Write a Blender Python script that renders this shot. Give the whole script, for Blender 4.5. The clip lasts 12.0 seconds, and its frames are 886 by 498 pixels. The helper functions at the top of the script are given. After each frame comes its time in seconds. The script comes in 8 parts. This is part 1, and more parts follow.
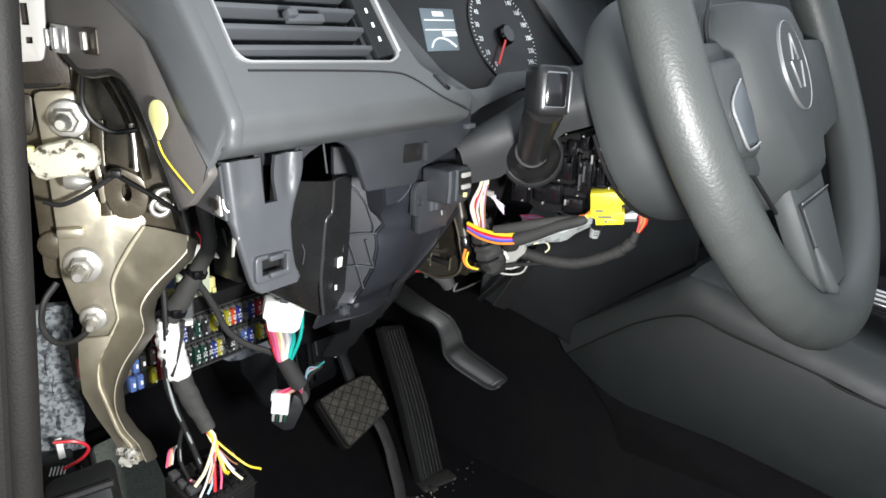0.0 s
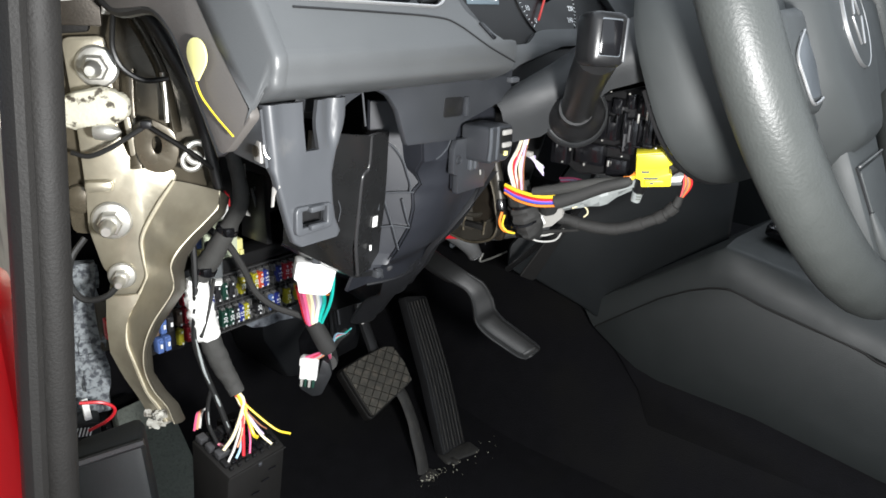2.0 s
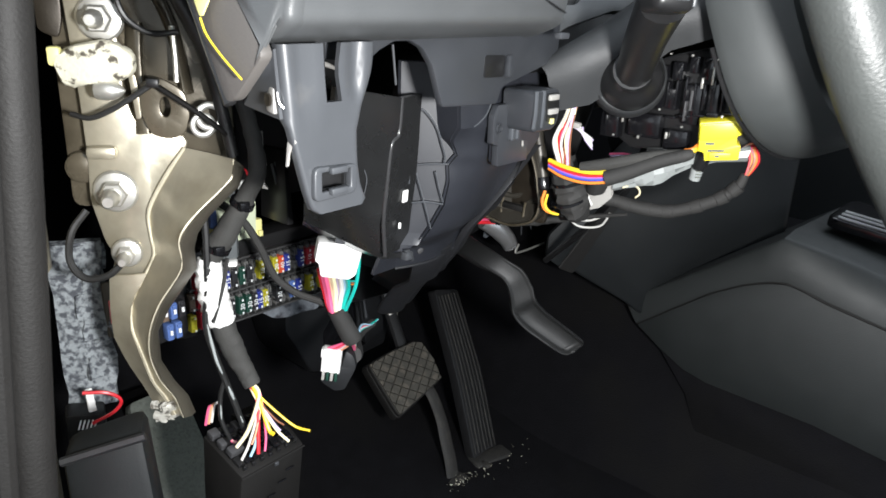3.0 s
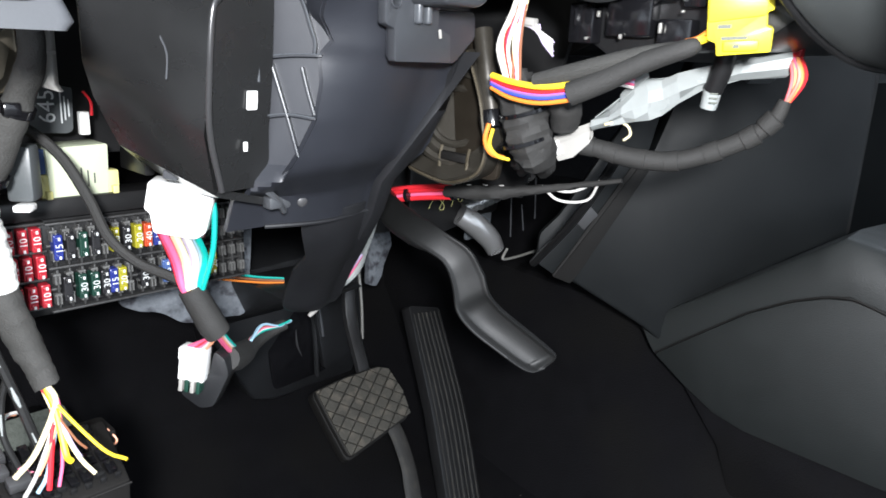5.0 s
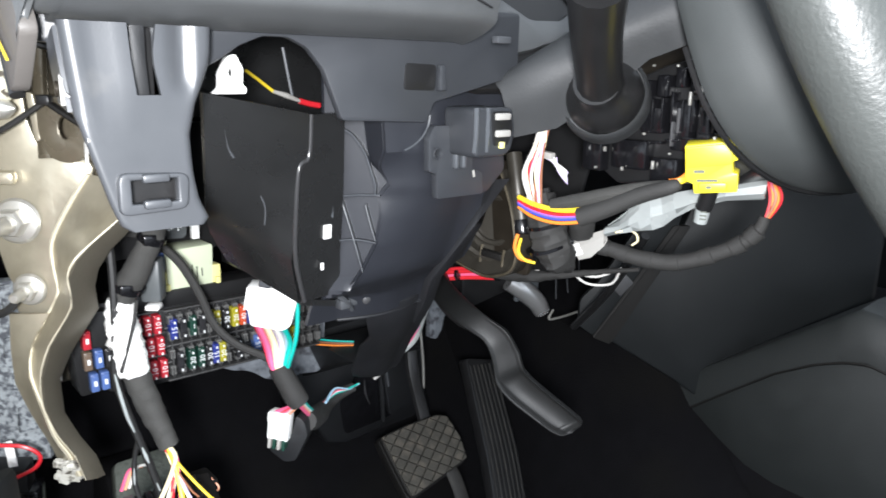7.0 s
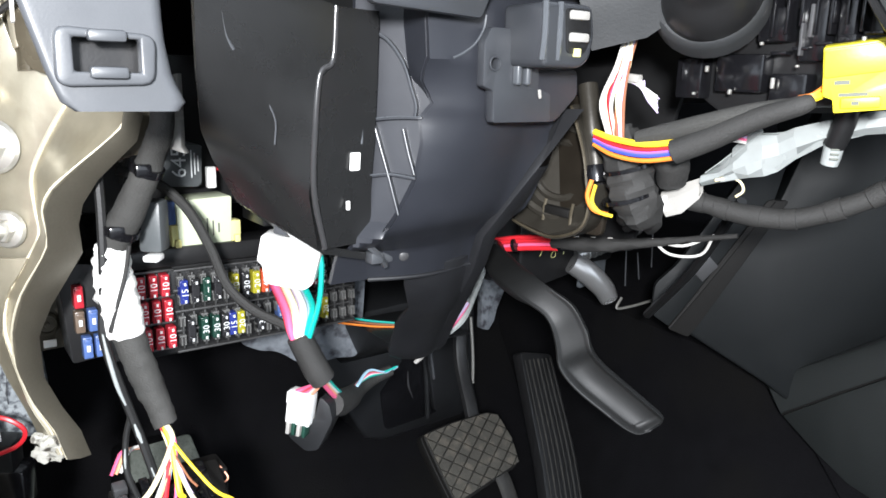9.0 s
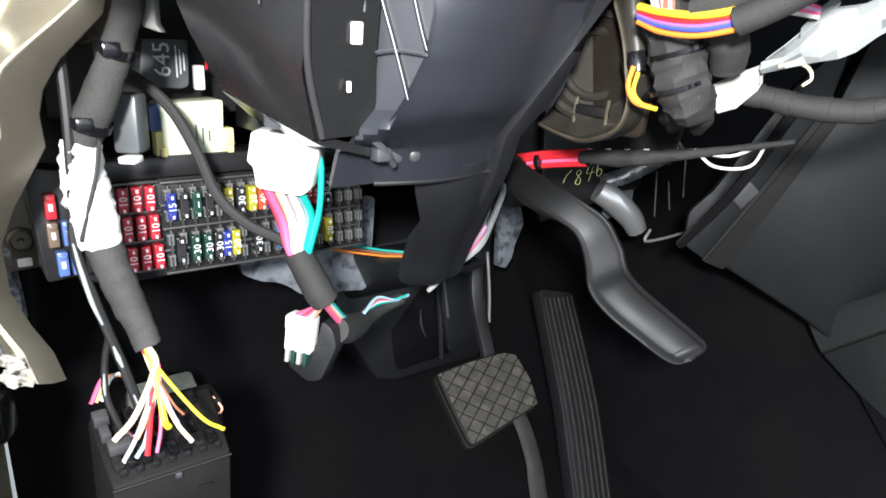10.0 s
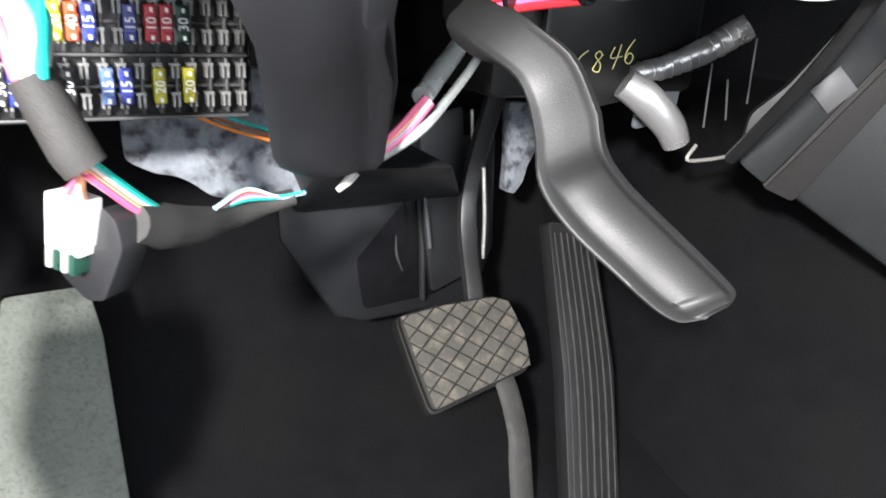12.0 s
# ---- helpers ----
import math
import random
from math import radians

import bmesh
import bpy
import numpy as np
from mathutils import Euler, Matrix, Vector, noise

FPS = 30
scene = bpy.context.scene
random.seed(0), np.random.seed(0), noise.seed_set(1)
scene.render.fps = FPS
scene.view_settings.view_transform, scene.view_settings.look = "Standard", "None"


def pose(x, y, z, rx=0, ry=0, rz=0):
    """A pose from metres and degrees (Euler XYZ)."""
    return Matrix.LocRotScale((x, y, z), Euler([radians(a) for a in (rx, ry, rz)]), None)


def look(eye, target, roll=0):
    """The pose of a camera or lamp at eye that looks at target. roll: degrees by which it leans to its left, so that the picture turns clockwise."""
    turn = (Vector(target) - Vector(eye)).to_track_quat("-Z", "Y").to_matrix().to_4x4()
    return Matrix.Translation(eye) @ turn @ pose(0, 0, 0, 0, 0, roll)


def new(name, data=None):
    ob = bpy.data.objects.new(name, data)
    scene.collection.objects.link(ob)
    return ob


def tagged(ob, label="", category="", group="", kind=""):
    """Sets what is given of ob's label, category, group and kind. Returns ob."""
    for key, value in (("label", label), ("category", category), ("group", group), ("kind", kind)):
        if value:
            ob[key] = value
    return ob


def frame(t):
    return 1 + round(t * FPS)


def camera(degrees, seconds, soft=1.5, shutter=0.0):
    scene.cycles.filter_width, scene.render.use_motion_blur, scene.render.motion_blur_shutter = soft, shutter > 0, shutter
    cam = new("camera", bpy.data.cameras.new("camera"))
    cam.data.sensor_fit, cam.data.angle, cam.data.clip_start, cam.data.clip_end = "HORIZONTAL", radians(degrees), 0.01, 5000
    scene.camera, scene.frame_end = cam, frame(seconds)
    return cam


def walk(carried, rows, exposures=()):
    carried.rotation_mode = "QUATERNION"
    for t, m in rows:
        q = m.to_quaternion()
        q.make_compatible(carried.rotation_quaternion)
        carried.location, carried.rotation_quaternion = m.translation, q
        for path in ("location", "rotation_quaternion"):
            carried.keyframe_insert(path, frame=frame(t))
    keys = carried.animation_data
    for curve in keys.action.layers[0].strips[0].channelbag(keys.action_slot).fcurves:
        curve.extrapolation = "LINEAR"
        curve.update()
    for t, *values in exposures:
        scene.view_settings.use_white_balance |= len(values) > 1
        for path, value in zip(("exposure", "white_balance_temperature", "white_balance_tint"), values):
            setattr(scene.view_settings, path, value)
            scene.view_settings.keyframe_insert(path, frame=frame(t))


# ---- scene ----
cam = camera(61.9, 12.0, 1.6, 0.4)
PATH = [
    (0, (0.0311, 0.0012, 0.5409), (1.4049, 1.0259, -0.0108), 2),
    (0.5, (0.0355, 0.0053, 0.5373), (1.3977, 1.0352, -0.0315), 1.8),
    (1, (0.039, 0.0097, 0.531), (1.3945, 1.0392, -0.0549), 2.2),
    (1.5, (0.0381, 0.0177, 0.5247), (1.3918, 1.045, -0.0666), 3),
    (2, (0.0308, 0.0213, 0.5238), (1.3764, 1.0554, -0.0747), 2.5),
    (2.5, (0.0375, 0.0294, 0.513), (1.3744, 1.0657, -0.1026), 2.7),
    (2.7, (0.0437, 0.0358, 0.5067), (1.3652, 1.0958, -0.1017), 2.6),
    (4.3, (0.1723, 0.0944, 0.4239), (1.4474, 1.2374, -0.1314), 1.7),
    (4.5, (0.1876, 0.0945, 0.4131), (1.4538, 1.2628, -0.1071), 1.6),
    (5, (0.1979, 0.0754, 0.4122), (1.4441, 1.2836, -0.0639), 2.7),
    (5.5, (0.2007, 0.0515, 0.4275), (1.445, 1.265, -0.0396), 3.8),
    (6, (0.199, 0.0311, 0.4401), (1.4244, 1.2611, -0.0342), 4),
    (6.5, (0.1814, 0.0221, 0.4554), (1.3547, 1.3143, 0.0135), 2.3),
    (7, (0.1663, 0.0228, 0.4635), (1.2964, 1.3594, 0.0414), 1),
    (7.5, (0.1851, 0.0456, 0.4401), (1.2101, 1.4617, 0.0108), -0.1),
    (7.7, (0.1984, 0.0609, 0.4239), (1.2438, 1.4542, -0.027), 1.2),
    (9.3, (0.2079, 0.0738, 0.4194), (1.2322, 1.4987, 0.0207), 1.4),
    (9.5, (0.2097, 0.0788, 0.4113), (1.2225, 1.4983, -0.0369), 1.4),
    (10, (0.2262, 0.0977, 0.3915), (1.2133, 1.5151, -0.1161), 1.3),
    (10.5, (0.2487, 0.1174, 0.3771), (1.1963, 1.55, -0.162), 0.8),
    (11, (0.2739, 0.134, 0.3591), (1.1713, 1.5812, -0.2268), 0.8),
    (11.5, (0.3098, 0.1459, 0.3456), (1.1658, 1.6109, -0.2547), 1.7),
    (12, (0.3444, 0.1648, 0.333), (1.1738, 1.633, -0.2979), 3.7),
]
walk(cam, [(t, look(eye, target, roll)) for t, eye, target, roll in PATH], [(0, -0.07, 6480, 10), (2.7, -0.03, 6450, 10), (4.3, 0.58, 6250, 11), (5.5, 0.52, 6250, 11), (7.5, 0.25, 6250, 11), (9.5, 0.75, 6300, 11), (10.5, 1.1, 6450, 12), (11.2, 1.6, 6600, 13), (12, 2.0, 6650, 13)])

# ---- light ----
world = bpy.data.worlds.new("garage_light")
world.use_nodes = True
world.node_tree.nodes["Background"].inputs["Color"].default_value = (0.84, 0.92, 1.0, 1)
world.node_tree.nodes["Background"].inputs["Strength"].default_value = 1.7
scene.world = world

# fixed unseen lamp stands in for the torch carried with the camera
lamp_data = bpy.data.lights.new("torch_stand_in", "POINT")
lamp_data.energy, lamp_data.color, lamp_data.shadow_soft_size = 18.0, (1.0, 0.995, 0.98), 0.02
torch_stand_in = new("torch_stand_in", lamp_data)
torch_stand_in.location = (0.12, -0.03, 0.47)

# ---- materials ----
def material(name, color, rough=0.5, metal=0.0, spread=0.25, scale=60.0, bump=0.1, grain=900.0, spec=0.5, patch=None, patch_scale=25.0, patch_low=0.5, patch_high=0.7, emit=0.0, island=0.0):
    """Base colour varied by a coarse and a fine noise, an optional second colour in patches, and fine relief."""
    m = bpy.data.materials.new(name)
    m.use_nodes = True
    nt = m.node_tree
    n, link = nt.nodes, nt.links.new
    b = n["Principled BSDF"]
    b.inputs["Metallic"].default_value = metal
    b.inputs["Specular IOR Level"].default_value = spec
    tc = n.new("ShaderNodeTexCoord")
    big, fine = n.new("ShaderNodeTexNoise"), n.new("ShaderNodeTexNoise")
    big.inputs["Scale"].default_value, big.inputs["Detail"].default_value = scale, 5
    fine.inputs["Scale"].default_value, fine.inputs["Detail"].default_value = grain, 3
    link(tc.outputs["Object"], big.inputs["Vector"])
    link(tc.outputs["Object"], fine.inputs["Vector"])
    mix = n.new("ShaderNodeMix")
    mix.data_type = "RGBA"
    lo = [c * (1 - spread) for c in color]
    hi = [min(1.0, c * (1 + spread)) for c in color]
    mix.inputs["A"].default_value, mix.inputs["B"].default_value = (*lo, 1), (*hi, 1)
    both = n.new("ShaderNodeMath")
    both.operation = "MULTIPLY_ADD"
    both.inputs[1].default_value = 0.35
    half = n.new("ShaderNodeMath")
    half.operation = "MULTIPLY"
    half.inputs[1].default_value = 0.65
    link(big.outputs["Fac"], half.inputs[0])
    link(fine.outputs["Fac"], both.inputs[0])
    link(half.outputs[0], both.inputs[2])
    link(both.outputs[0], mix.inputs["Factor"])
    out = mix.outputs["Result"]
    if patch:
        pn, ramp, pm = n.new("ShaderNodeTexNoise"), n.new("ShaderNodeValToRGB"), n.new("ShaderNodeMix")
        pn.inputs["Scale"].default_value, pn.inputs["Detail"].default_value = patch_scale, 6
        link(tc.outputs["Object"], pn.inputs["Vector"])
        ramp.color_ramp.elements[0].position, ramp.color_ramp.elements[1].position = patch_low, patch_high
        link(pn.outputs["Fac"], ramp.inputs["Fac"])
        pm.data_type = "RGBA"
        link(ramp.outputs["Color"], pm.inputs["Factor"])
        link(out, pm.inputs["A"])
        pm.inputs["B"].default_value = (*patch, 1)
        out = pm.outputs["Result"]
    link(out, b.inputs["Base Color"])
    rr = n.new("ShaderNodeMapRange")
    rr.inputs["To Min"].default_value, rr.inputs["To Max"].default_value = max(0.02, rough - 0.1), min(1, rough + 0.1)
    link(big.outputs["Fac"], rr.inputs["Value"])
    link(rr.outputs["Result"], b.inputs["Roughness"])
    if bump:
        bp = n.new("ShaderNodeBump")
        bp.inputs["Strength"].default_value, bp.inputs["Distance"].default_value = bump, 0.0006
        link(fine.outputs["Fac"], bp.inputs["Height"])
        link(bp.outputs["Normal"], b.inputs["Normal"])
    if emit:
        b.inputs["Emission Color"].default_value = (*color, 1)
        b.inputs["Emission Strength"].default_value = emit
    return m


DASH = material("dash_plastic", (0.062, 0.065, 0.067), 0.4, bump=0.1, grain=1400, spread=0.12)
DASH_LOW = material("lower_dash_plastic", (0.05, 0.053, 0.058), 0.4, bump=0.04, grain=1600, spread=0.15, patch=(0.075, 0.075, 0.075), patch_scale=60, patch_low=0.64, patch_high=0.82)
# dash plastic darkened to paint the shade on frame and socket
DASH_SHADED = material("shaded_dash_plastic", (0.03, 0.0322, 0.0365), 0.42, bump=0.05, grain=1600, spread=0.15)
DUCT_LOW = material("lower_duct_plastic", (0.0125, 0.013, 0.0148), 0.48, bump=0.05, grain=1500, spread=0.2)
CONTACT = material("dull_contact_metal", (0.19, 0.19, 0.185), 0.35, metal=0.4, bump=0.0, spread=0.5, scale=400)
FOIL = material("torn_foil", (0.4, 0.39, 0.35), 0.35, metal=0.3, bump=0.3, grain=500, spread=0.35, patch=(0.1, 0.09, 0.075), patch_scale=220, patch_low=0.5, patch_high=0.62)
# box plastic lightened to paint the gleam of its ridge
BOX_EDGE = material("highlight_box_edge", (0.03, 0.03, 0.031), 0.18, bump=0.0, spread=0.2)
END_CAP = material("end_cap_plastic", (0.08, 0.0735, 0.068), 0.6, bump=0.2, spread=0.12, scale=14)
SHROUD = material("duct_plastic", (0.0185, 0.02, 0.025), 0.42, bump=0.04, grain=1500, spread=0.15)
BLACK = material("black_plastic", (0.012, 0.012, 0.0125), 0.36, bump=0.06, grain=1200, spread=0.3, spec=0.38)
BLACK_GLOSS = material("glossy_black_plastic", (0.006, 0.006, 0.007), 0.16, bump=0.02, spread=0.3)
SOFT = material("rim_leatherette", (0.042, 0.0455, 0.0435), 0.46, bump=0.38, grain=620, spread=0.15)
SOFT_FINE = material("hub_plastic", (0.044, 0.048, 0.048), 0.58, bump=0.14, grain=1500, spread=0.12)
COLUMN = material("column_plastic", (0.027, 0.0285, 0.03), 0.56, bump=0.15, grain=900, spread=0.12)
CONSOLE = material("console_plastic", (0.0121, 0.0143, 0.0141), 0.55, bump=0.3, grain=1100, spread=0.12)
STACK = material("stack_plastic", (0.0058, 0.007, 0.0076), 0.55, bump=0.12, grain=1300, spread=0.12, spec=0.32)
CARPET = material("black_carpet", (0.0058, 0.0057, 0.0066), 0.95, bump=1.0, grain=700, spread=0.6, spec=0.08, patch=(0.0082, 0.0079, 0.0074), patch_scale=9, patch_low=0.5, patch_high=0.78)
CARPET_GREY = material("grey_carpet", (0.112, 0.122, 0.107), 0.9, bump=2.2, grain=330, spread=0.45, scale=40, spec=0.15, patch=(0.075, 0.082, 0.072), patch_scale=420, patch_low=0.5, patch_high=0.75)
WOOL = material("insulation_wool", (0.17, 0.185, 0.205), 0.95, bump=1.2, grain=300, spread=0.7, scale=120, spec=0.1, patch=(0.05, 0.05, 0.058), patch_scale=110, patch_low=0.48, patch_high=0.66)
PAD_WOOL = material("pale_fibre_wool", (0.23, 0.25, 0.262), 0.95, bump=1.6, grain=260, spread=0.6, scale=160, spec=0.1, patch=(0.07, 0.075, 0.085), patch_scale=280, patch_low=0.44, patch_high=0.6)
RUBBER = material("black_rubber", (0.0075, 0.007, 0.0065), 0.66, bump=0.3, spread=0.3, spec=0.25)
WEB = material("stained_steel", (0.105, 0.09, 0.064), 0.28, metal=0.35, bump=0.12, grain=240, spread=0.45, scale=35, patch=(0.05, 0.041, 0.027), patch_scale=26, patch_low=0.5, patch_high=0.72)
PLATE = material("grey_white_paint", (0.32, 0.31, 0.29), 0.5, bump=0.1, spread=0.12)
PEDAL = material("dusty_rubber", (0.04, 0.037, 0.03), 0.8, bump=0.9, grain=500, spread=0.75, patch=(0.105, 0.09, 0.07), patch_scale=110, patch_low=0.5, patch_high=0.8)
LEVER = material("lever_plastic", (0.0105, 0.0108, 0.0108), 0.54, bump=0.14, grain=2600, spread=0.12, spec=0.42)
ZINC = material("bare_steel", (0.42, 0.385, 0.3), 0.34, metal=0.68, bump=0.2, grain=160, spread=0.35, scale=30, patch=(0.25, 0.22, 0.155), patch_scale=22, patch_low=0.5, patch_high=0.74)
PRIMER = material("primed_body_steel", (0.3, 0.27, 0.2), 0.5, metal=0.3, bump=0.1, spread=0.25, scale=30, patch=(0.12, 0.1, 0.07), patch_scale=30)
STEEL = material("zinc_bolt", (0.58, 0.57, 0.53), 0.4, metal=0.8, bump=0.05, spread=0.2)
TRAY = material("tan_column_steel", (0.042, 0.038, 0.031), 0.38, metal=0.35, bump=0.12, spread=0.35, scale=40, patch=(0.02, 0.017, 0.013), patch_scale=45)
# dull steel, dark enough to paint the bracket flange as shaded
FLANGE = material("shaded_dull_steel", (0.105, 0.095, 0.074), 0.4, metal=0.5, bump=0.1, spread=0.3, scale=40)
DARK_STEEL = material("column_steel", (0.03, 0.0245, 0.018), 0.42, metal=0.5, bump=0.1, spread=0.6, scale=70)
CHROME = material("satin_chrome", (0.5, 0.5, 0.5), 0.3, metal=0.75, bump=0.0, spread=0.05)
WHITE = material("white_nylon", (0.8, 0.8, 0.78), 0.45, bump=0.05, spread=0.06)
WHITE_DIRTY = material("paper_tape", (0.52, 0.5, 0.4), 0.8, bump=0.6, grain=500, spread=0.25, patch=(0.07, 0.06, 0.045), patch_scale=170, patch_low=0.56, patch_high=0.62)
WHITE_TAPE = material("white_cloth_tape", (0.75, 0.75, 0.72), 0.75, bump=0.7, grain=600, spread=0.12, patch=(0.3, 0.3, 0.28), patch_scale=200, patch_low=0.6, patch_high=0.75)
GREY_TAPE = material("grey_film", (0.3, 0.32, 0.315), 0.26, bump=0.15, grain=160, spread=0.25)
YELLOW = material("yellow_nylon", (0.72, 0.62, 0.03), 0.4, bump=0.05, spread=0.08)
YELLOW_PALE = material("pale_yellow_plastic", (0.72, 0.68, 0.28), 0.5, bump=0.05, spread=0.06)
RELAY_PALE = material("pale_green_relay", (0.55, 0.6, 0.44), 0.5, bump=0.05, spread=0.06)
# lighter plastic that paints the highlights along edges
EDGE_GLINT = material("edge_highlight_plastic", (0.06, 0.065, 0.072), 0.3, bump=0.02, spread=0.15)
SLOT = material("slot_plastic", (0.05, 0.05, 0.052), 0.4, bump=0.05, spread=0.2)
BOX = material("glossy_box_plastic", (0.0125, 0.0127, 0.013), 0.28, bump=0.05, grain=1400, spread=0.25)
FOOT = material("foot_duct_plastic", (0.0125, 0.0132, 0.0145), 0.45, bump=0.06, spread=0.2)
TREAD = material("ribbed_rubber", (0.016, 0.0152, 0.0138), 0.75, bump=0.5, grain=500, spread=0.4, patch=(0.04, 0.036, 0.029), patch_scale=120, patch_low=0.52, patch_high=0.8)
RELAY_GREY = material("grey_relay", (0.09, 0.1, 0.11), 0.45, bump=0.1, spread=0.1)
SLEEVE = material("cloth_sleeve", (0.021, 0.0205, 0.0195), 0.75, bump=0.5, grain=1500, spread=0.45)
CLOTH = material("worn_cloth_tape", (0.036, 0.0355, 0.033), 0.8, bump=0.6, grain=1300, spread=0.5, scale=120)
# pale steel for worn folds, light enough to paint their highlight
WORN_GLINT = material("highlight_worn_steel", (0.52, 0.48, 0.37), 0.5, metal=0.35, bump=0.2, grain=300, spread=0.35, scale=60)
RELAY_DARK = material("dark_relay", (0.075, 0.082, 0.085), 0.42, bump=0.1, spread=0.2)
FUSE_GRID = material("fuse_slot_plastic", (0.042, 0.042, 0.042), 0.4, bump=0.05, spread=0.35, scale=300)
PVC = material("black_wire", (0.014, 0.014, 0.014), 0.45, bump=0.1, spread=0.3)
PRINT = material("white_print", (0.7, 0.72, 0.72), 0.6, bump=0.0, spread=0.05)
DARK_PRINT = material("dark_print", (0.1, 0.11, 0.09), 0.6, bump=0.0, spread=0.05)
RED_PAINT = material("red_body_paint", (0.62, 0.008, 0.012), 0.32, bump=0.0, spread=0.05, spec=0.3)
RED_PRINT = material("red_needle", (0.7, 0.06, 0.05), 0.4, bump=0.0, spread=0.05, emit=0.4)
LIT_GREY = material("lit_display", (0.1, 0.13, 0.15), 0.4, bump=0.0, spread=0.3, emit=0.5)
LIT_PRINT = material("lit_numbers", (0.75, 0.78, 0.8), 0.5, bump=0.0, spread=0.05, emit=0.25)
CONCRETE = material("garage_floor", (0.16, 0.16, 0.155), 0.85, bump=0.2, spread=0.3, scale=3)
WIRE = {}
for nm, col in (("white", (0.62, 0.61, 0.58)), ("red", (0.6, 0.02, 0.03)), ("yellow", (0.75, 0.55, 0.03)), ("orange", (0.75, 0.22, 0.03)), ("blue", (0.05, 0.08, 0.5)), ("violet", (0.25, 0.12, 0.5)),
                ("lilac", (0.5, 0.42, 0.62)), ("pink", (0.75, 0.12, 0.25)), ("salmon", (0.8, 0.35, 0.2)), ("teal", (0.01, 0.4, 0.34)), ("sky", (0.35, 0.55, 0.7)), ("cream", (0.78, 0.7, 0.45)), ("brown", (0.25, 0.1, 0.05)), ("grey", (0.3, 0.3, 0.3))):
    WIRE[nm] = material(nm + "_wire", col, 0.4, bump=0.0, spread=0.08)
FUSE = {}
for nm, col in (("red", (0.4, 0.022, 0.035)), ("blue", (0.022, 0.036, 0.22)), ("yellow", (0.35, 0.32, 0.022)), ("orange", (0.5, 0.07, 0.022)), ("green", (0.012, 0.045, 0.032)), ("tan", (0.13, 0.095, 0.07)), ("black", (0.02, 0.02, 0.022)), ("sky", (0.075, 0.13, 0.32))):
    FUSE[nm] = material(nm + "_fuse", col, 0.3, bump=0.0, spread=0.06)

# ---- mesh tools ----
X, Y, Z = Vector((1, 0, 0)), Vector((0, 1, 0)), Vector((0, 0, 1))
WORLD = {}


def thing(name, label, category, at=(0, 0, 0), group="", kind=""):
    ob = new(name)
    ob.empty_display_size = 0.02
    ob.location = at
    WORLD[ob] = Matrix.Translation(at)
    return tagged(ob, label, category, group, kind)


def part(name, bm, mat, parent=None, label="", sharp=38):
    me = bpy.data.meshes.new(name)
    bmesh.ops.recalc_face_normals(bm, faces=bm.faces)
    bm.to_mesh(me)
    bm.free()
    me.materials.append(mat)
    me.polygons.foreach_set("use_smooth", [True] * len(me.polygons))
    me.set_sharp_from_angle(angle=radians(sharp))
    ob = new(name, me)
    WORLD[ob] = Matrix()
    if parent:
        ob.parent = parent
        ob.matrix_parent_inverse = WORLD[parent].inverted()
    if label:
        ob["label"] = label
    return ob


def solo(name, bm, mat, label, category, group="", kind="", sharp=38):
    return tagged(part(name, bm, mat, sharp=sharp), label, category, group, kind)


def join(*bms):
    """All of the meshes in one."""
    a = bms[0]
    for b in bms[1:]:
        me = bpy.data.meshes.new("tmp")
        b.to_mesh(me)
        b.free()
        a.from_mesh(me)
        bpy.data.meshes.remove(me)
    return a


def fillet(pts, r, n=3):
    """A closed outline with its corners rounded."""
    out = []
    k = len(pts)
    for i in range(k):
        p, a, b = Vector(pts[i]), Vector(pts[i - 1]), Vector(pts[(i + 1) % k])
        da, db = (a - p), (b - p)
        d = min(r, da.length * 0.45, db.length * 0.45)
        s, e = p + da.normalized() * d, p + db.normalized() * d
        for j in range(n + 1):
            t = j / n
            out.append(tuple((1 - t) ** 2 * s + 2 * t * (1 - t) * p + t * t * e))
    return out


def bevel_sharp(bm, width, segments=2, angle=35):
    edges = [e for e in bm.edges if len(e.link_faces) == 2 and e.calc_face_angle(0) > radians(angle)]
    if edges and width > 0:
        bmesh.ops.bevel(bm, geom=edges, offset=width, segments=segments, affect="EDGES", clamp_overlap=True, profile=0.5)
    return bm


def slab(outline, o, u, v, thick, width=0.0008, holes=(), segments=2):
    """A plate: an outline in the plane of u and v at o, with holes, carried back by thick."""
    o, u, v = Vector(o), Vector(u).normalized(), Vector(v).normalized()
    nrm = u.cross(v).normalized()
    bm = bmesh.new()
    edges = []
    for loop in (outline, *holes):
        vs = [bm.verts.new(o + u * a + v * b) for a, b in loop]
        edges += [bm.edges.new((vs[i], vs[(i + 1) % len(vs)])) for i in range(len(vs))]
    if holes:
        bmesh.ops.triangle_fill(bm, use_beauty=True, use_dissolve=False, edges=edges, normal=nrm)
    else:
        bm.faces.new(bm.verts)
    faces = list(bm.faces)
    ext = bmesh.ops.extrude_face_region(bm, geom=faces)
    bmesh.ops.translate(bm, verts=[g for g in ext["geom"] if isinstance(g, bmesh.types.BMVert)], vec=-nrm * thick)
    bmesh.ops.recalc_face_normals(bm, faces=bm.faces)
    return bevel_sharp(bm, width, segments)


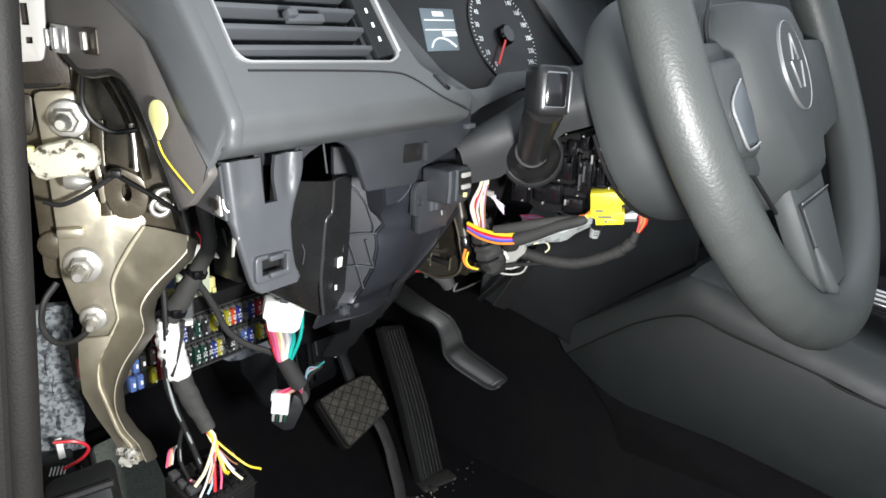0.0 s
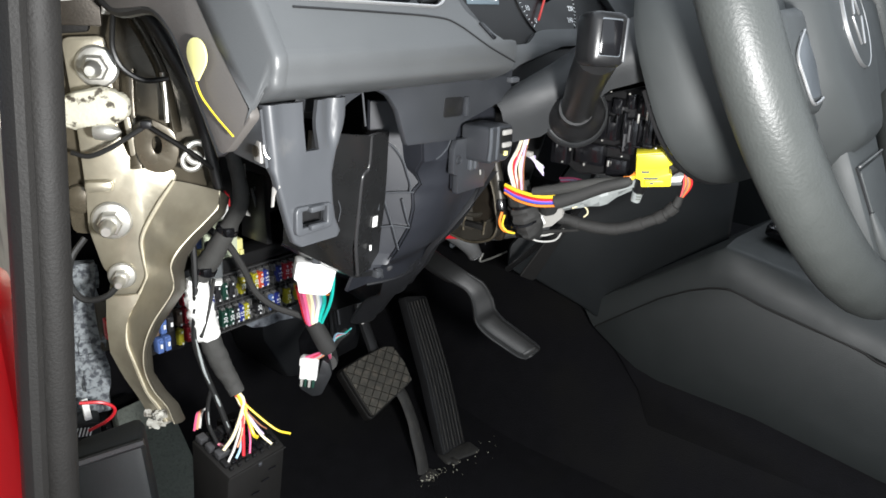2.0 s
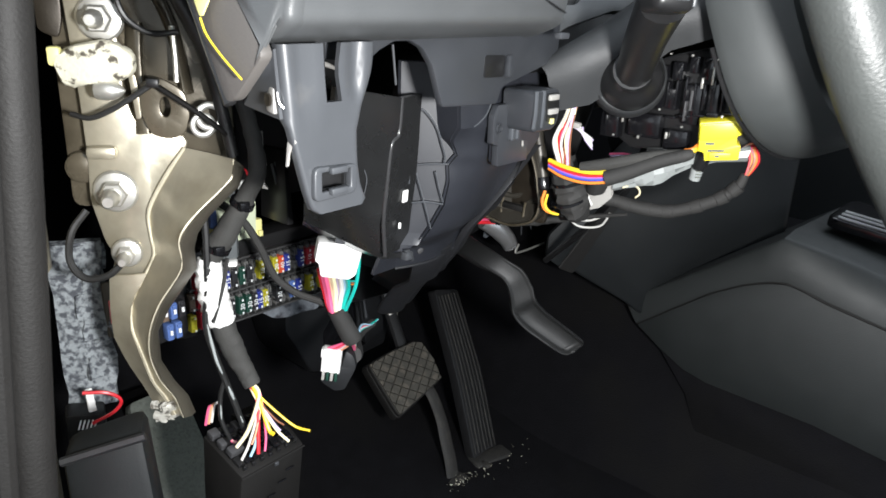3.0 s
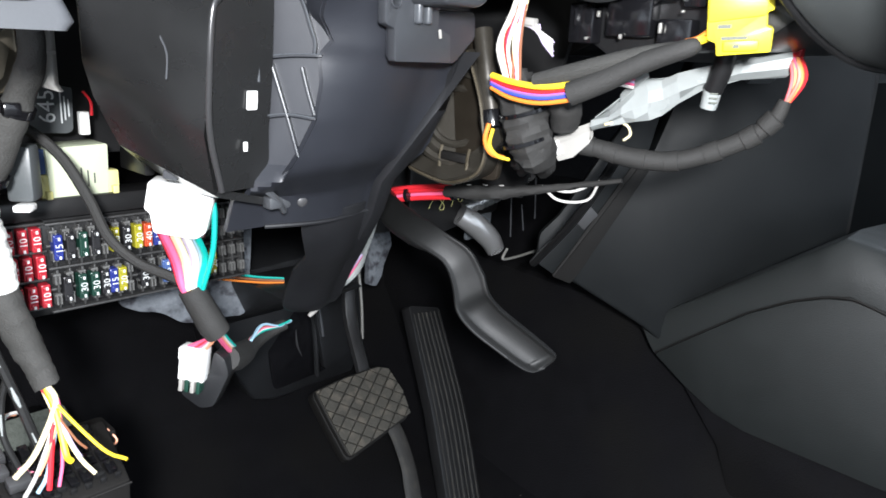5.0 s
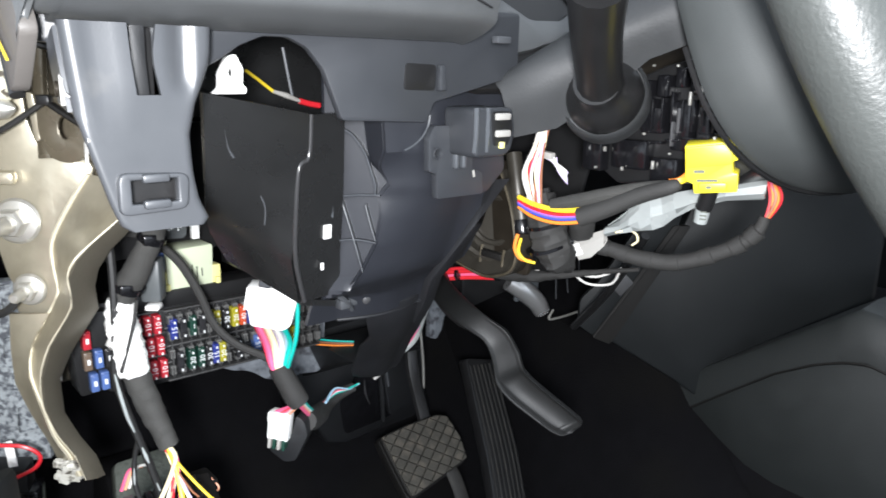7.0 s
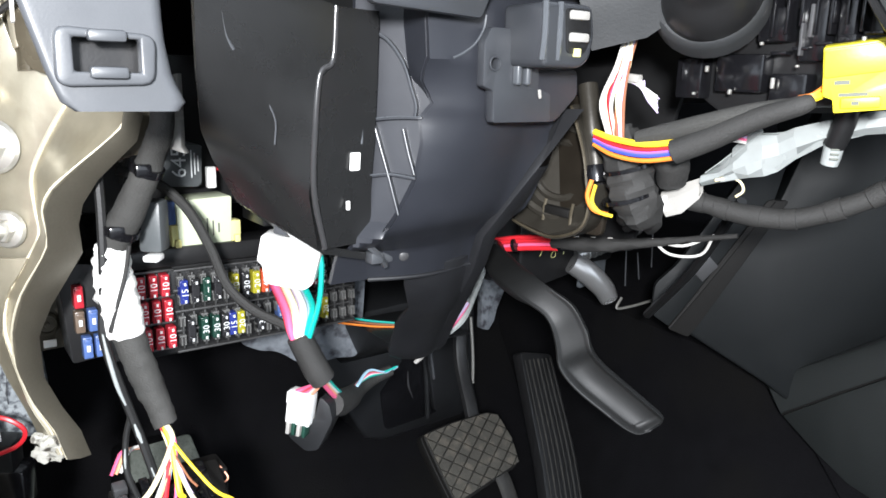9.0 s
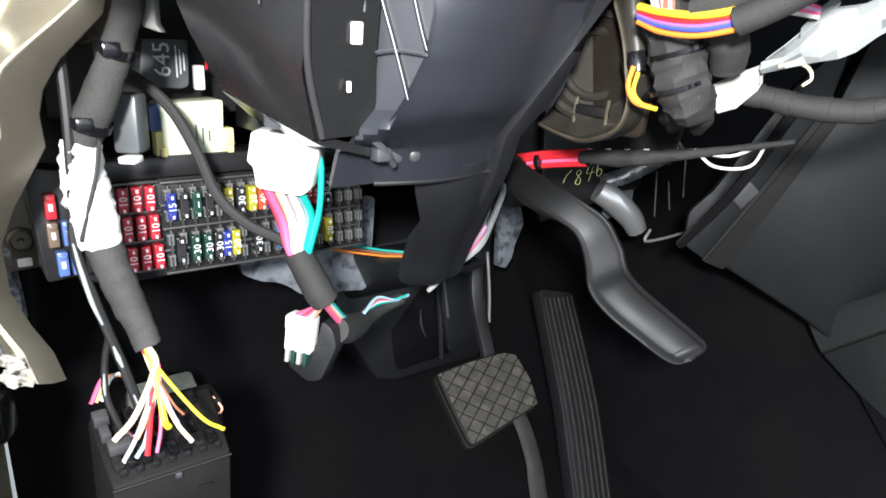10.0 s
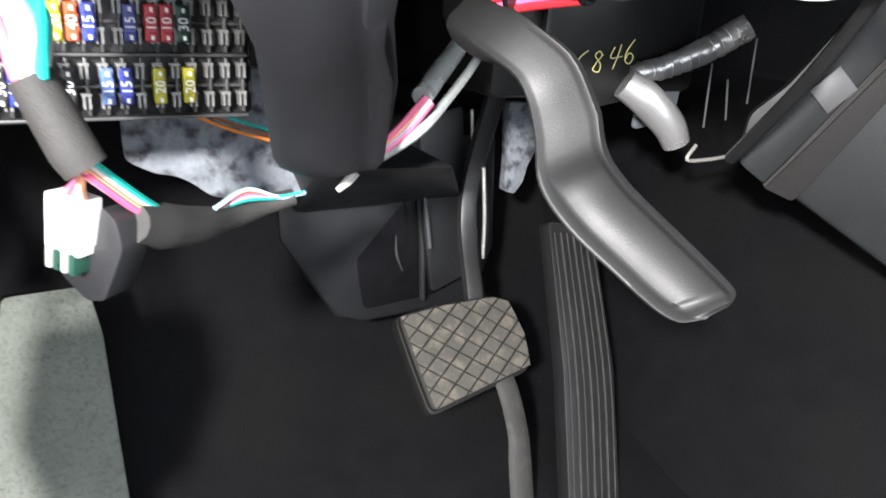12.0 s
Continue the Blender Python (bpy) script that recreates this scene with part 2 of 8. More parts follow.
def cuboid(c, size, width=0.0008, u=X, v=Y, w=Z, segments=2, taper=1.0):
    """A block about c, with rounded edges; taper: how wide its far end along w is."""
    c, u, v, w = Vector(c), Vector(u).normalized(), Vector(v).normalized(), Vector(w).normalized()
    bm = bmesh.new()
    bmesh.ops.create_cube(bm, size=1)
    for p in bm.verts:
        k = taper if p.co.z > 0 else 1.0
        p.co = c + u * p.co.x * size[0] * k + v * p.co.y * size[1] * k + w * p.co.z * size[2]
    bmesh.ops.recalc_face_normals(bm, faces=bm.faces)
    return bevel_sharp(bm, width, segments)


def spline(points, steps):
    p = [Vector(q) for q in points]
    p = [p[0] * 2 - p[1], *p, p[-1] * 2 - p[-2]]
    out = []
    for i in range(1, len(p) - 2):
        for j in range(steps):
            t = j / steps
            out.append(0.5 * (2 * p[i] + (p[i + 1] - p[i - 1]) * t + (2 * p[i - 1] - 5 * p[i] + 4 * p[i + 1] - p[i + 2]) * t * t + (3 * p[i] - p[i - 1] - 3 * p[i + 1] + p[i + 2]) * t ** 3))
    out.append(p[-2])
    return out


def tube(points, r, sides=8, steps=5, flat=1.0):
    """A round (or flattened) tube along a smooth line; r may be one number or one for each point."""
    rs = r if isinstance(r, (list, tuple)) else [r] * len(points)
    line = spline(points, steps)
    bm = bmesh.new()
    rings, side = [], None
    for i, p in enumerate(line):
        d = (line[min(i + 1, len(line) - 1)] - line[max(i - 1, 0)]).normalized()
        if side is None:
            side = d.cross(Z if abs(d.z) < 0.9 else X).normalized()
        side = (side - d * side.dot(d)).normalized()
        up = d.cross(side)
        k = min(i / steps, len(rs) - 1)
        a = int(min(k, len(rs) - 2)) if len(rs) > 1 else 0
        rad = rs[a] + (rs[min(a + 1, len(rs) - 1)] - rs[a]) * (k - a)
        rings.append([bm.verts.new(p + side * math.cos(t) * rad + up * math.sin(t) * rad * flat) for t in (math.tau * j / sides for j in range(sides))])
    for a, b in zip(rings, rings[1:]):
        for j in range(sides):
            bm.faces.new((a[j], a[(j + 1) % sides], b[(j + 1) % sides], b[j]))
    bm.faces.new(rings[0][::-1])
    bm.faces.new(rings[-1])
    return bm


def lathe(profile, o, axis, seg=24, across=None):
    """A turned body: radius and height along the axis."""
    o, axis = Vector(o), Vector(axis).normalized()
    a = (Vector(across) if across else axis.cross(Z if abs(axis.z) < 0.9 else X)).normalized()
    b = axis.cross(a)
    bm = bmesh.new()
    rings = [[bm.verts.new(o + axis * h + (a * math.cos(t) + b * math.sin(t)) * max(r, 1e-5)) for t in (math.tau * j / seg for j in range(seg))] for r, h in profile]
    for p, q in zip(rings, rings[1:]):
        for j in range(seg):
            bm.faces.new((p[j], p[(j + 1) % seg], q[(j + 1) % seg], q[j]))
    bm.faces.new(rings[0])
    bm.faces.new(rings[-1])
    return bm


def sheet(rows, thick, width=0.0):
    """A curved panel through rows of points, given a thickness."""
    bm = bmesh.new()
    vs = [[bm.verts.new(p) for p in row] for row in rows]
    for a, b in zip(vs, vs[1:]):
        for j in range(len(a) - 1):
            bm.faces.new((a[j], a[j + 1], b[j + 1], b[j]))
    bmesh.ops.recalc_face_normals(bm, faces=bm.faces)
    bmesh.ops.solidify(bm, geom=list(bm.faces), thickness=thick)
    return bevel_sharp(bm, width, 2, 50) if width else bm


def shell(rows, back):
    """A panel through rows of points, as thick as the offset of its back."""
    bm = bmesh.new()
    back = Vector(back)
    front = [[bm.verts.new(p) for p in row] for row in rows]
    rear = [[bm.verts.new(Vector(p) + back) for p in row] for row in rows]
    n, m = len(rows), len(rows[0])
    for g, flip in ((front, False), (rear, True)):
        for a, b in zip(g, g[1:]):
            for j in range(m - 1):
                q = (a[j], a[j + 1], b[j + 1], b[j])
                bm.faces.new(q[::-1] if flip else q)
    rim = [(0, j) for j in range(m)] + [(i, m - 1) for i in range(1, n)] + [(n - 1, j) for j in range(m - 2, -1, -1)] + [(i, 0) for i in range(n - 2, 0, -1)]
    for (i, j), (k, l) in zip(rim, rim[1:] + rim[:1]):
        bm.faces.new((front[i][j], front[k][l], rear[k][l], rear[i][j]))
    return bm


def block(lower, upper, width=0.0):
    """A body between two outlines with equal numbers of points."""
    bm = bmesh.new()
    a, b = [bm.verts.new(p) for p in lower], [bm.verts.new(p) for p in upper]
    bm.faces.new(a)
    bm.faces.new(b)
    for i in range(len(a)):
        j = (i + 1) % len(a)
        bm.faces.new((a[i], a[j], b[j], b[i]))
    bmesh.ops.recalc_face_normals(bm, faces=bm.faces)
    return bevel_sharp(bm, width)


def lettering(text, size, o, u, v, depth=0.0001):
    """Raised letters in the plane of u and v, centred on o."""
    cu = bpy.data.curves.new("lettering", "FONT")
    cu.body, cu.size, cu.extrude, cu.align_x, cu.align_y = text, size, depth, "CENTER", "CENTER"
    cu.resolution_u = 2
    ob = bpy.data.objects.new("lettering", cu)
    me = bpy.data.meshes.new_from_object(ob)
    bm = bmesh.new()
    bm.from_mesh(me)
    bpy.data.objects.remove(ob)
    bpy.data.meshes.remove(me)
    u, v = Vector(u).normalized(), Vector(v).normalized()
    w = u.cross(v)
    for p in bm.verts:
        p.co = Vector(o) + u * p.co.x + v * p.co.y + w * p.co.z
    return bm


def crumple(bm, amount, scale, seed=0.0):
    """Pushes the points about by a noise, as creased tape or film is."""
    bm.normal_update()
    for p in bm.verts:
        p.co += p.normal * amount * (noise.noise(p.co * scale + Vector((seed, 0, 0))) + 0.6 * noise.noise(p.co * scale * 2.7 + Vector((0, seed, 0))))
    return bm


def lerp(a, b, t):
    return Vector(a) + (Vector(b) - Vector(a)) * t


def between(table, z, k):
    """The k-th value of a table that falls with its first column, at z."""
    for p, q in zip(table, table[1:]):
        if p[0] >= z >= q[0]:
            return p[k] + (q[k] - p[k]) * (p[0] - z) / (p[0] - q[0])
    return table[0][k] if z > table[0][0] else table[-1][k]


def ring(c, axis, r, wire, seg=24, flat=1.0):
    """A closed hoop about an axis."""
    c, axis = Vector(c), Vector(axis).normalized()
    a = axis.cross(Z if abs(axis.z) < 0.9 else X).normalized()
    b = axis.cross(a)
    bm = bmesh.new()
    rows = []
    for i in range(seg):
        d = a * math.cos(math.tau * i / seg) + b * math.sin(math.tau * i / seg)
        rows.append([bm.verts.new(c + d * (r + wire * math.cos(math.tau * j / 8)) + axis * wire * flat * math.sin(math.tau * j / 8)) for j in range(8)])
    for i in range(seg):
        for j in range(8):
            bm.faces.new((rows[i][j], rows[(i + 1) % seg][j], rows[(i + 1) % seg][(j + 1) % 8], rows[i][(j + 1) % 8]))
    return bm


def grid_panel(rows, back, skip):
    """A panel through rows of points with cells left out, as thick as the offset of its back."""
    bm = bmesh.new()
    vs = [[bm.verts.new(p) for p in row] for row in rows]
    for i, (a, b) in enumerate(zip(vs, vs[1:])):
        for j in range(len(a) - 1):
            if not skip(i, j):
                bm.faces.new((a[j], a[j + 1], b[j + 1], b[j]))
    bmesh.ops.delete(bm, geom=[v for v in bm.verts if not v.link_faces], context="VERTS")
    ext = bmesh.ops.extrude_face_region(bm, geom=list(bm.faces))
    bmesh.ops.translate(bm, verts=[g for g in ext["geom"] if isinstance(g, bmesh.types.BMVert)], vec=Vector(back))
    return bm


def clip_to(poly, outline):
    """The part of a flat polygon inside a convex outline, both as (a, b) pairs; the outline runs clockwise."""
    for i in range(len(outline)):
        (px, py), (qx, qy) = outline[i], outline[(i + 1) % len(outline)]
        side = [(qy - py) * (a - px) - (qx - px) * (b - py) for a, b in poly]
        out = []
        for k in range(len(poly)):
            n = (k + 1) % len(poly)
            if side[k] >= 0:
                out.append(poly[k])
            if (side[k] >= 0) != (side[n] >= 0):
                f = side[k] / (side[k] - side[n])
                out.append((poly[k][0] + (poly[n][0] - poly[k][0]) * f, poly[k][1] + (poly[n][1] - poly[k][1]) * f))
        poly = out
        if len(poly) < 3:
            return []
    return poly

# ---- the place: footwell, body and garage ----
tagged(part("floor", slab([(-40, -40), (40, -40), (40, 40), (-40, 40)], (0, 0, -0.32), X, Y, 0.05, 0), CONCRETE), "grey concrete garage floor under the car", "floor", kind="structure")
# carpet: flat floor, then the toe board that rises to the firewall
toe = [(-0.55, 0.0), (0.40, 0.0), (0.56, 0.012), (0.64, 0.05), (0.72, 0.13), (0.76, 0.24), (0.78, 0.42), (0.78, 0.62)]
xs = [0.24 + 1.16 * i / 24 for i in range(25)]
tagged(part("carpet", sheet([[Vector((x, y + 0.006 * noise.noise(Vector((x * 9, y * 9, z * 9))), z + 0.005 * noise.noise(Vector((x * 11, y * 11, 3))))) for x in xs] for y, z in toe], 0.006), CARPET), "black moulded carpet over the footwell floor and toe board", "carpet", kind="structure")
tunnel = [(0.70, 0.0), (0.715, 0.04), (0.735, 0.12), (0.75, 0.2), (0.80, 0.24), (1.0, 0.25)]
tagged(part("tunnel", sheet([[Vector((x + (0.02 if y > 0.5 else 0.0), y, z)) for y in (-0.55, -0.2, 0.1, 0.3, 0.45, 0.6, 0.79)] for x, z in tunnel], 0.006), CARPET), "black carpet over the centre tunnel", "carpet", kind="structure")
tagged(part("cabin_side", slab([(-0.8, -0.1), (0.8, -0.1), (0.8, 0.75), (-0.8, 0.75)], (1.4, 0.1, 0.0), -Y, Z, 0.03, 0), STACK), "plain dark trim of the far cabin side", "wall", kind="structure")
rest = thing("footrest", "grey carpeted foot rest pad beside the pedals", "foot rest", (0.33, 0.6, 0.0))
REST_V = Vector((0, 0.7143, 1.0)).normalized()
part("pad", slab(fillet([(0.298, 0.0), (0.3655, 0.0), (0.3635, 0.1), (0.3625, 0.155), (0.358, 0.184), (0.314, 0.183), (0.305, 0.13)], 0.004), (0, 0.5, 0), X, REST_V, 0.014, 0.003, (), 2), CARPET_GREY, rest)
part("base", block([(0.30, 0.5, -0.003), (0.366, 0.5, -0.003), (0.366, 0.66, -0.003), (0.30, 0.66, -0.003)], [(0.31, 0.622, 0.13), (0.356, 0.622, 0.13), (0.356, 0.66, 0.13), (0.31, 0.66, 0.13)], 0.004), CARPET, rest, "black carpeted base under the pad")

# body side: inner pillar sheet, sill, door seal, red door edge
pillar = thing("pillar_panel", "primed inner body steel panel behind the bracket", "body panel", (0.2, 0.48, 0.1), kind="structure")
part("panel", sheet([[(0.16, 0.35, z), (0.185, 0.44, z), (0.20, 0.50, z), (0.235, 0.56, z), (0.24, 0.78, z)] for z in (-0.02, 0.2, 0.32, 0.44, 0.56, 0.70)], 0.003), PRIMER, pillar)
part("rail", tube([(0.17, 0.44, 0.56), (0.195, 0.46, 0.50), (0.2, 0.47, 0.42), (0.2, 0.47, 0.34)], 0.016, 10), PRIMER, pillar)
door_seal = thing("door_seal", "black rubber door seal along the body opening", "door seal", (0.12, 0.28, 0.2))
part("bead", tube([(0.155, 0.2615, 0.72), (0.148, 0.266, 0.62), (0.1425, 0.27, 0.53), (0.136, 0.274, 0.43), (0.1295, 0.278, 0.34), (0.122, 0.283, 0.22), (0.112, 0.284, 0.10), (0.10, 0.24, 0.0), (0.08, 0.05, -0.04), (0.07, -0.4, -0.05)], 0.0075, 12, 6), RUBBER, door_seal)
part("lip", tube([(0.146, 0.255, 0.72), (0.139, 0.26, 0.62), (0.133, 0.264, 0.53), (0.126, 0.268, 0.43), (0.119, 0.272, 0.34), (0.112, 0.277, 0.22), (0.10, 0.276, 0.10), (0.09, 0.23, 0.0)], 0.006, 10, 6, 0.7), RUBBER, door_seal)
sill = thing("sill_trim", "black plastic sill trim at the foot of the door opening", "sill trim", (0.2, 0.2, 0))
part("cover", block([(0.13, -0.5, -0.02), (0.235, -0.5, -0.02), (0.235, 0.36, -0.02), (0.13, 0.36, -0.02)], [(0.14, -0.5, 0.06), (0.225, -0.5, 0.06), (0.225, 0.36, 0.06), (0.14, 0.36, 0.06)], 0.01), BLACK, sill)
kick = thing("kick_trim", "grey plastic kick panel trim, pulled loose", "kick panel", (0.19, 0.35, 0.06))
part("face", block([(0.168, 0.345, 0.02), (0.208, 0.315, 0.02), (0.225, 0.345, 0.02), (0.185, 0.38, 0.02)], [(0.17, 0.368, 0.283), (0.2, 0.346, 0.292), (0.215, 0.37, 0.292), (0.183, 0.388, 0.283)], 0.005), STACK, kick)
# lighter tube paints the highlight on the top edge
part("edge", tube([(0.169, 0.365, 0.283), (0.185, 0.3545, 0.2875), (0.2, 0.344, 0.292)], 0.0022, 6), FOOT, kick)
door = thing("car_door", "red painted car door edge, standing open", "car door", (0.06, 0.3, 0))
part("panel", slab(fillet([(-0.16, -0.05), (0.0, -0.05), (0.012, 0.30), (0.01, 0.42), (-0.2, 0.42)], 0.02), (0.118, 0.305, 0.0), (0.8, -0.6, 0), Z, 0.03, 0.004), RED_PAINT, door)
part("hinge_bolt", lathe([(0.0, 0.0), (0.007, 0.0), (0.0075, 0.0015), (0.005, 0.003), (0.0045, 0.006), (0.0, 0.006)], (0.1155, 0.3055, 0.382), (-0.6, -0.8, 0), 16), STEEL, door, "plain steel bolt head")

# ---- dashboard ----
FO, FU, FV = Vector((0.219, 0.243, 0.487)), X, Vector((0, 0.46, 0.888)).normalized()
FN = FU.cross(FV)


def on_fascia(a, b, d=0.0):
    return FO + FU * a + FV * b + FN * d


dash = thing("dashboard", "dark grey grained plastic dashboard with its lower cover removed", "dashboard", (0.3, 0.35, 0.44))
vent_hole = fillet([(0.0078, 0.074), (0.0106, 0.0397), (0.015, 0.0347), (0.1065, 0.0318), (0.1125, 0.0358), (0.1062, 0.074)], 0.004)
skin = fillet([(0.0005, 0.0135), (0.1545, 0.0135), (0.14, 0.0215), (0.128, 0.03), (0.118, 0.05), (0.105, 0.085), (0.105, 0.12), (-0.008, 0.12), (-0.0042, 0.061), (0.0, 0.03)], 0.002)
part("fascia", slab(skin, FO, FU, FV, 0.012, 0.0003, [vent_hole], 1), DASH, dash)
# rounded lower lip that rolls under
lip_line = spline([on_fascia(0, 0.0137), on_fascia(0, 0.011, -0.0003), on_fascia(0, 0.0078, -0.0018), on_fascia(0, 0.0045, -0.0046), (0, 0.2505, 0.484), (0, 0.2565, 0.4803), (0, 0.2635, 0.4775), (0, 0.271, 0.4755)], 4)
part("lower_lip", sheet([[Vector((x, p.y + 0.001 * (x > 0.385), p.z - 0.001 * (x > 0.385))) for x in (0.222, 0.23, 0.26, 0.3, 0.34, 0.37, 0.38, 0.386)] for p in lip_line], 0.002), DASH, dash)
part("crease_line", tube([on_fascia(0.015, 0.031, 0.0002), on_fascia(0.06, 0.029, 0.0002), on_fascia(0.102, 0.0265, 0.0002), on_fascia(0.118, 0.0225, 0.0002), on_fascia(0.138, 0.0105, 0.0002), on_fascia(0.157, 0.001, 0.0002)], 0.0005, 6), BLACK, dash, "dark joint line between the two dash pieces")
part("sensor_button", slab(fillet([(0.135, 0.0235), (0.139, 0.0235), (0.1475, 0.0155), (0.1445, 0.0135)], 0.002), on_fascia(0, 0, 0.0008), FU, FV, 0.004, 0.0005), BLACK_GLOSS, dash, "small dark oval sensor")
part("trim_clip", cuboid((0.392, 0.254, 0.4765), (0.008, 0.004, 0.003), 0.0006), DASH_LOW, dash)
# the end of the dash, seen from the open door
cap_cut = [(0.12, 0.042), (0.101, 0.033), (0.075, 0.019), (0.045, 0.021), (0.03, 0.013), (0.02, -0.001), (0.011, -0.017), (0.001, -0.035)]
cap_seam = [(-0.022, -0.017), (-0.005, 0.007), (0.007, 0.024), (0.021, 0.042), (0.048, 0.053), (0.12, 0.062)]
part("end_cap", slab(fillet([(-a, b) for a, b in cap_cut + [(-0.004, -0.034)] + cap_seam], 0.003), (0.2125, 0.28, 0.49), -Y, Z, 0.005, 0.0008), END_CAP, dash, "brownish grey flat end of the dashboard")
part("end_edge", tube([(0.2145, 0.28 + a, 0.489 + b) for a, b in cap_cut], 0.0024, 8), BLACK, dash, "black edge of the end cap")
roll_rows = []
for b, a in ((0.0137, 0.0), (0.0138, 0.0), (0.022, -0.0004), (0.032, -0.001), (0.045, -0.0022), (0.061, -0.0042), (0.09, -0.0062), (0.12, -0.008)):
    row = [on_fascia(a + 0.004, b, 0.0002), on_fascia(a + 0.0006, b, 0.0002), on_fascia(a - 0.0008, b, -0.0002), on_fascia(a - 0.0017, b, -0.0009), on_fascia(a - 0.0023, b, -0.002), on_fascia(a - 0.0027, b, -0.004)]
    z0 = row[-1].z - 0.49
    seam_y = 0.12
    for (y1, z1), (y2, z2) in zip(cap_seam, cap_seam[1:]):
        if z1 <= z0 <= z2:
            seam_y = y1 + (y2 - y1) * (z0 - z1) / (z2 - z1)
    end = Vector((0.2121, 0.281 + seam_y, row[-1].z))
    roll_rows.append(row + [lerp(row[-1], end, 0.35) - X * 0.0006, lerp(row[-1], end, 0.7) - X * 0.0003, end])
lip_rows = []
lip_end = Vector((0.2123, 0.2585, 0.4735))
for k, p in enumerate(lip_line[0:25]):
    f = k / 24
    n_in = (-FN * (1 - f) + Vector((0, 0.35, 0.94)) * f).normalized()
    row = [Vector((x, p.y, p.z)) + n_in * d for x, d in ((0.223, -0.0002), (0.2196, -0.0002), (0.2182, 0.0002), (0.2173, 0.0009), (0.2167, 0.002), (0.2163, 0.004 - 0.0015 * f))]
    lip_rows.append(row + [lerp(row[-1], lip_end, 0.35) - X * 0.0004, lerp(row[-1], lip_end, 0.7) - X * 0.0002, lerp((0.2121, 0.2585, 0.4765), lip_end, f) + Vector((0, 0.004 * f, -0.004 * f))])
roll_rows = lip_rows[::-1] + roll_rows[1:]
part("end_roll", shell(roll_rows, (0.0022, 0.0012, 0)), DASH, dash, sharp=80)
# lower frame behind the removed cover
frame_out = [(-0.08, 0.040), (-0.08, 0.020), (-0.036, 0.018), (-0.03, 0.012), (-0.022, 0.0165), (-0.015, 0.021), (-0.006, 0.0245), (0.004, 0.0245), (0.012, 0.021), (0.019, 0.013), (0.0235, 0.002), (0.027, -0.0065), (0.07, -0.0085), (0.074, 0.0), (0.10, 0.006), (0.125, 0.012), (0.125, 0.040)]
part("lower_frame", slab(fillet(frame_out, 0.0015, 2), (0.3, 0.276, 0.45), X, Z, 0.004, 0.0008), DASH_SHADED, dash)
part("frame_rib", cuboid((0.3765, 0.2745, 0.4605), (0.0045, 0.004, 0.011), 0.0008, taper=0.7), DASH_SHADED, dash)
# black plate on the frame paints a patch of shading
part("recess_shade", slab(fillet([(0, 0), (0.017, -0.0005), (0.0175, 0.0105), (0.001, 0.011)], 0.002), (0.357, 0.2755, 0.4555), X, Z, 0.001, 0.0002), BLACK, dash)
# top of the dash and the far side, beyond the column
part("top_pad", sheet([[(0.2, 0.30, 0.60), (0.45, 0.305, 0.61), (1.2, 0.31, 0.60)], [(0.2, 0.45, 0.64), (0.45, 0.45, 0.645), (1.2, 0.45, 0.64)], [(0.2, 0.78, 0.63), (0.45, 0.80, 0.63), (1.2, 0.80, 0.63)]], 0.006), DASH, dash)
part("passenger_side", sheet([[(0.70, 0.30, 0.62), (1.2, 0.30, 0.62)], [(0.70, 0.27, 0.54), (1.2, 0.27, 0.54)], [(0.71, 0.26, 0.46), (1.2, 0.26, 0.46)], [(0.72, 0.30, 0.40), (1.2, 0.30, 0.40)]], 0.006), DASH, dash)
part("radio_slot", slab(fillet([(0, 0), (0.06, 0), (0.06, 0.02), (0, 0.02)], 0.004), (0.80, 0.2635, 0.505), X, Z, 0.003, 0.0005), BLACK_GLOSS, dash)

vent = part("air_vent", slab(fillet([(0.0072, 0.075), (0.01, 0.0395), (0.0146, 0.0341), (0.1066, 0.0311), (0.1145, 0.035), (0.1078, 0.075)], 0.004), on_fascia(0, 0, 0.0014), FU, FV, 0.003, 0.0006, [fillet([(0.0083, 0.0738), (0.0111, 0.0402), (0.0154, 0.0353), (0.106, 0.0323), (0.1122, 0.0363), (0.1057, 0.0738)], 0.003)]), CHROME, dash, "satin chrome vent bezel")
# black block gives the shade behind the slats
part("vent_shade_box", block([on_fascia(a, b, -0.022) for a, b in ((0.008, 0.075), (0.0106, 0.039), (0.1125, 0.034), (0.106, 0.075))], [on_fascia(a, b, -0.05) for a, b in ((0.009, 0.075), (0.0116, 0.039), (0.111, 0.034), (0.105, 0.075))]), BLACK, vent, "black block for the shade inside the vent")
for i in range(7):
    part("blade", cuboid(on_fascia(0.02 + 0.012 * i, 0.054, -0.018), (0.001, 0.038, 0.012), 0.0002, FU, FV, FN), DASH_LOW, vent)
for i in range(4):
    b = 0.0405 + i * 0.0095
    l, r = 0.0118 - i * 0.0009, 0.0965 - i * 0.0016
    part("slat", block([on_fascia(l, b, -0.0005), on_fascia(r, b - 0.0015, -0.0005), on_fascia(r, b + 0.0008, -0.0002), on_fascia(l, b + 0.0023, -0.0002)], [on_fascia(l, b - 0.0035, -0.017), on_fascia(r, b - 0.005, -0.017), on_fascia(r, b - 0.0038, -0.017), on_fascia(l, b - 0.0023, -0.017)], 0.0005), DASH_LOW, vent)
part("vent_tab", join(cuboid(on_fascia(0.053, 0.0525, 0.004), (0.022, 0.004, 0.0035), 0.0008, FU, FV, FN), cuboid(on_fascia(0.043, 0.0535, 0.0065), (0.006, 0.0035, 0.005), 0.001, FU, FV, FN)), DASH_LOW, vent, "vent slider tab")
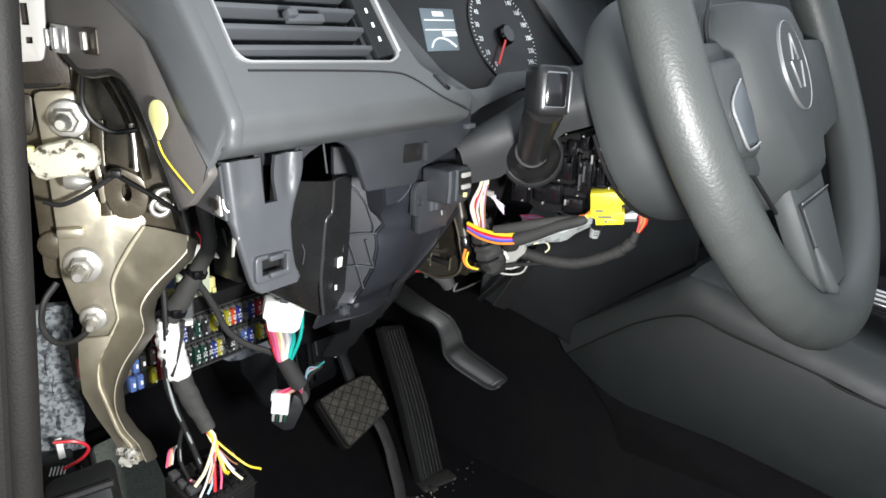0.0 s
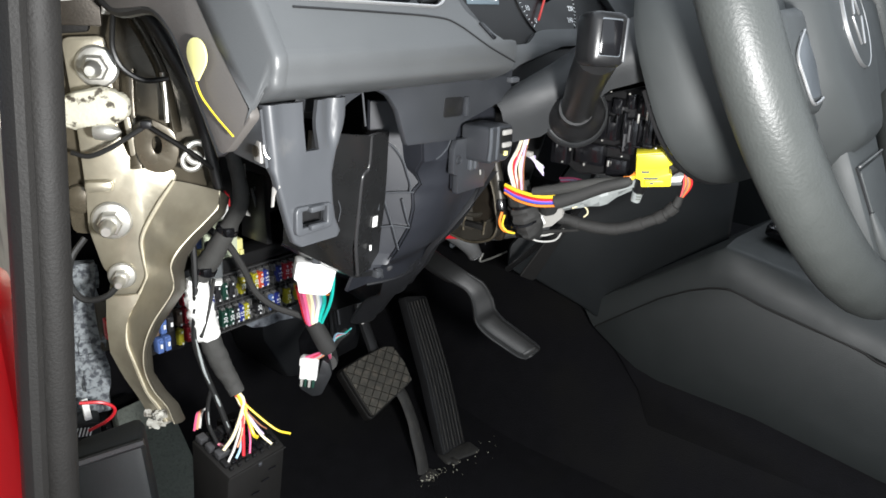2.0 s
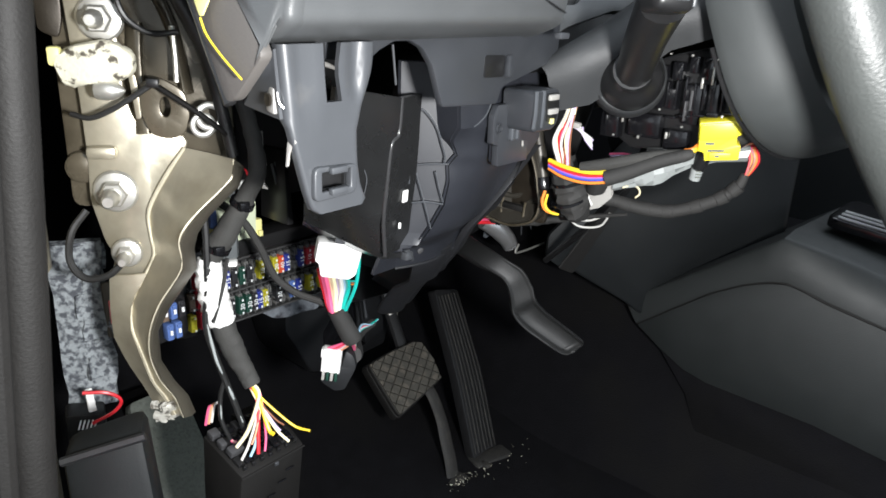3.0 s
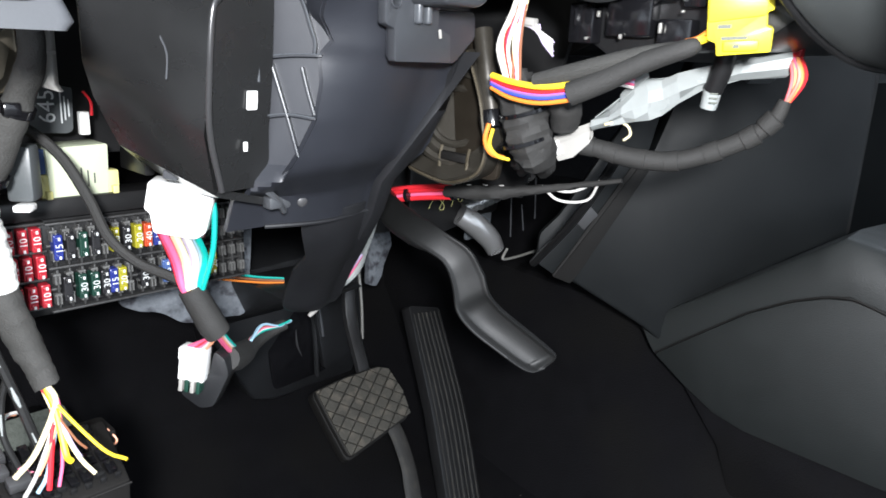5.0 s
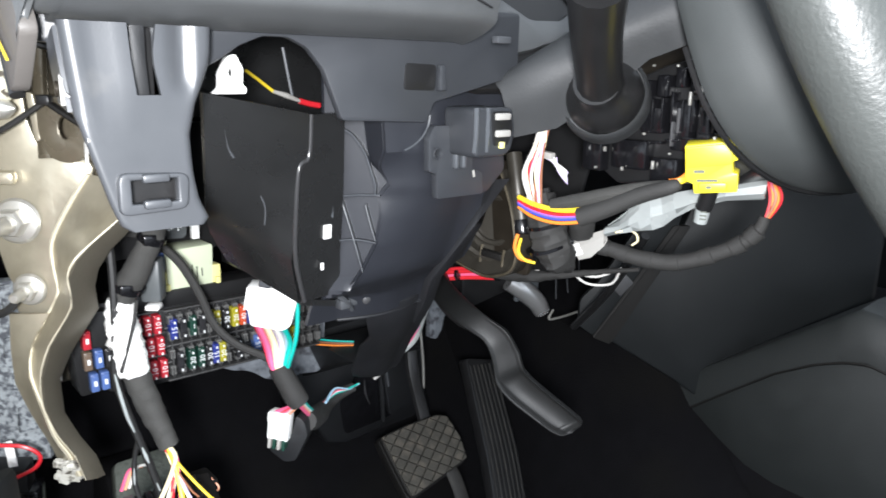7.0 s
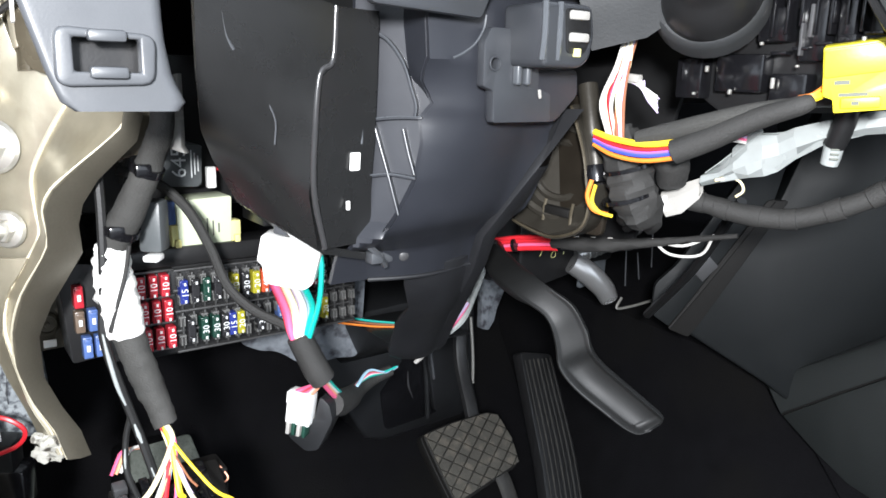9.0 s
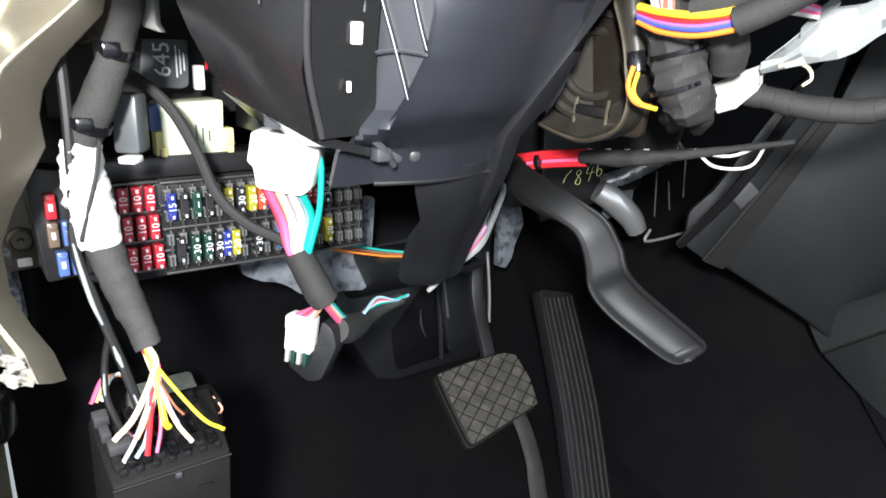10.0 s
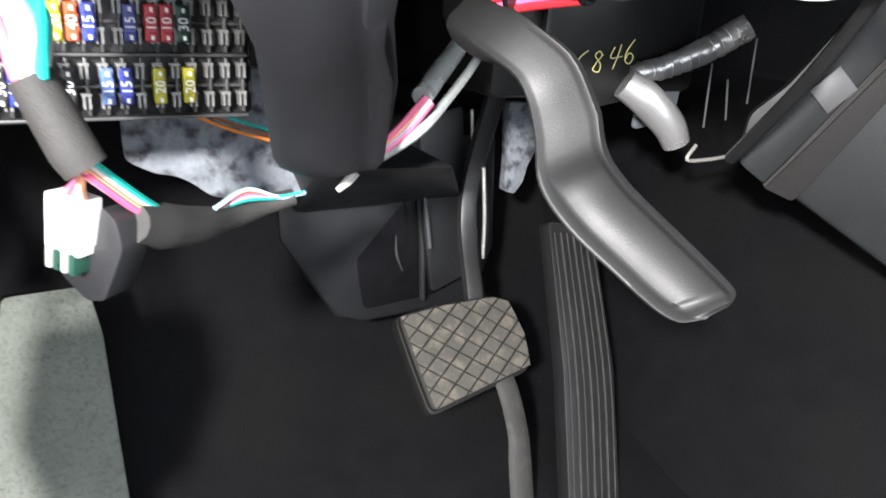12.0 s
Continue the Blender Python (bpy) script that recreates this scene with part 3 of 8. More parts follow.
part("vent_edge", tube([on_fascia(0.1128, 0.0365, 0.002), on_fascia(0.1095, 0.055, 0.002), on_fascia(0.1064, 0.0735, 0.002)], 0.0011, 8), CHROME, vent, "bright bevelled edge")
wheel_strip = part("vent_wheel", slab([(0.0972, 0.034), (0.1112, 0.0362), (0.1046, 0.0735), (0.0908, 0.0735)], on_fascia(0, 0, 0.0004), FU, FV, 0.004, 0.0005), STACK, vent, "dark thumb wheel strip")
for i in range(4):
    part("mark", cuboid(on_fascia(0.1025 - i * 0.0013, 0.044 + i * 0.0075, 0.0008), (0.0016, 0.0026, 0.0005), 0.0002, FU, FV, FN), PRINT, wheel_strip)

# grey knee panel with a slot
knee = thing("knee_panel", "grey plastic knee panel with a framed slot, hanging from the dash", "knee panel", (0.245, 0.262, 0.412))
KO = (0.223, 0.262, 0.4725)
k_hole = [(0.0162, -0.044), (0.031, -0.044), (0.031, -0.0517), (0.0162, -0.0517)]
K_LEFT = [(0.476, 0.2232), (0.4495, 0.2256), (0.436, 0.2292), (0.42, 0.2338), (0.4138, 0.2362), (0.4116, 0.2392)]
K_RIGHT = [(0.476, 0.2692), (0.466, 0.2685), (0.458, 0.2655), (0.452, 0.2628), (0.442, 0.2602), (0.43, 0.2605), (0.42, 0.2622), (0.4138, 0.2652), (0.4116, 0.2635)]
K_SLOT = [(0.476, 0.2422, 0.2508), (0.466, 0.2426, 0.2492), (0.4545, 0.2437, 0.2512), (0.4285, 0.2392, 0.254), (0.4208, 0.2392, 0.254), (0.4116, 0.242, 0.256)]
k_rows, k_z = [], (0.476, 0.472, 0.468, 0.464, 0.46, 0.457, 0.4545, 0.452, 0.449, 0.446, 0.442, 0.438, 0.434, 0.4285, 0.4246, 0.4208, 0.418, 0.4158, 0.4138, 0.4116)
for z in k_z:
    l, r, sl, sr = between(K_LEFT, z, 1), between(K_RIGHT, z, 1), between(K_SLOT, z, 1), between(K_SLOT, z, 2)
    roll = 0.0032 if z > 0.448 else 0.0016
    row = []
    for x in [l + (sl - l) * f for f in (0, 0.008, 0.03, 0.07, 0.12, 0.18, 0.3, 0.5, 0.75)] + [sl + (sr - sl) * f for f in (0, 0.33, 0.67)] + [sr + (r - sr) * f for f in (0, 0.12, 0.24, 0.36, 0.48, 0.58, 0.68, 0.78, 0.86, 0.92, 0.97, 0.992, 1)]:
        y = 0.262
        for d, k in ((x - l, roll), (r - x, 0.0026)):
            if d < k:
                y += k - math.sqrt(max(0.0, k * k - (k - d) ** 2))
        f = max(0.0, min(1.0, (x - 0.2512) / 0.011))
        y += 0.0022 * math.sin(math.pi * f ** 2.2) * max(0.0, min(1.0, (z - 0.4535) / 0.006))
        y += 0.0012 * math.sin(math.pi * max(0.0, min(1.0, (x - l - 0.004) / 0.009))) * max(0.0, min(1.0, (z - 0.442) / 0.02))
        row.append(Vector((x, y, z)))
    k_rows.append(row)
part("panel", grid_panel(k_rows, (0.0004, 0.0026, 0), lambda i, j: 9 <= j <= 11 and (k_z[i + 1] >= 0.4545 or 0.4208 <= k_z[i + 1] and k_z[i] <= 0.4285)), DASH_LOW, knee, sharp=60)
# black sheet paints the shade in the upper slot
part("slot_well_shade", slab(fillet([(0.2405, 0.4515), (0.2535, 0.4515), (0.2535, 0.478), (0.2405, 0.478)], 0.001), (0, 0.2745, 0), X, Z, 0.001, 0.0002), BLACK, knee, "black sheet for the shade behind the upper slot")
part("slot_tongue", slab(fillet([(0.2455, 0.453), (0.2505, 0.453), (0.25, 0.466), (0.2503, 0.478), (0.2452, 0.478)], 0.0008), (0, 0.27, 0), X, Z, 0.002, 0.0004), FOOT, knee)
part("left_flange", sheet([[lerp((0.2236, 0.2652, 0.4745), (0.2258, 0.2652, 0.4497), i / 5) for i in range(6)], [lerp((0.2232, 0.2672, 0.4732), (0.2272, 0.2745, 0.4502), i / 5) for i in range(6)], [lerp((0.2222, 0.2688, 0.471), (0.2295, 0.292, 0.4515), i / 5) for i in range(6)]], 0.0015), DASH_LOW, knee)
FLN = Vector((-0.977, 0.215, 0))
FLU = Vector((-0.215, -0.977, 0))
spring = part("spring_nut", slab(fillet([(-0.0035, 0.005), (0.0028, 0.0042), (0.0028, -0.005), (-0.0035, -0.0045)], 0.0006), (0.2238, 0.27, 0.4563), FLU, Z, 0.0012, 0.0003), PLATE, knee, "dull steel spring nut")
part("nut_eye", lathe([(0.0011, 0.0), (0.0023, 0.0), (0.0025, 0.0009), (0.0014, 0.0011)], Vector((0.2238, 0.27, 0.4563)) + FLN * 0.0003, FLN, 16), DARK_STEEL, spring)
part("nut_lip", tube([(0.2236, 0.2655, 0.4595), (0.2234, 0.2648, 0.4572), (0.2238, 0.2642, 0.4552), (0.2248, 0.2634, 0.454)], 0.0005, 6), CHROME, spring)
part("slot_frame", slab(fillet([(0.0125, -0.0415), (0.0348, -0.0428), (0.034, -0.0545), (0.0122, -0.0552)], 0.003), (KO[0], KO[1] - 0.0022, KO[2]), X, Z, 0.004, 0.0011, [k_hole[::-1]], 3), DASH_LOW, knee)
# black sheet paints the shade in the framed slot
part("slot_back_shade", slab([(0.014, -0.043), (0.033, -0.043), (0.033, -0.054), (0.014, -0.054)], (KO[0], KO[1] + 0.006, KO[2]), X, Z, 0.001, 0), BLACK, knee)
for dz in (0.0435, 0.0518):
    part("frame_pad", cuboid((KO[0] + 0.0235, KO[1] - 0.0028, KO[2] - dz), (0.0085, 0.003, 0.0028), 0.0008), DASH_LOW, knee)
part("side_ear", slab(fillet([(-0.0005, 0.4435), (-0.0028, 0.441), (-0.0035, 0.4432), (-0.0048, 0.44), (-0.0052, 0.4375), (-0.0062, 0.431), (-0.005, 0.4315), (-0.004, 0.4365), (-0.0022, 0.439), (0.0, 0.441)], 0.0004), (0.2283, 0.262, 0), -Y, Z, 0.0008, 0.0002), PLATE, knee, "bent bright clip on the panel edge")

# socket bracket under the fascia
sock = thing("socket_bracket", "grey plastic bracket with a diagnostic socket", "bracket", (0.39, 0.283, 0.405))
SO = (0.382, 0.281, 0.428)
part("plate", slab(fillet([(-0.0065, 0.006), (-0.0035, 0.0115), (0.02, 0.0115), (0.02, -0.0095), (0.0265, -0.0115), (0.027, -0.022), (-0.0015, -0.022), (-0.0018, -0.0105), (-0.0065, -0.009)], 0.001, 2), SO, X, Z, 0.004, 0.0007, [[(0.0024 * math.cos(t) * 0.75 - 0.0016, 0.0026 * math.sin(t) - 0.001) for t in (math.tau * i / 12 for i in range(12))]]), DASH_SHADED, sock)
part("hole_rim", ring((SO[0] - 0.0016, SO[1] - 0.0003, SO[2] - 0.001), (0, 1, 0), 0.0024, 0.0004, 16), DASH_SHADED, sock)
# pale flutes paint the long vertical highlights of the plate
for a, top in ((0.0082, 0.0065), (0.0128, 0.0105)):
    part("flute", cuboid((SO[0] + a, SO[1] - 0.0012, SO[2] + (top - 0.0085) / 2), (0.0026, 0.0036, top + 0.0085), 0.0011, segments=3), EDGE_GLINT, sock)
part("pale_fleck", cuboid((0.4015, 0.2795, 0.4165), (0.0012, 0.0008, 0.0034), 0.0003, (1, 0, 0.2), Y, (-0.2, 0, 1)), PLATE, sock)
part("lower_plate", slab(fillet([(0.0, -0.004), (0.045, -0.002), (0.046, -0.012), (0.034, -0.0225), (0.0, -0.0215)], 0.002, 2), (SO[0], SO[1] + 0.0045, SO[2]), X, Z, 0.003, 0.0008), SHROUD, sock)
SK = (0.394, 0.2635, 0.4395)
body = part("socket", slab(fillet([(-0.007, 0.0085), (0.0165, 0.0085), (0.0185, -0.002), (0.0165, -0.0105), (0.012, -0.0135), (-0.0065, -0.0135)], 0.003), SK, X, Z, 0.022, 0.0018, [], 3), DASH_SHADED, sock)
# flat black plate paints the shaded opening of the socket
part("socket_mouth_shade", slab(fillet([(0.0025, 0.0068), (0.0145, 0.0068), (0.0158, -0.0022), (0.013, -0.0085), (0.004, -0.0085)], 0.002), (SK[0], SK[1] - 0.0006, SK[2]), X, Z, 0.002, 0.0003), BLACK, body)
for a, b in ((0.0095, 0.0045), (0.0098, -0.003)):
    part("socket_key", cuboid((SK[0] + a - 0.0008, SK[1] - 0.001, SK[2] + b), (0.0088, 0.0024, 0.0032), 0.0008), PLATE, body, "pale plastic key inside the socket")
part("socket_pin", cuboid((SK[0] + 0.0085, SK[1] - 0.001, SK[2] - 0.0082), (0.0025, 0.002, 0.003), 0.0004), YELLOW_PALE, body)
# two pale lines paint the highlights down the socket
for a in (-0.0062, 0.0008):
    part("flute", tube([(SK[0] + a, SK[1] + 0.0004, SK[2] + 0.0085), (SK[0] + a - 0.0002, SK[1], SK[2] - 0.002), (SK[0] + a - 0.0004, SK[1] + 0.0006, SK[2] - 0.011)], 0.0012, 8), EDGE_GLINT, body)

# ---- black storage box and the knee duct behind it ----
bin_ = thing("storage_box", "black plastic storage box hanging behind the knee panel", "storage box", (0.33, 0.34, 0.35))
box_l = [(0.279, 0.3, 0.4545), (0.28, 0.303, 0.438), (0.281, 0.306, 0.4225), (0.287, 0.32, 0.405), (0.3, 0.345, 0.392), (0.316, 0.365, 0.372)]
box_r = [(0.33, 0.3075, 0.4445), (0.329, 0.3085, 0.4265), (0.324, 0.3085, 0.4215), (0.3225, 0.31, 0.40), (0.3235, 0.313, 0.38), (0.33, 0.318, 0.358)]
part("left_face", sheet([[lerp(a, b, i / 6) + Vector((0, -0.0015 * math.sin(math.pi * i / 6), 0)) for i in range(7)] for a, b in zip(box_l, box_r)], 0.003), BOX, bin_)
part("front_face", sheet([[Vector(p), Vector((p[0] + 0.009, p[1] + 0.0025, p[2])), Vector((0.3485 + max(0, 0.37 - p[2]) * 0.25, p[1] + 0.0045, p[2]))] for p in box_r], 0.003), BOX, bin_)
# pale line painting a highlight on the front face
part("front_rib", tube([(0.3445, 0.3105, 0.44), (0.3437, 0.3105, 0.42), (0.343, 0.3115, 0.397)], 0.0006, 8), EDGE_GLINT, bin_)
# lighter tube carries the painted highlight of the rounded ridge
part("ridge", tube([(p[0] - 0.0006, p[1] - 0.0028, p[2]) for p in box_r], 0.0012, 10, 6), BOX_EDGE, bin_, "shiny edge of the box, highlight painted in")
part("crease", tube([(0.288, 0.3, 0.44), (0.2895, 0.301, 0.433), (0.292, 0.3015, 0.4285)], 0.0005, 5), DASH_LOW, bin_)
part("right_face", sheet([[(0.3485, 0.312, 0.4445), (0.353, 0.33, 0.44)], [(0.3485, 0.313, 0.4215), (0.353, 0.335, 0.4215)], [(0.3485, 0.3175, 0.38), (0.355, 0.34, 0.37)], [(0.3515, 0.3225, 0.358), (0.36, 0.345, 0.352)]], 0.003), BOX, bin_)
# thin pale line in place of a broken highlight, no real seam
part("seam", tube([(0.334, 0.3095, 0.443), (0.334, 0.3108, 0.413), (0.3345, 0.3125, 0.386), (0.338, 0.317, 0.362)], [0.0002, 0.0004, 0.0002, 0.0004], 6), EDGE_GLINT, bin_)
part("torn_edge", tube([(0.3545, 0.3235, 0.3665), (0.355, 0.3235, 0.361), (0.3562, 0.3245, 0.3565)], [0.0004, 0.0008, 0.0004], 6), PLATE, bin_, "pale torn edge of the box")
part("bottom", sheet([[(0.316, 0.365, 0.372), (0.331, 0.318, 0.358), (0.352, 0.324, 0.352)], [(0.335, 0.39, 0.36), (0.345, 0.37, 0.35), (0.365, 0.36, 0.348)]], 0.003), BOX, bin_)
part("dome", slab(fillet([(a * 1.463, b * 1.463) for a, b in [(-0.0235, 0.0015), (-0.022, 0.006), (-0.012, 0.018), (0.005, 0.0265), (0.02, 0.024), (0.033, 0.013), (0.0415, -0.004), (0.0425, -0.0188), (0.028, -0.0165), (0.016, -0.0144), (0.005, -0.0128)]], 0.0008), (0.3605, 0.43, 0.4532), X, Z, 0.004, 0.001), BOX, bin_, "rounded black top of the box")
part("dome_rib", tube([(0.3112, 0.294, 0.4715), (0.3135, 0.295, 0.462), (0.3158, 0.296, 0.4528)], 0.0006, 6), DASH_LOW, bin_)
part("latch_tab", slab(fillet([(-0.0175, -0.0025), (-0.0035, -0.0025), (-0.0035, 0.0), (-0.005, 0.001), (-0.0045, 0.007), (-0.0075, 0.0125), (-0.011, 0.0115), (-0.0145, 0.005), (-0.0145, 0.0)], 0.001, 2), (0.3, 0.2965, 0.456), X, Z, 0.003, 0.0008, [[(0.0012 * math.cos(t) - 0.0095, 0.0018 * math.sin(t) + 0.0055) for t in (math.tau * i / 10 for i in range(10))]]), WHITE, bin_, "white plastic latch tab")
part("label", slab(fillet([(-0.0022, -0.0034), (0.0022, -0.0034), (0.0022, 0.0034), (-0.0022, 0.0034)], 0.0006), (0.3402, 0.3108, 0.3905), (1, 0.12, 0), (0, -0.1, 1), 0.0008, 0.0002), WHITE, bin_, "small white label")
part("chip", cuboid((0.338, 0.3128, 0.374), (0.0015, 0.001, 0.0035), 0.0003), WHITE, bin_)
part("clip", join(cuboid((0.356, 0.324, 0.3495), (0.006, 0.006, 0.005), 0.001), tube([(0.352, 0.322, 0.355), (0.357, 0.322, 0.3505), (0.362, 0.325, 0.345)], 0.0014, 6)), DASH_LOW, bin_, "grey plastic clip")
part("red_wire", tube([(0.3885, 0.42, 0.4447), (0.395, 0.42, 0.443), (0.402, 0.42, 0.4418)], 0.0018, 8), WIRE["red"], bin_)
part("wire_joint", tube([(0.371, 0.42, 0.4505), (0.38, 0.4195, 0.4478), (0.389, 0.42, 0.4445)], [0.001, 0.0017, 0.001], 8), PLATE, bin_, "pale crimped wire joint")
part("yellow_wire", tube([(0.355, 0.42, 0.462), (0.3635, 0.4195, 0.456), (0.372, 0.42, 0.45)], 0.001, 8), WIRE["yellow"], bin_)
# short pale lines paint small highlights on the left face
for dx in (0.0, 0.0035):
    part("painted_glint", tube([(0.2845 + dx, 0.3005 + dx * 0.1, 0.4385), (0.2862 + dx, 0.301 + dx * 0.1, 0.441)], 0.0003, 5), DASH_LOW, bin_)
part("inner_back", slab([(-0.03, -0.02), (0.06, -0.02), (0.06, 0.03), (-0.03, 0.03)], (0.36, 0.452, 0.455), X, Z, 0.003, 0.0005), BLACK, bin_)
# one pale arc paints a curved highlight
for i in range(1):
    part("painted_glint", tube([(0.305 + i * 0.004, 0.3075 - 0.0012, 0.412 - i * 0.004), (0.3075 + i * 0.003, 0.308 - 0.0012, 0.406 - i * 0.004), (0.308 + i * 0.003, 0.3105 - 0.0014, 0.398 - i * 0.004)], 0.00035, 4, 3), DASH_LOW, bin_)

duct = thing("knee_duct", "blue-grey plastic knee duct with stiffening ribs", "duct", (0.42, 0.4, 0.25))
D = [(0.46, 0.337, 0.435, 0.293), (0.437, 0.337, 0.434, 0.293), (0.41, 0.338, 0.427, 0.2935), (0.385, 0.345, 0.4305, 0.305), (0.3705, 0.35, 0.43, 0.312), (0.365, 0.352, 0.429, 0.3155), (0.358, 0.356, 0.4275, 0.325), (0.3515, 0.357, 0.4255, 0.331), (0.346, 0.359, 0.4245, 0.3338), (0.336, 0.361, 0.4255, 0.3385)]
DL = [(0.342, 0.38, 0.425, 0.3395), (0.33, 0.3846, 0.426, 0.346), (0.314, 0.395, 0.43, 0.3575), (0.30, 0.4025, 0.4435, 0.3795), (0.285, 0.408, 0.449, 0.394), (0.2735, 0.412, 0.4525, 0.404), (0.269, 0.4155, 0.4535, 0.4075), (0.2645, 0.424, 0.452, 0.411)]
lens = [(0.46, 0.3565), (0.44, 0.3565), (0.4267, 0.3575), (0.4205, 0.3588), (0.4165, 0.3618), (0.412, 0.3642), (0.4085, 0.3622), (0.406, 0.3612), (0.397, 0.3617), (0.3836, 0.3601), (0.3697, 0.3555), (0.362, 0.3523), (0.356, 0.353), (0.336, 0.361)]



def flank_y(x):
    """Depth of the slanting left flank of the duct."""
    return 0.298 + 1.15 * (0.362 - x)


def duct_point(f, z):
    """A point of the duct's skin, f across it from the flank's edge."""
    l, r, y = between(D, z, 1), between(D, z, 2), between(D, z, 3)
    b = between(lens, z, 1)
    w = max(0.0, min(1.0, (z - 0.35) / 0.012, (0.428 - z) / 0.016))

    def bowed(x):
        return y - 0.006 * math.sin(math.pi * max(0.0, min(1, (x - l) / (r - l) * 1.25)))

    x = b + (r - b) * f
    return Vector((x, bowed(x) + w * (flank_y(b) - bowed(b)) * (1 - f) ** 3, z))


skin_rows = []
for k in range(63):
    z = 0.46 - 0.124 * k / 62
    b = between(lens, z, 1)
    edge = duct_point(0, z)
    deep = 0.0038 * max(0.0, min(1.0, (z - 0.36) / 0.006))
    floor_ = []
    for i in range(6):
        x = 0.3435 + (b - 0.3435) * i / 5 - (0.0006 if i == 5 else 0)
        floor_.append(Vector((x + deep * 0.755, max(flank_y(x), edge.y) + deep * 0.656, z)))
    skin_rows.append(floor_ + [duct_point(i / 24, z) for i in range(25)])
part("skin", shell(skin_rows, (0, 0.0022, 0.0006)), SHROUD, duct, sharp=30)
part("lower_skin", sheet([[Vector((l + (r - l) * i / 10, y - 0.006 * math.sin(math.pi * min(1, i / 8)), z)) for i in range(11)] for z, l, r, y in DL], 0.0025, 0.0006), DUCT_LOW, duct)
part("skin_edge", tube([Vector((l + (r - l) * i / 10, y - 0.0005 - 0.006 * math.sin(math.pi * min(1, i / 8)), z)) for i in range(11) for z, l, r, y in D[-1:]], 0.001, 8, 2), DUCT_LOW, duct)
fl = [(0.434, 0.292, 0.41, 0.427), (0.422, 0.304, 0.385, 0.4305), (0.415, 0.315, 0.367, 0.4275), (0.4125, 0.327, 0.352, 0.4225), (0.417, 0.3385, 0.335, 0.4265), (0.421, 0.352, 0.32, 0.4305), (0.4335, 0.378, 0.30, 0.4445), (0.4415, 0.396, 0.283, 0.451), (0.4455, 0.41, 0.268, 0.4545)]
part("flange", sheet([[Vector((a - 0.0008, y + 0.0015, z)), Vector((a, y - 0.0035, z)), Vector((b, y - 0.001, z)), Vector((b + 0.0012, y + 0.004, z))] for a, y, z, b in fl], 0.002, 0.0006), DUCT_LOW, duct)
part("side_wall", sheet([[Vector((r, y, z)), Vector((r + 0.012, y + 0.05, z))] for z, l, r, y in D[2:] + DL[1:]], 0.0025), SHROUD, duct)
part("screw", lathe([(0.0022, 0), (0.0022, 0.0012), (0.0012, 0.0018), (0.0, 0.0018)], (0.3735, 0.3295, 0.347), (-0.2, -1, -0.2), 12), SLOT, duct, "small dark screw")
for pts in ([(0.3455, 0.4392), (0.3482, 0.4378), (0.3524, 0.4349), (0.3565, 0.4267), (0.3587, 0.417), (0.3598, 0.4115), (0.3596, 0.4072)], [(0.3475, 0.4058), (0.354, 0.407), (0.3612, 0.4073)], [(0.3492, 0.4036), (0.3528, 0.3855), (0.3556, 0.37)], [(0.3566, 0.4026), (0.358, 0.394), (0.3596, 0.3857)], [(0.347, 0.3845), (0.353, 0.3857), (0.3598, 0.3846)]):
    rib_line = spline([Vector((x, flank_y(x), z)) for x, z in pts], 4)
    part("rib", sheet([[p + Vector((0.0042, 0.0036, 0)) for p in rib_line], [p + Vector((0.0004, 0.0003, 0)) for p in rib_line]], 0.001, 0.0002), SHROUD, duct)
    # lighter tube paints the gleam on the rib's edge
    part("rib_edge", tube(rib_line, 0.0003, 6, 1), EDGE_GLINT, duct)
part("skin_crease", tube([duct_point((x - between(lens, z, 1)) / (between(D, z, 2) - between(lens, z, 1)), z) - Y * 0.0001 for x, z in ((0.3665, 0.4285), (0.371, 0.4305), (0.376, 0.434), (0.3795, 0.439), (0.3805, 0.444))], 0.0005, 6), EDGE_GLINT, duct)
for dx in (0, 0.008):
    part("moulded_boss", lathe([(0.003, -0.002), (0.003, 0.0008), (0.0024, 0.0012), (0.0005, 0.0004)], (0.412 + dx * 0.9, 0.377, 0.2985), (0, -0.8, -0.5), 12), BLACK, duct)
part("end_clip", join(cuboid((0.366, 0.333, 0.3475), (0.006, 0.006, 0.006), 0.001), cuboid((0.3715, 0.331, 0.3505), (0.003, 0.004, 0.005), 0.0008)), DASH_LOW, duct)

# ---- instrument cluster ----
CO, CV = Vector((0.45, 0.31, 0.50)), Vector((0, 0.45, 0.89)).normalized()
CN = X.cross(CV)


def on_cluster(a, b, d=0.0):
    return CO + X * a + CV * b + CN * d


cluster = thing("instrument_cluster", "dark instrument cluster with a lit display and a speedometer", "instrument cluster", on_cluster(0.05, -0.01))
part("face", slab([(-0.08, -0.05), (0.26, -0.05), (0.26, 0.13), (-0.08, 0.13)], CO, X, CV, 0.01, 0.001), BLACK, cluster)
part("hood_edge", slab(fillet([(-0.085, -0.045), (0.003, -0.03), (0.012, -0.027), (0.075, -0.0165), (0.27, -0.0165), (0.27, 0.0), (0.12, -0.003), (0.06, -0.003), (0.046, -0.0045), (0.032, -0.0125), (0.008, -0.0135), (-0.016, 0.001), (-0.037, 0.028), (-0.062, 0.08), (-0.085, 0.11)], 0.004), on_cluster(0, 0, 0.004), X, CV, 0.006, 0.0012), DASH, cluster)
disp = part("display", slab([(-0.02, 0.0165), (0.0155, 0.0165), (0.0235, 0.047), (-0.0135, 0.047)], on_cluster(0, 0, 0.001), X, CV, 0.001, 0.0002), LIT_GREY, cluster, "pale lit display")
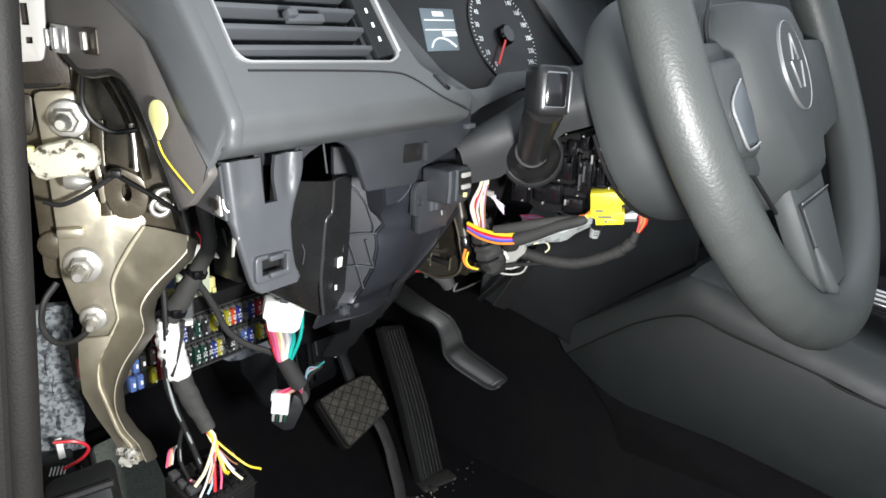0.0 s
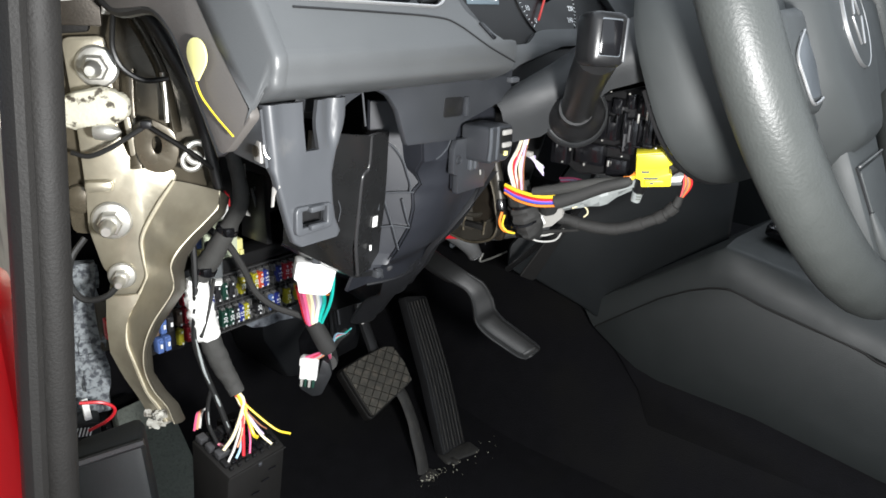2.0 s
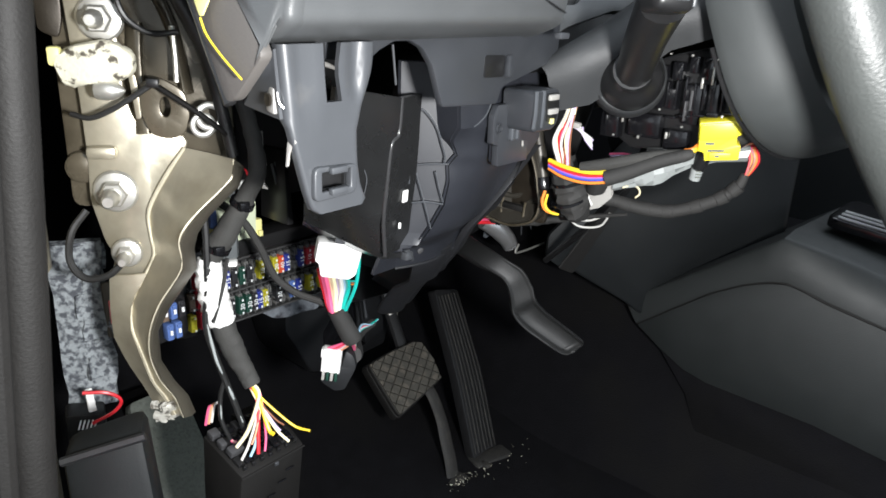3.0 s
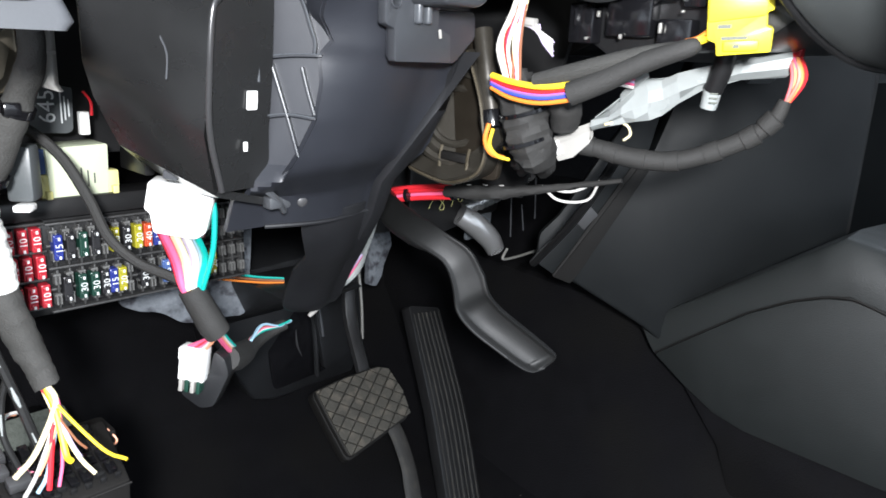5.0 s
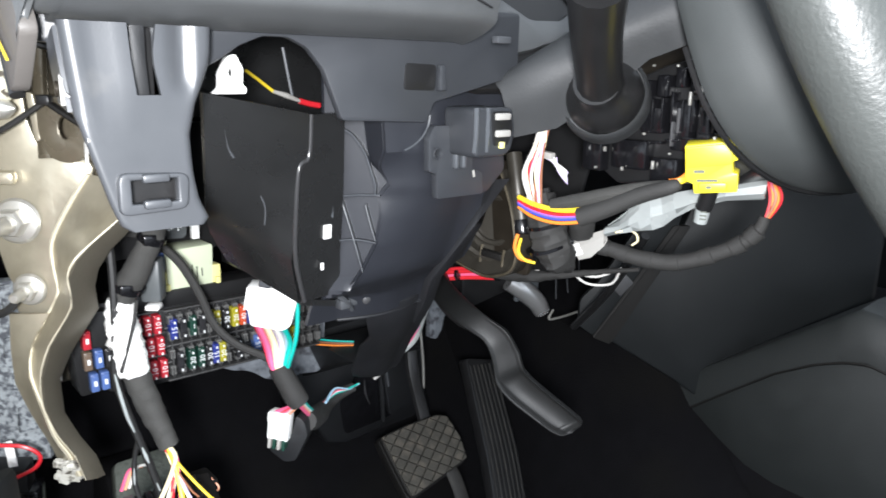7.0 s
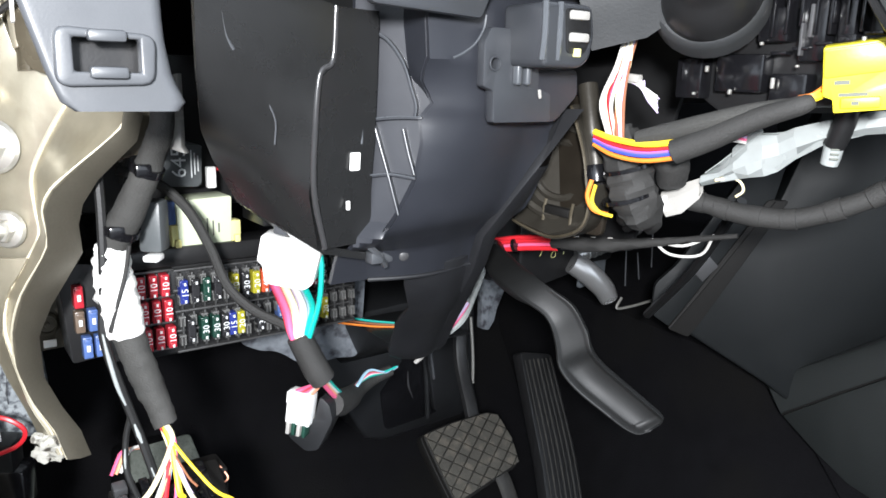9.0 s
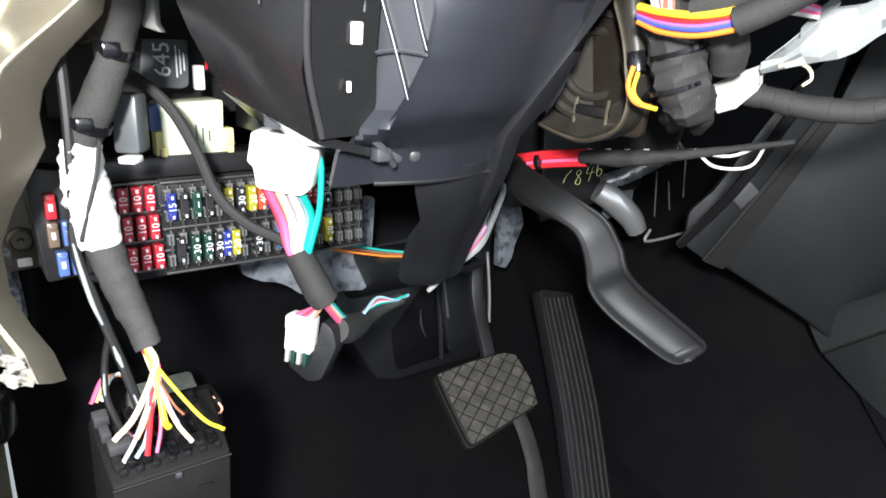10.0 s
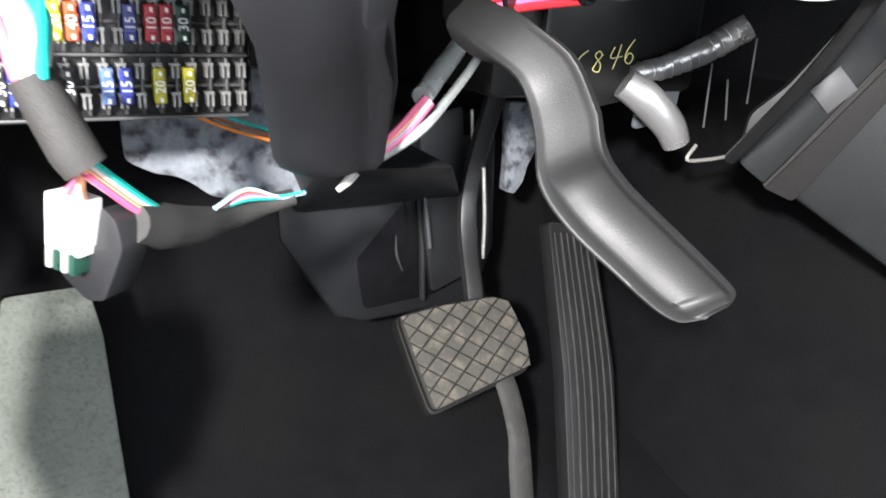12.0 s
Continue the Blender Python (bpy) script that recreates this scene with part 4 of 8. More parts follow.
for a, b, w, h in ((0.004, 0.043, 0.012, 0.0035), (0.0035, 0.0385, 0.033, 0.0008), (0.01, 0.0285, 0.016, 0.0035), (0.001, 0.0315, 0.033, 0.0008)):
    part("display_bar", cuboid(on_cluster(a, b, 0.0012), (w, h, 0.0005), 0.0001, X, CV, CN), LIT_PRINT, disp)
part("display_arc", tube([on_cluster(-0.015, 0.019, 0.0014), on_cluster(-0.01, 0.0235, 0.0014), on_cluster(-0.002, 0.0255, 0.0014), on_cluster(0.006, 0.0235, 0.0014), on_cluster(0.0125, 0.019, 0.0014)], 0.0007, 5), LIT_PRINT, disp)
part("visor_side", slab(fillet([(0.185, -0.002), (0.27, -0.002), (0.27, 0.13), (0.12, 0.13), (0.147, 0.056), (0.163, 0.028)], 0.004), on_cluster(0, 0, 0.006), X, CV, 0.006, 0.0015), DASH, cluster)
dial = part("dial", lathe([(0.042, 0.0), (0.042, 0.0012), (0.0408, 0.0012), (0.0404, 0.0004), (0.0, 0.0004)], on_cluster(0.0795, 0.027), CN, 48), BLACK, cluster)
speeds = [0, 10, 20, 30, 40, 60, 80, 100, 120, 140, 160, 180, 200, 220, 240]
for i, sp in enumerate(speeds):
    t = radians(222 - 264 * i / (len(speeds) - 1))
    part("number", lettering(str(sp), 0.0056, on_cluster(0.0795 + 0.0335 * math.cos(t), 0.027 + 0.0335 * math.sin(t), 0.0014), X, CV), LIT_PRINT, dial)
for i in range(57):
    t = radians(222 - 264 * i / 56)
    r = 0.0392
    d = X * math.cos(t) + CV * math.sin(t)
    part("tick", cuboid(on_cluster(0.0795, 0.027, 0.0014) + d * r, (0.0026 if i % 4 == 0 else 0.0014, 0.0005, 0.0003), 0, d, CN.cross(d), CN), LIT_PRINT, dial)
nd = (X * math.cos(radians(222)) + CV * math.sin(radians(222)))
part("needle", cuboid(on_cluster(0.0795, 0.027, 0.004) + nd * 0.019, (0.032, 0.0017, 0.001), 0.0003, nd, CN.cross(nd), CN), RED_PRINT, dial, "red needle at zero")
part("needle_cap", lathe([(0.008, 0.0), (0.008, 0.004), (0.0065, 0.0055), (0.0, 0.0055)], on_cluster(0.0795, 0.027), CN, 24), BLACK_GLOSS, dial)

# ---- steering wheel ----
WC, WA = Vector((0.5612, 0.1342, 0.5227)), Vector((0, math.cos(radians(23.6)), -math.sin(radians(23.6))))
WV = X.cross(WA).normalized()
if WV.z < 0:
    WV = -WV
WR, WT = 0.1784, 0.0174


def on_wheel(a, b, d=0.0):
    return WC + X * a + WV * b + WA * d


wheel = thing("steering_wheel", "dark grey leatherette three-spoke steering wheel", "steering wheel", WC)
rim = bmesh.new()
for i in range(96):
    t = math.tau * i / 96
    d = X * math.cos(t) + WV * math.sin(t)
    for j in range(20):
        q = math.tau * j / 20
        rim.verts.new(WC + d * (WR + WT * math.cos(q)) + WA * WT * math.sin(q) * 0.95)
rim.verts.ensure_lookup_table()
for i in range(96):
    for j in range(20):
        rim.faces.new([rim.verts[((i + a) % 96) * 20 + (j + b) % 20] for a, b in ((0, 0), (1, 0), (1, 1), (0, 1))])
part("rim", rim, SOFT, wheel)
hub_low = [(-0.062, 0.045), (0.062, 0.045), (0.086, 0.02), (0.086, -0.04), (0.045, -0.094), (-0.045, -0.094), (-0.086, -0.04), (-0.086, 0.02)]
hub = part("hub", block([on_wheel(a, b - 0.008, 0.02) for a, b in hub_low], [on_wheel(a * 0.74 - 0.008 - 0.012 * (a > 0), b * 0.8 - 0.008, -0.014) for a, b in hub_low], 0.009), SOFT_FINE, wheel)
part("hub_seam", tube([on_wheel(a * 0.975, b * 0.98 - 0.008, 0.0105) for a, b in ((-0.045, -0.094), (-0.086, -0.04), (-0.086, 0.02), (-0.062, 0.045))], 0.0014, 6), BLACK, hub)
badge = part("emblem", lathe([(0.0285, 0.0), (0.0285, 0.002), (0.0, 0.002)], on_wheel(-0.012, -0.014, -0.0136), -WA, 36), SOFT_FINE, hub, "round flush emblem with thin chrome lines")
part("emblem_ring", lathe([(0.029, 0.0), (0.029, 0.0021), (0.0286, 0.0024), (0.0282, 0.0016)], on_wheel(-0.012, -0.014, -0.0136), -WA, 40), CHROME, badge)
for a, b, r in ((-0.014, -0.012, 0.42), (0.014, -0.012, -0.42), (-0.006, 0.007, -0.42), (0.006, 0.007, 0.42)):
    part("emblem_line", cuboid(on_wheel(a * 0.62 - 0.012, b * 0.95 - 0.009, -0.0162), (0.0016, 0.019, 0.0014), 0.0006, X * math.cos(r) + WV * math.sin(r), X * -math.sin(r) + WV * math.cos(r), WA), CHROME, badge)
for s in (-1, 1):
    sp = part("spoke", block([on_wheel(s * (a + 0.008), b - 0.009, d) for a, b, d in ((0.07, 0.02, 0.004), (0.166, 0.018, -0.002), (0.166, -0.05, -0.002), (0.06, -0.066, 0.004))], [on_wheel(s * (a + 0.008), b - 0.009, d) for a, b, d in ((0.07, 0.016, 0.026), (0.162, 0.014, 0.014), (0.162, -0.046, 0.014), (0.06, -0.06, 0.026))], 0.006), SOFT_FINE, wheel)
    if s > 0:
        continue
    part("button_pad", block([on_wheel(s * (a + 0.008), b - 0.009, -0.0015) for a, b in ((0.086, 0.008), (0.13, 0.006), (0.146, -0.015), (0.138, -0.048), (0.09, -0.052))], [on_wheel(s * (a + 0.008), b - 0.009, -0.0085) for a, b in ((0.089, 0.004), (0.127, 0.002), (0.138, -0.016), (0.131, -0.044), (0.093, -0.047))], 0.0042), SOFT_FINE, sp, "raised button pad")
    part("button_face", slab(fillet([(s * (a + 0.008), b - 0.009) for a, b in ((0.098, -0.009), (0.107, -0.007), (0.128, -0.02), (0.122, -0.042), (0.1, -0.042), (0.094, -0.025))], 0.004), on_wheel(0, 0, -0.0092), X, WV, 0.004, 0.001), RELAY_GREY, sp, "smooth grey button")
    part("button_edge", tube([on_wheel(s * (a + 0.008), b - 0.009, -0.0096) for a, b in ((0.104, -0.0075), (0.118, -0.0135), (0.1285, -0.0205), (0.1265, -0.032), (0.122, -0.0435), (0.111, -0.0445), (0.1, -0.043))], 0.0008, 8, 5), CHROME, sp, "thin satin chrome edge of the button")
lowspoke = part("lower_spoke", block([on_wheel(a, b, -0.002) for a, b in ((-0.045, -0.08), (0.045, -0.08), (0.034, -0.172), (-0.034, -0.172))], [on_wheel(a, b, 0.014) for a, b in ((-0.045, -0.08), (0.045, -0.08), (0.034, -0.172), (-0.034, -0.172))], 0.005), SOFT_FINE, wheel)
part("spoke_insert", slab(fillet([(-0.036, -0.101), (0.036, -0.101), (0.024, -0.16), (-0.024, -0.16)], 0.004), on_wheel(0, 0, -0.004), X, WV, 0.004, 0.001), SOFT_FINE, lowspoke)
for p, q, m, w in (((-0.0375, -0.0985), (0.0375, -0.0985), CHROME, 0.0006), ((-0.0375, -0.0985), (-0.0255, -0.163), BLACK, 0.0012), ((0.0375, -0.0985), (0.0255, -0.163), BLACK, 0.0012)):
    part("insert_gap" if m is BLACK else "insert_edge", tube([on_wheel(p[0] + (q[0] - p[0]) * f, p[1] + (q[1] - p[1]) * f, -0.0042 if m is CHROME else -0.0022) for f in (0, 0.5, 1)], w, 6, 3), m, lowspoke)
part("scoop", tube([on_wheel(-0.031, -0.128, -0.003), on_wheel(-0.028, -0.145, -0.0035), on_wheel(-0.024, -0.158, -0.004), on_wheel(-0.017, -0.162, -0.004)], [0.002, 0.0045, 0.005, 0.002], 10), SOFT_FINE, lowspoke, "rounded end of the spoke groove")

cover = thing("steering_back_cover", "grey plastic cover behind the steering wheel", "wheel cover", on_wheel(0, 0, 0.05))
bowl = bmesh.new()
rings = []
for d, k in ((0.03, 0.93), (0.033, 0.965), (0.05, 0.99), (0.066, 1.0), (0.0715, 0.975), (0.074, 0.9), (0.075, 0.6)):
    rings.append([bowl.verts.new(on_wheel(0.1315 * k * math.copysign(abs(math.cos(t)) ** 0.75, math.cos(t)), -0.021 + (0.085 if math.sin(t) > 0 else 0.0715) * k * math.copysign(abs(math.sin(t)) ** 0.75, math.sin(t)), d)) for t in (math.tau * j / 56 for j in range(56))])
for p, q in zip(rings, rings[1:]):
    for j in range(56):
        bowl.faces.new((p[j], p[(j + 1) % 56], q[(j + 1) % 56], q[j]))
bowl.faces.new(rings[0])
bowl.faces.new(rings[-1])
part("bowl", bowl, SOFT_FINE, cover)
part("rear_lip", tube([on_wheel(0.1315 * 0.97 * math.copysign(abs(math.cos(t)) ** 0.75, math.cos(t)), -0.021 + 0.0715 * 0.97 * math.copysign(abs(math.sin(t)) ** 0.75, math.sin(t)), 0.0735) for t in (math.pi + math.pi * j / 20 for j in range(21))], 0.0012, 6, 2), BLACK, cover, "dark joint along the rear edge")

# ---- column, stalk and switch module ----
column = thing("steering_column", "grey plastic upper column cover with the lower half removed", "column cover", (0.52, 0.25, 0.43))
rows = [[(0.464, 0.178, 0.487), (0.459, 0.185, 0.505), (0.475, 0.195, 0.53), (0.53, 0.2, 0.55)], [(0.456, 0.2, 0.478), (0.449, 0.207, 0.495), (0.465, 0.22, 0.522), (0.53, 0.225, 0.54)], [(0.452, 0.222, 0.47), (0.44, 0.229, 0.484), (0.452, 0.245, 0.512), (0.52, 0.25, 0.53)],
        [(0.445, 0.242, 0.452), (0.43, 0.2455, 0.468), (0.437, 0.26, 0.497), (0.5, 0.27, 0.515)], [(0.428, 0.258, 0.438), (0.415, 0.26, 0.459), (0.42, 0.272, 0.486), (0.49, 0.282, 0.505)], [(0.41, 0.274, 0.433), (0.402, 0.275, 0.453), (0.41, 0.284, 0.476), (0.48, 0.295, 0.495)]]
rows = [[Vector(p) - Z * k * (0, 0, 1, 1.7)[c] + X * (0.012 if i == 5 else 0.006 if i == 4 else 0) for c, p in enumerate(r)] for i, (r, k) in enumerate(zip(rows, (0.006, 0.011, 0.016, 0.017, 0.016, 0.014)))]
fine_rows = []
for r in rows:
    fine_rows.append(spline(r, 5))
part("upper_cover", sheet([[lerp(fine_rows[i][k], fine_rows[i + 1][k], f) for k in range(len(fine_rows[0]))] for i in range(5) for f in (0.0, 0.5)] + [fine_rows[5]], 0.003), COLUMN, column)
part("shaft", tube([on_wheel(0, 0, 0.06), on_wheel(0, 0, 0.2), on_wheel(0.0, 0.0, 0.3)], 0.022, 16), DARK_STEEL, column)

stalk = thing("indicator_stalk", "black column stalk with a push button on its end", "column stalk", (0.44, 0.24, 0.455))
part("boot", lathe([(0.0172, -0.012), (0.018, -0.005), (0.0176, 0.0), (0.0163, 0.0045), (0.0145, 0.008), (0.0126, 0.0105), (0.0112, 0.013), (0.0106, 0.0165), (0.0104, 0.019)], (0.4435, 0.2393, 0.4545), (-0.85, -0.45, 0.3), 40), BLACK, stalk)
part("boot_ring", lathe([(0.0188, -0.003), (0.0192, -0.0015), (0.02, -0.0022), (0.0208, -0.006), (0.0212, -0.013), (0.0188, -0.013)], (0.4445, 0.241, 0.455), (-0.85, -0.45, 0.3), 32), COLUMN, stalk, "grey rim round the stalk boot")
part("arm", tube([(0.436, 0.235, 0.456), (0.422, 0.226, 0.466), (0.404, 0.214, 0.48), (0.386, 0.2, 0.495)], [0.0105, 0.010, 0.0105, 0.0115], 14, 6), BLACK, stalk)
HC = Vector((0.377, 0.1945, 0.503))
HF = Vector((0.872, 0.48, -0.095))
HR = Vector((0.48, -0.872, 0.0))
HN = (HR * math.sin(0.4) - HF * math.cos(0.4)).normalized()
SA = (Z + HR * 0.16 - HF * 0.25)
SA = (SA - HN * SA.dot(HN)).normalized()
SU = HN.cross(SA)
head = part("head", cuboid(HC, (0.0195, 0.021, 0.026), 0.0045, SU, HN, SA, 3, 1.06), BLACK, stalk)
part("button_edge", cuboid(HC + HN * 0.0095 + SA * 0.001, (0.0128, 0.003, 0.019), 0.0014, SU, HN, SA), RELAY_GREY, head, "metal edge of the push button")
part("button", cuboid(HC + HN * 0.0102 + SA * 0.0008, (0.0114, 0.003, 0.0172), 0.0013, SU, HN, SA), BLACK_GLOSS, head, "smooth push button")
part("thumb_ridge", cuboid(HC + HN * 0.0095 - SU * 0.008, (0.0016, 0.003, 0.021), 0.0007, SU, HN, SA), DASH_LOW, head)

module = thing("switch_module", "bare black column switch module with clips and ribs", "switch module", (0.46, 0.22, 0.42))
MO = (0.470, 0.22, 0.45)
part("body", slab([(-a, b) for a, b in ((0.05, -0.012), (0.02, 0.012), (0.006, 0.0175), (-0.02, 0.024), (-0.036, -0.001), (-0.046, -0.022), (-0.03, -0.034), (0.0, -0.036), (0.028, -0.04), (0.045, -0.03))], MO, -Y, Z, 0.09, 0.002), BLACK, module)
for y, z, sy, sz in ((0.222, 0.4585, 0.006, 0.01), (0.213, 0.4625, 0.005, 0.009), (0.226, 0.443, 0.012, 0.012), (0.211, 0.441, 0.009, 0.022), (0.2, 0.444, 0.006, 0.02), (0.238, 0.426, 0.02, 0.014), (0.26, 0.424, 0.012, 0.016), (0.218, 0.42, 0.014, 0.012), (0.194, 0.428, 0.007, 0.016), (0.205, 0.461, 0.006, 0.012), (0.232, 0.455, 0.008, 0.012)):
    part("block", cuboid((0.4675, y, z), (0.008, sy, sz), 0.001), BLACK_GLOSS, module)
for i in range(9):
    part("rib", cuboid((0.465, 0.236 - 0.0052 * i, 0.447 + 0.002 * math.sin(i * 2.0)), (0.006, 0.0012, 0.014), 0.0003), BLACK_GLOSS, module)
random.seed(31)
for i in range(16):
    part("fin", cuboid((0.4632 + 0.001 * random.random(), 0.19 + 0.072 * random.random(), 0.423 + 0.036 * random.random()), (0.004, random.choice((0.001, 0.0014, 0.006)), random.choice((0.003, 0.007, 0.011))), 0.0003), random.choice((BLACK_GLOSS, BLACK_GLOSS, SLOT)), module)
for i in range(5):
    part("slot_rib", cuboid((0.4642, 0.222 - 0.008 * i, 0.433 + 0.0015 * i), (0.005, 0.006, 0.0012), 0.0003), BLACK_GLOSS, module)
# small bright blocks paint glints of the glossy module
for y, z, h in ((0.214, 0.4675, 0.0012), (0.2065, 0.4535, 0.006), (0.229, 0.4365, 0.0012), (0.2425, 0.4355, 0.0012), (0.2145, 0.4285, 0.001), (0.2475, 0.4405, 0.0014), (0.2265, 0.4675, 0.001), (0.256, 0.418, 0.0012), (0.201, 0.458, 0.010), (0.193, 0.434, 0.008), (0.1895, 0.424, 0.005), (0.223, 0.4225, 0.004), (0.2, 0.4655, 0.003), (0.24, 0.419, 0.002), (0.251, 0.4275, 0.0025)):
    part("pin", cuboid((0.4625, y, z), (0.0015, 0.0013, h), 0.0004), STEEL, module, "bright fleck painting a glint on the module")

yel = thing("airbag_connector", "bright yellow connector plugged into the switch module", "connector", (0.463, 0.195, 0.42))
YU = Vector((0.42, -0.9, 0.08)).normalized()
YW = Vector((-0.15, -0.02, 1)).normalized()
YW = (YW - YU * YW.dot(YU)).normalized()
YN = YU.cross(YW)
yc = Vector((0.462, 0.193, 0.4265))
yb = part("housing", slab(fillet([(-0.0103, 0.0092), (0.0105, 0.0108), (0.0112, 0.0025), (0.009, 0.0018), (0.0092, -0.003), (0.0112, -0.0035), (0.0108, -0.0115), (-0.0068, -0.0122), (-0.0072, -0.0078), (-0.0102, -0.0065)], 0.0006), yc + YN * 0.0055, YU, YW, 0.011, 0.0008), YELLOW, yel)
part("lid", slab(fillet([(-0.0098, 0.0085), (0.0092, 0.01), (0.0088, 0.001), (-0.0098, -0.0005)], 0.001), yc + YN * 0.0068, YU, YW, 0.0016, 0.0006), YELLOW, yb)
part("lid", slab(fillet([(0.0098, 0.0085), (-0.0092, 0.01), (-0.0088, 0.001), (0.0098, -0.0005)], 0.001), yc - YN * 0.0068, -YU, YW, 0.0016, 0.0006), YELLOW, yb)
for q in (1, -1):
    part("keyway", cuboid(yc + YN * 0.0057 * q + YW * -0.0022 - YU * 0.0045, (0.0045, 0.0008, 0.0013), 0, YU, YN, YW), DARK_PRINT, yb)
    part("keyway", cuboid(yc + YN * 0.0057 * q + YW * -0.0062 - YU * 0.0012, (0.0085, 0.0008, 0.0011), 0, YU, YN, YW), DARK_PRINT, yb)
    part("latch", cuboid(yc + YN * 0.0062 * q - YW * 0.0088 + YU * 0.001, (0.0115, 0.0022, 0.0036), 0.0006, YU, YN, YW), YELLOW, yb)
    part("keyway", cuboid(yc + YN * 0.0074 * q - YW * 0.0088 - YU * 0.0005, (0.0022, 0.0006, 0.0012), 0, YU, YN, YW), DARK_PRINT, yb)
part("wire", tube([yc - YU * 0.009 - YW * 0.006, (0.4545, 0.2025, 0.418), (0.453, 0.206, 0.417)], 0.0013, 6), WIRE["yellow"], yel)
part("wire", tube([yc - YU * 0.009 - YW * 0.0035, (0.454, 0.203, 0.419), (0.4525, 0.207, 0.4178)], 0.0009, 6), WIRE["orange"], yel)

# ---- wiring under the column ----
harness = thing("column_harness", "taped harness with yellow, red, blue and orange wires", "wiring harness", (0.45, 0.27, 0.38))
for i, (c, dz) in enumerate((("yellow", 0.0), ("red", -0.0024), ("blue", -0.0044), ("orange", -0.0064), ("violet", -0.0034))):
    part("wire", tube([(0.4365, 0.283, 0.4015 + dz * 0.8), (0.436, 0.272, 0.3995 + dz), (0.4375, 0.258, 0.3985 + dz), (0.4405, 0.243, 0.4005 + dz * 0.9)], 0.0009 if i else 0.0013, 8), WIRE[c], harness)
part("sleeve", tube([(0.4405, 0.246, 0.3965), (0.444, 0.234, 0.402), (0.448, 0.219, 0.410), (0.4515, 0.205, 0.4155), (0.4535, 0.2025, 0.4172)], [0.0048, 0.0044, 0.004, 0.0034, 0.0022], 10), SLEEVE, harness, "black cloth-taped branch")
part("upper_sleeve", tube([(0.439, 0.262, 0.4005), (0.441, 0.252, 0.403), (0.4445, 0.239, 0.407), (0.4485, 0.2255, 0.4115), (0.452, 0.214, 0.4145), (0.4555, 0.203, 0.4165)], [0.0038, 0.0046, 0.0046, 0.004, 0.0034, 0.0026], 10, 6, 0.8), CLOTH, harness, "worn grey cloth tape")
random.seed(4)
for i, c in enumerate(("white", "white", "cream", "white", "red", "pink", "white", "brown", "red", "cream", "lilac", "brown")):
    f, a, b = i / 11, random.uniform(-1, 1), random.uniform(-1, 1)
    part("wire", tube([(0.442 + 0.002 * b, 0.2735 - 0.003 * f, 0.44), (0.4405 + 0.0015 * a, 0.2772 - 0.006 * f + 0.0008 * b, 0.428), (0.4395 + 0.0015 * b, 0.282 - 0.0095 * f, 0.415 + 0.002 * a), (0.4395 + 0.001 * a, 0.2788 - 0.0075 * f, 0.403), (0.4405, 0.2768 - 0.006 * f, 0.395)], 0.0008 if i % 4 else 0.001, 6), WIRE[c], harness)
part("comb_plug", cuboid((0.4455, 0.2735, 0.4235), (0.004, 0.0085, 0.0032), 0.0005, X, (0.05, 1, 0.1), Z), PLATE, harness, "small pale comb plug")
for k in range(8):
    a = random.uniform(-1, 1)
    part("ribbon_wire", tube([(0.4445 + 0.0003 * k, 0.2765 - 0.0012 * k, 0.4225), (0.4455, 0.2685 - 0.0004 * k, 0.4205 - 0.0006 * k), (0.447, 0.2608 + 0.0006 * a, 0.4165 - 0.0009 * k)], 0.0004, 5), WIRE["lilac" if k % 2 else "white"], harness)
for i in range(7):
    a, b = 0.0052 * math.cos(i * math.tau / 6) * (i > 0), 0.0052 * math.sin(i * math.tau / 6) * (i > 0)
    part("cable", tube([(0.452 + a, 0.284 + b, 0.404 - 0.002 * (i % 3)), (0.4525 + a * 0.9, 0.279 + b, 0.388), (0.4555 + a, 0.276 + b * 0.9, 0.374), (0.463 + a * 1.1, 0.277 + b * 1.1, 0.3635), (0.476 + a * 1.2, 0.29 + b * 1.2, 0.36 - 0.003 * (i % 2))], 0.0024 + 0.0005 * (i % 3), 8), SLEEVE if i % 3 else PVC, harness)
part("bundle_wrap", crumple(tube([(0.4515, 0.2835, 0.401), (0.4525, 0.28, 0.39), (0.455, 0.2768, 0.378), (0.459, 0.275, 0.3685), (0.463, 0.277, 0.364)], [0.0085, 0.0098, 0.0102, 0.0094, 0.006], 16, 8), 0.0026, 130, 9), SLEEVE, harness, "bulky worn cloth wrap", 25)
part("wrap_branch", crumple(tube([(0.459, 0.268, 0.398), (0.463, 0.264, 0.39), (0.468, 0.2665, 0.381)], [0.006, 0.007, 0.006], 12, 6), 0.001, 130, 3), SLEEVE, harness)
for z in (0.387, 0.374):
    part("cable_tie", lathe([(0.0098, -0.0008), (0.0112, -0.0008), (0.0112, 0.0008), (0.0098, 0.0008)], (0.4535, 0.2775, z), (0.25, -0.2, -1), 16), BLACK_GLOSS, harness)
for pts in ([(0.4405, 0.2865, 0.381), (0.439, 0.287, 0.374), (0.4405, 0.2845, 0.3685), (0.4455, 0.281, 0.3665)],):
    part("wire", tube(pts, 0.001, 8), WIRE["orange"], harness)
part("wire", tube([(0.4415, 0.285, 0.379), (0.4405, 0.2855, 0.372), (0.4425, 0.2825, 0.3675), (0.4465, 0.279, 0.366)], 0.0008, 8), WIRE["yellow"], harness)
film_ = thing("taped_branch", "wiring branch wrapped in torn pale grey film", "wiring", (0.49, 0.25, 0.38))
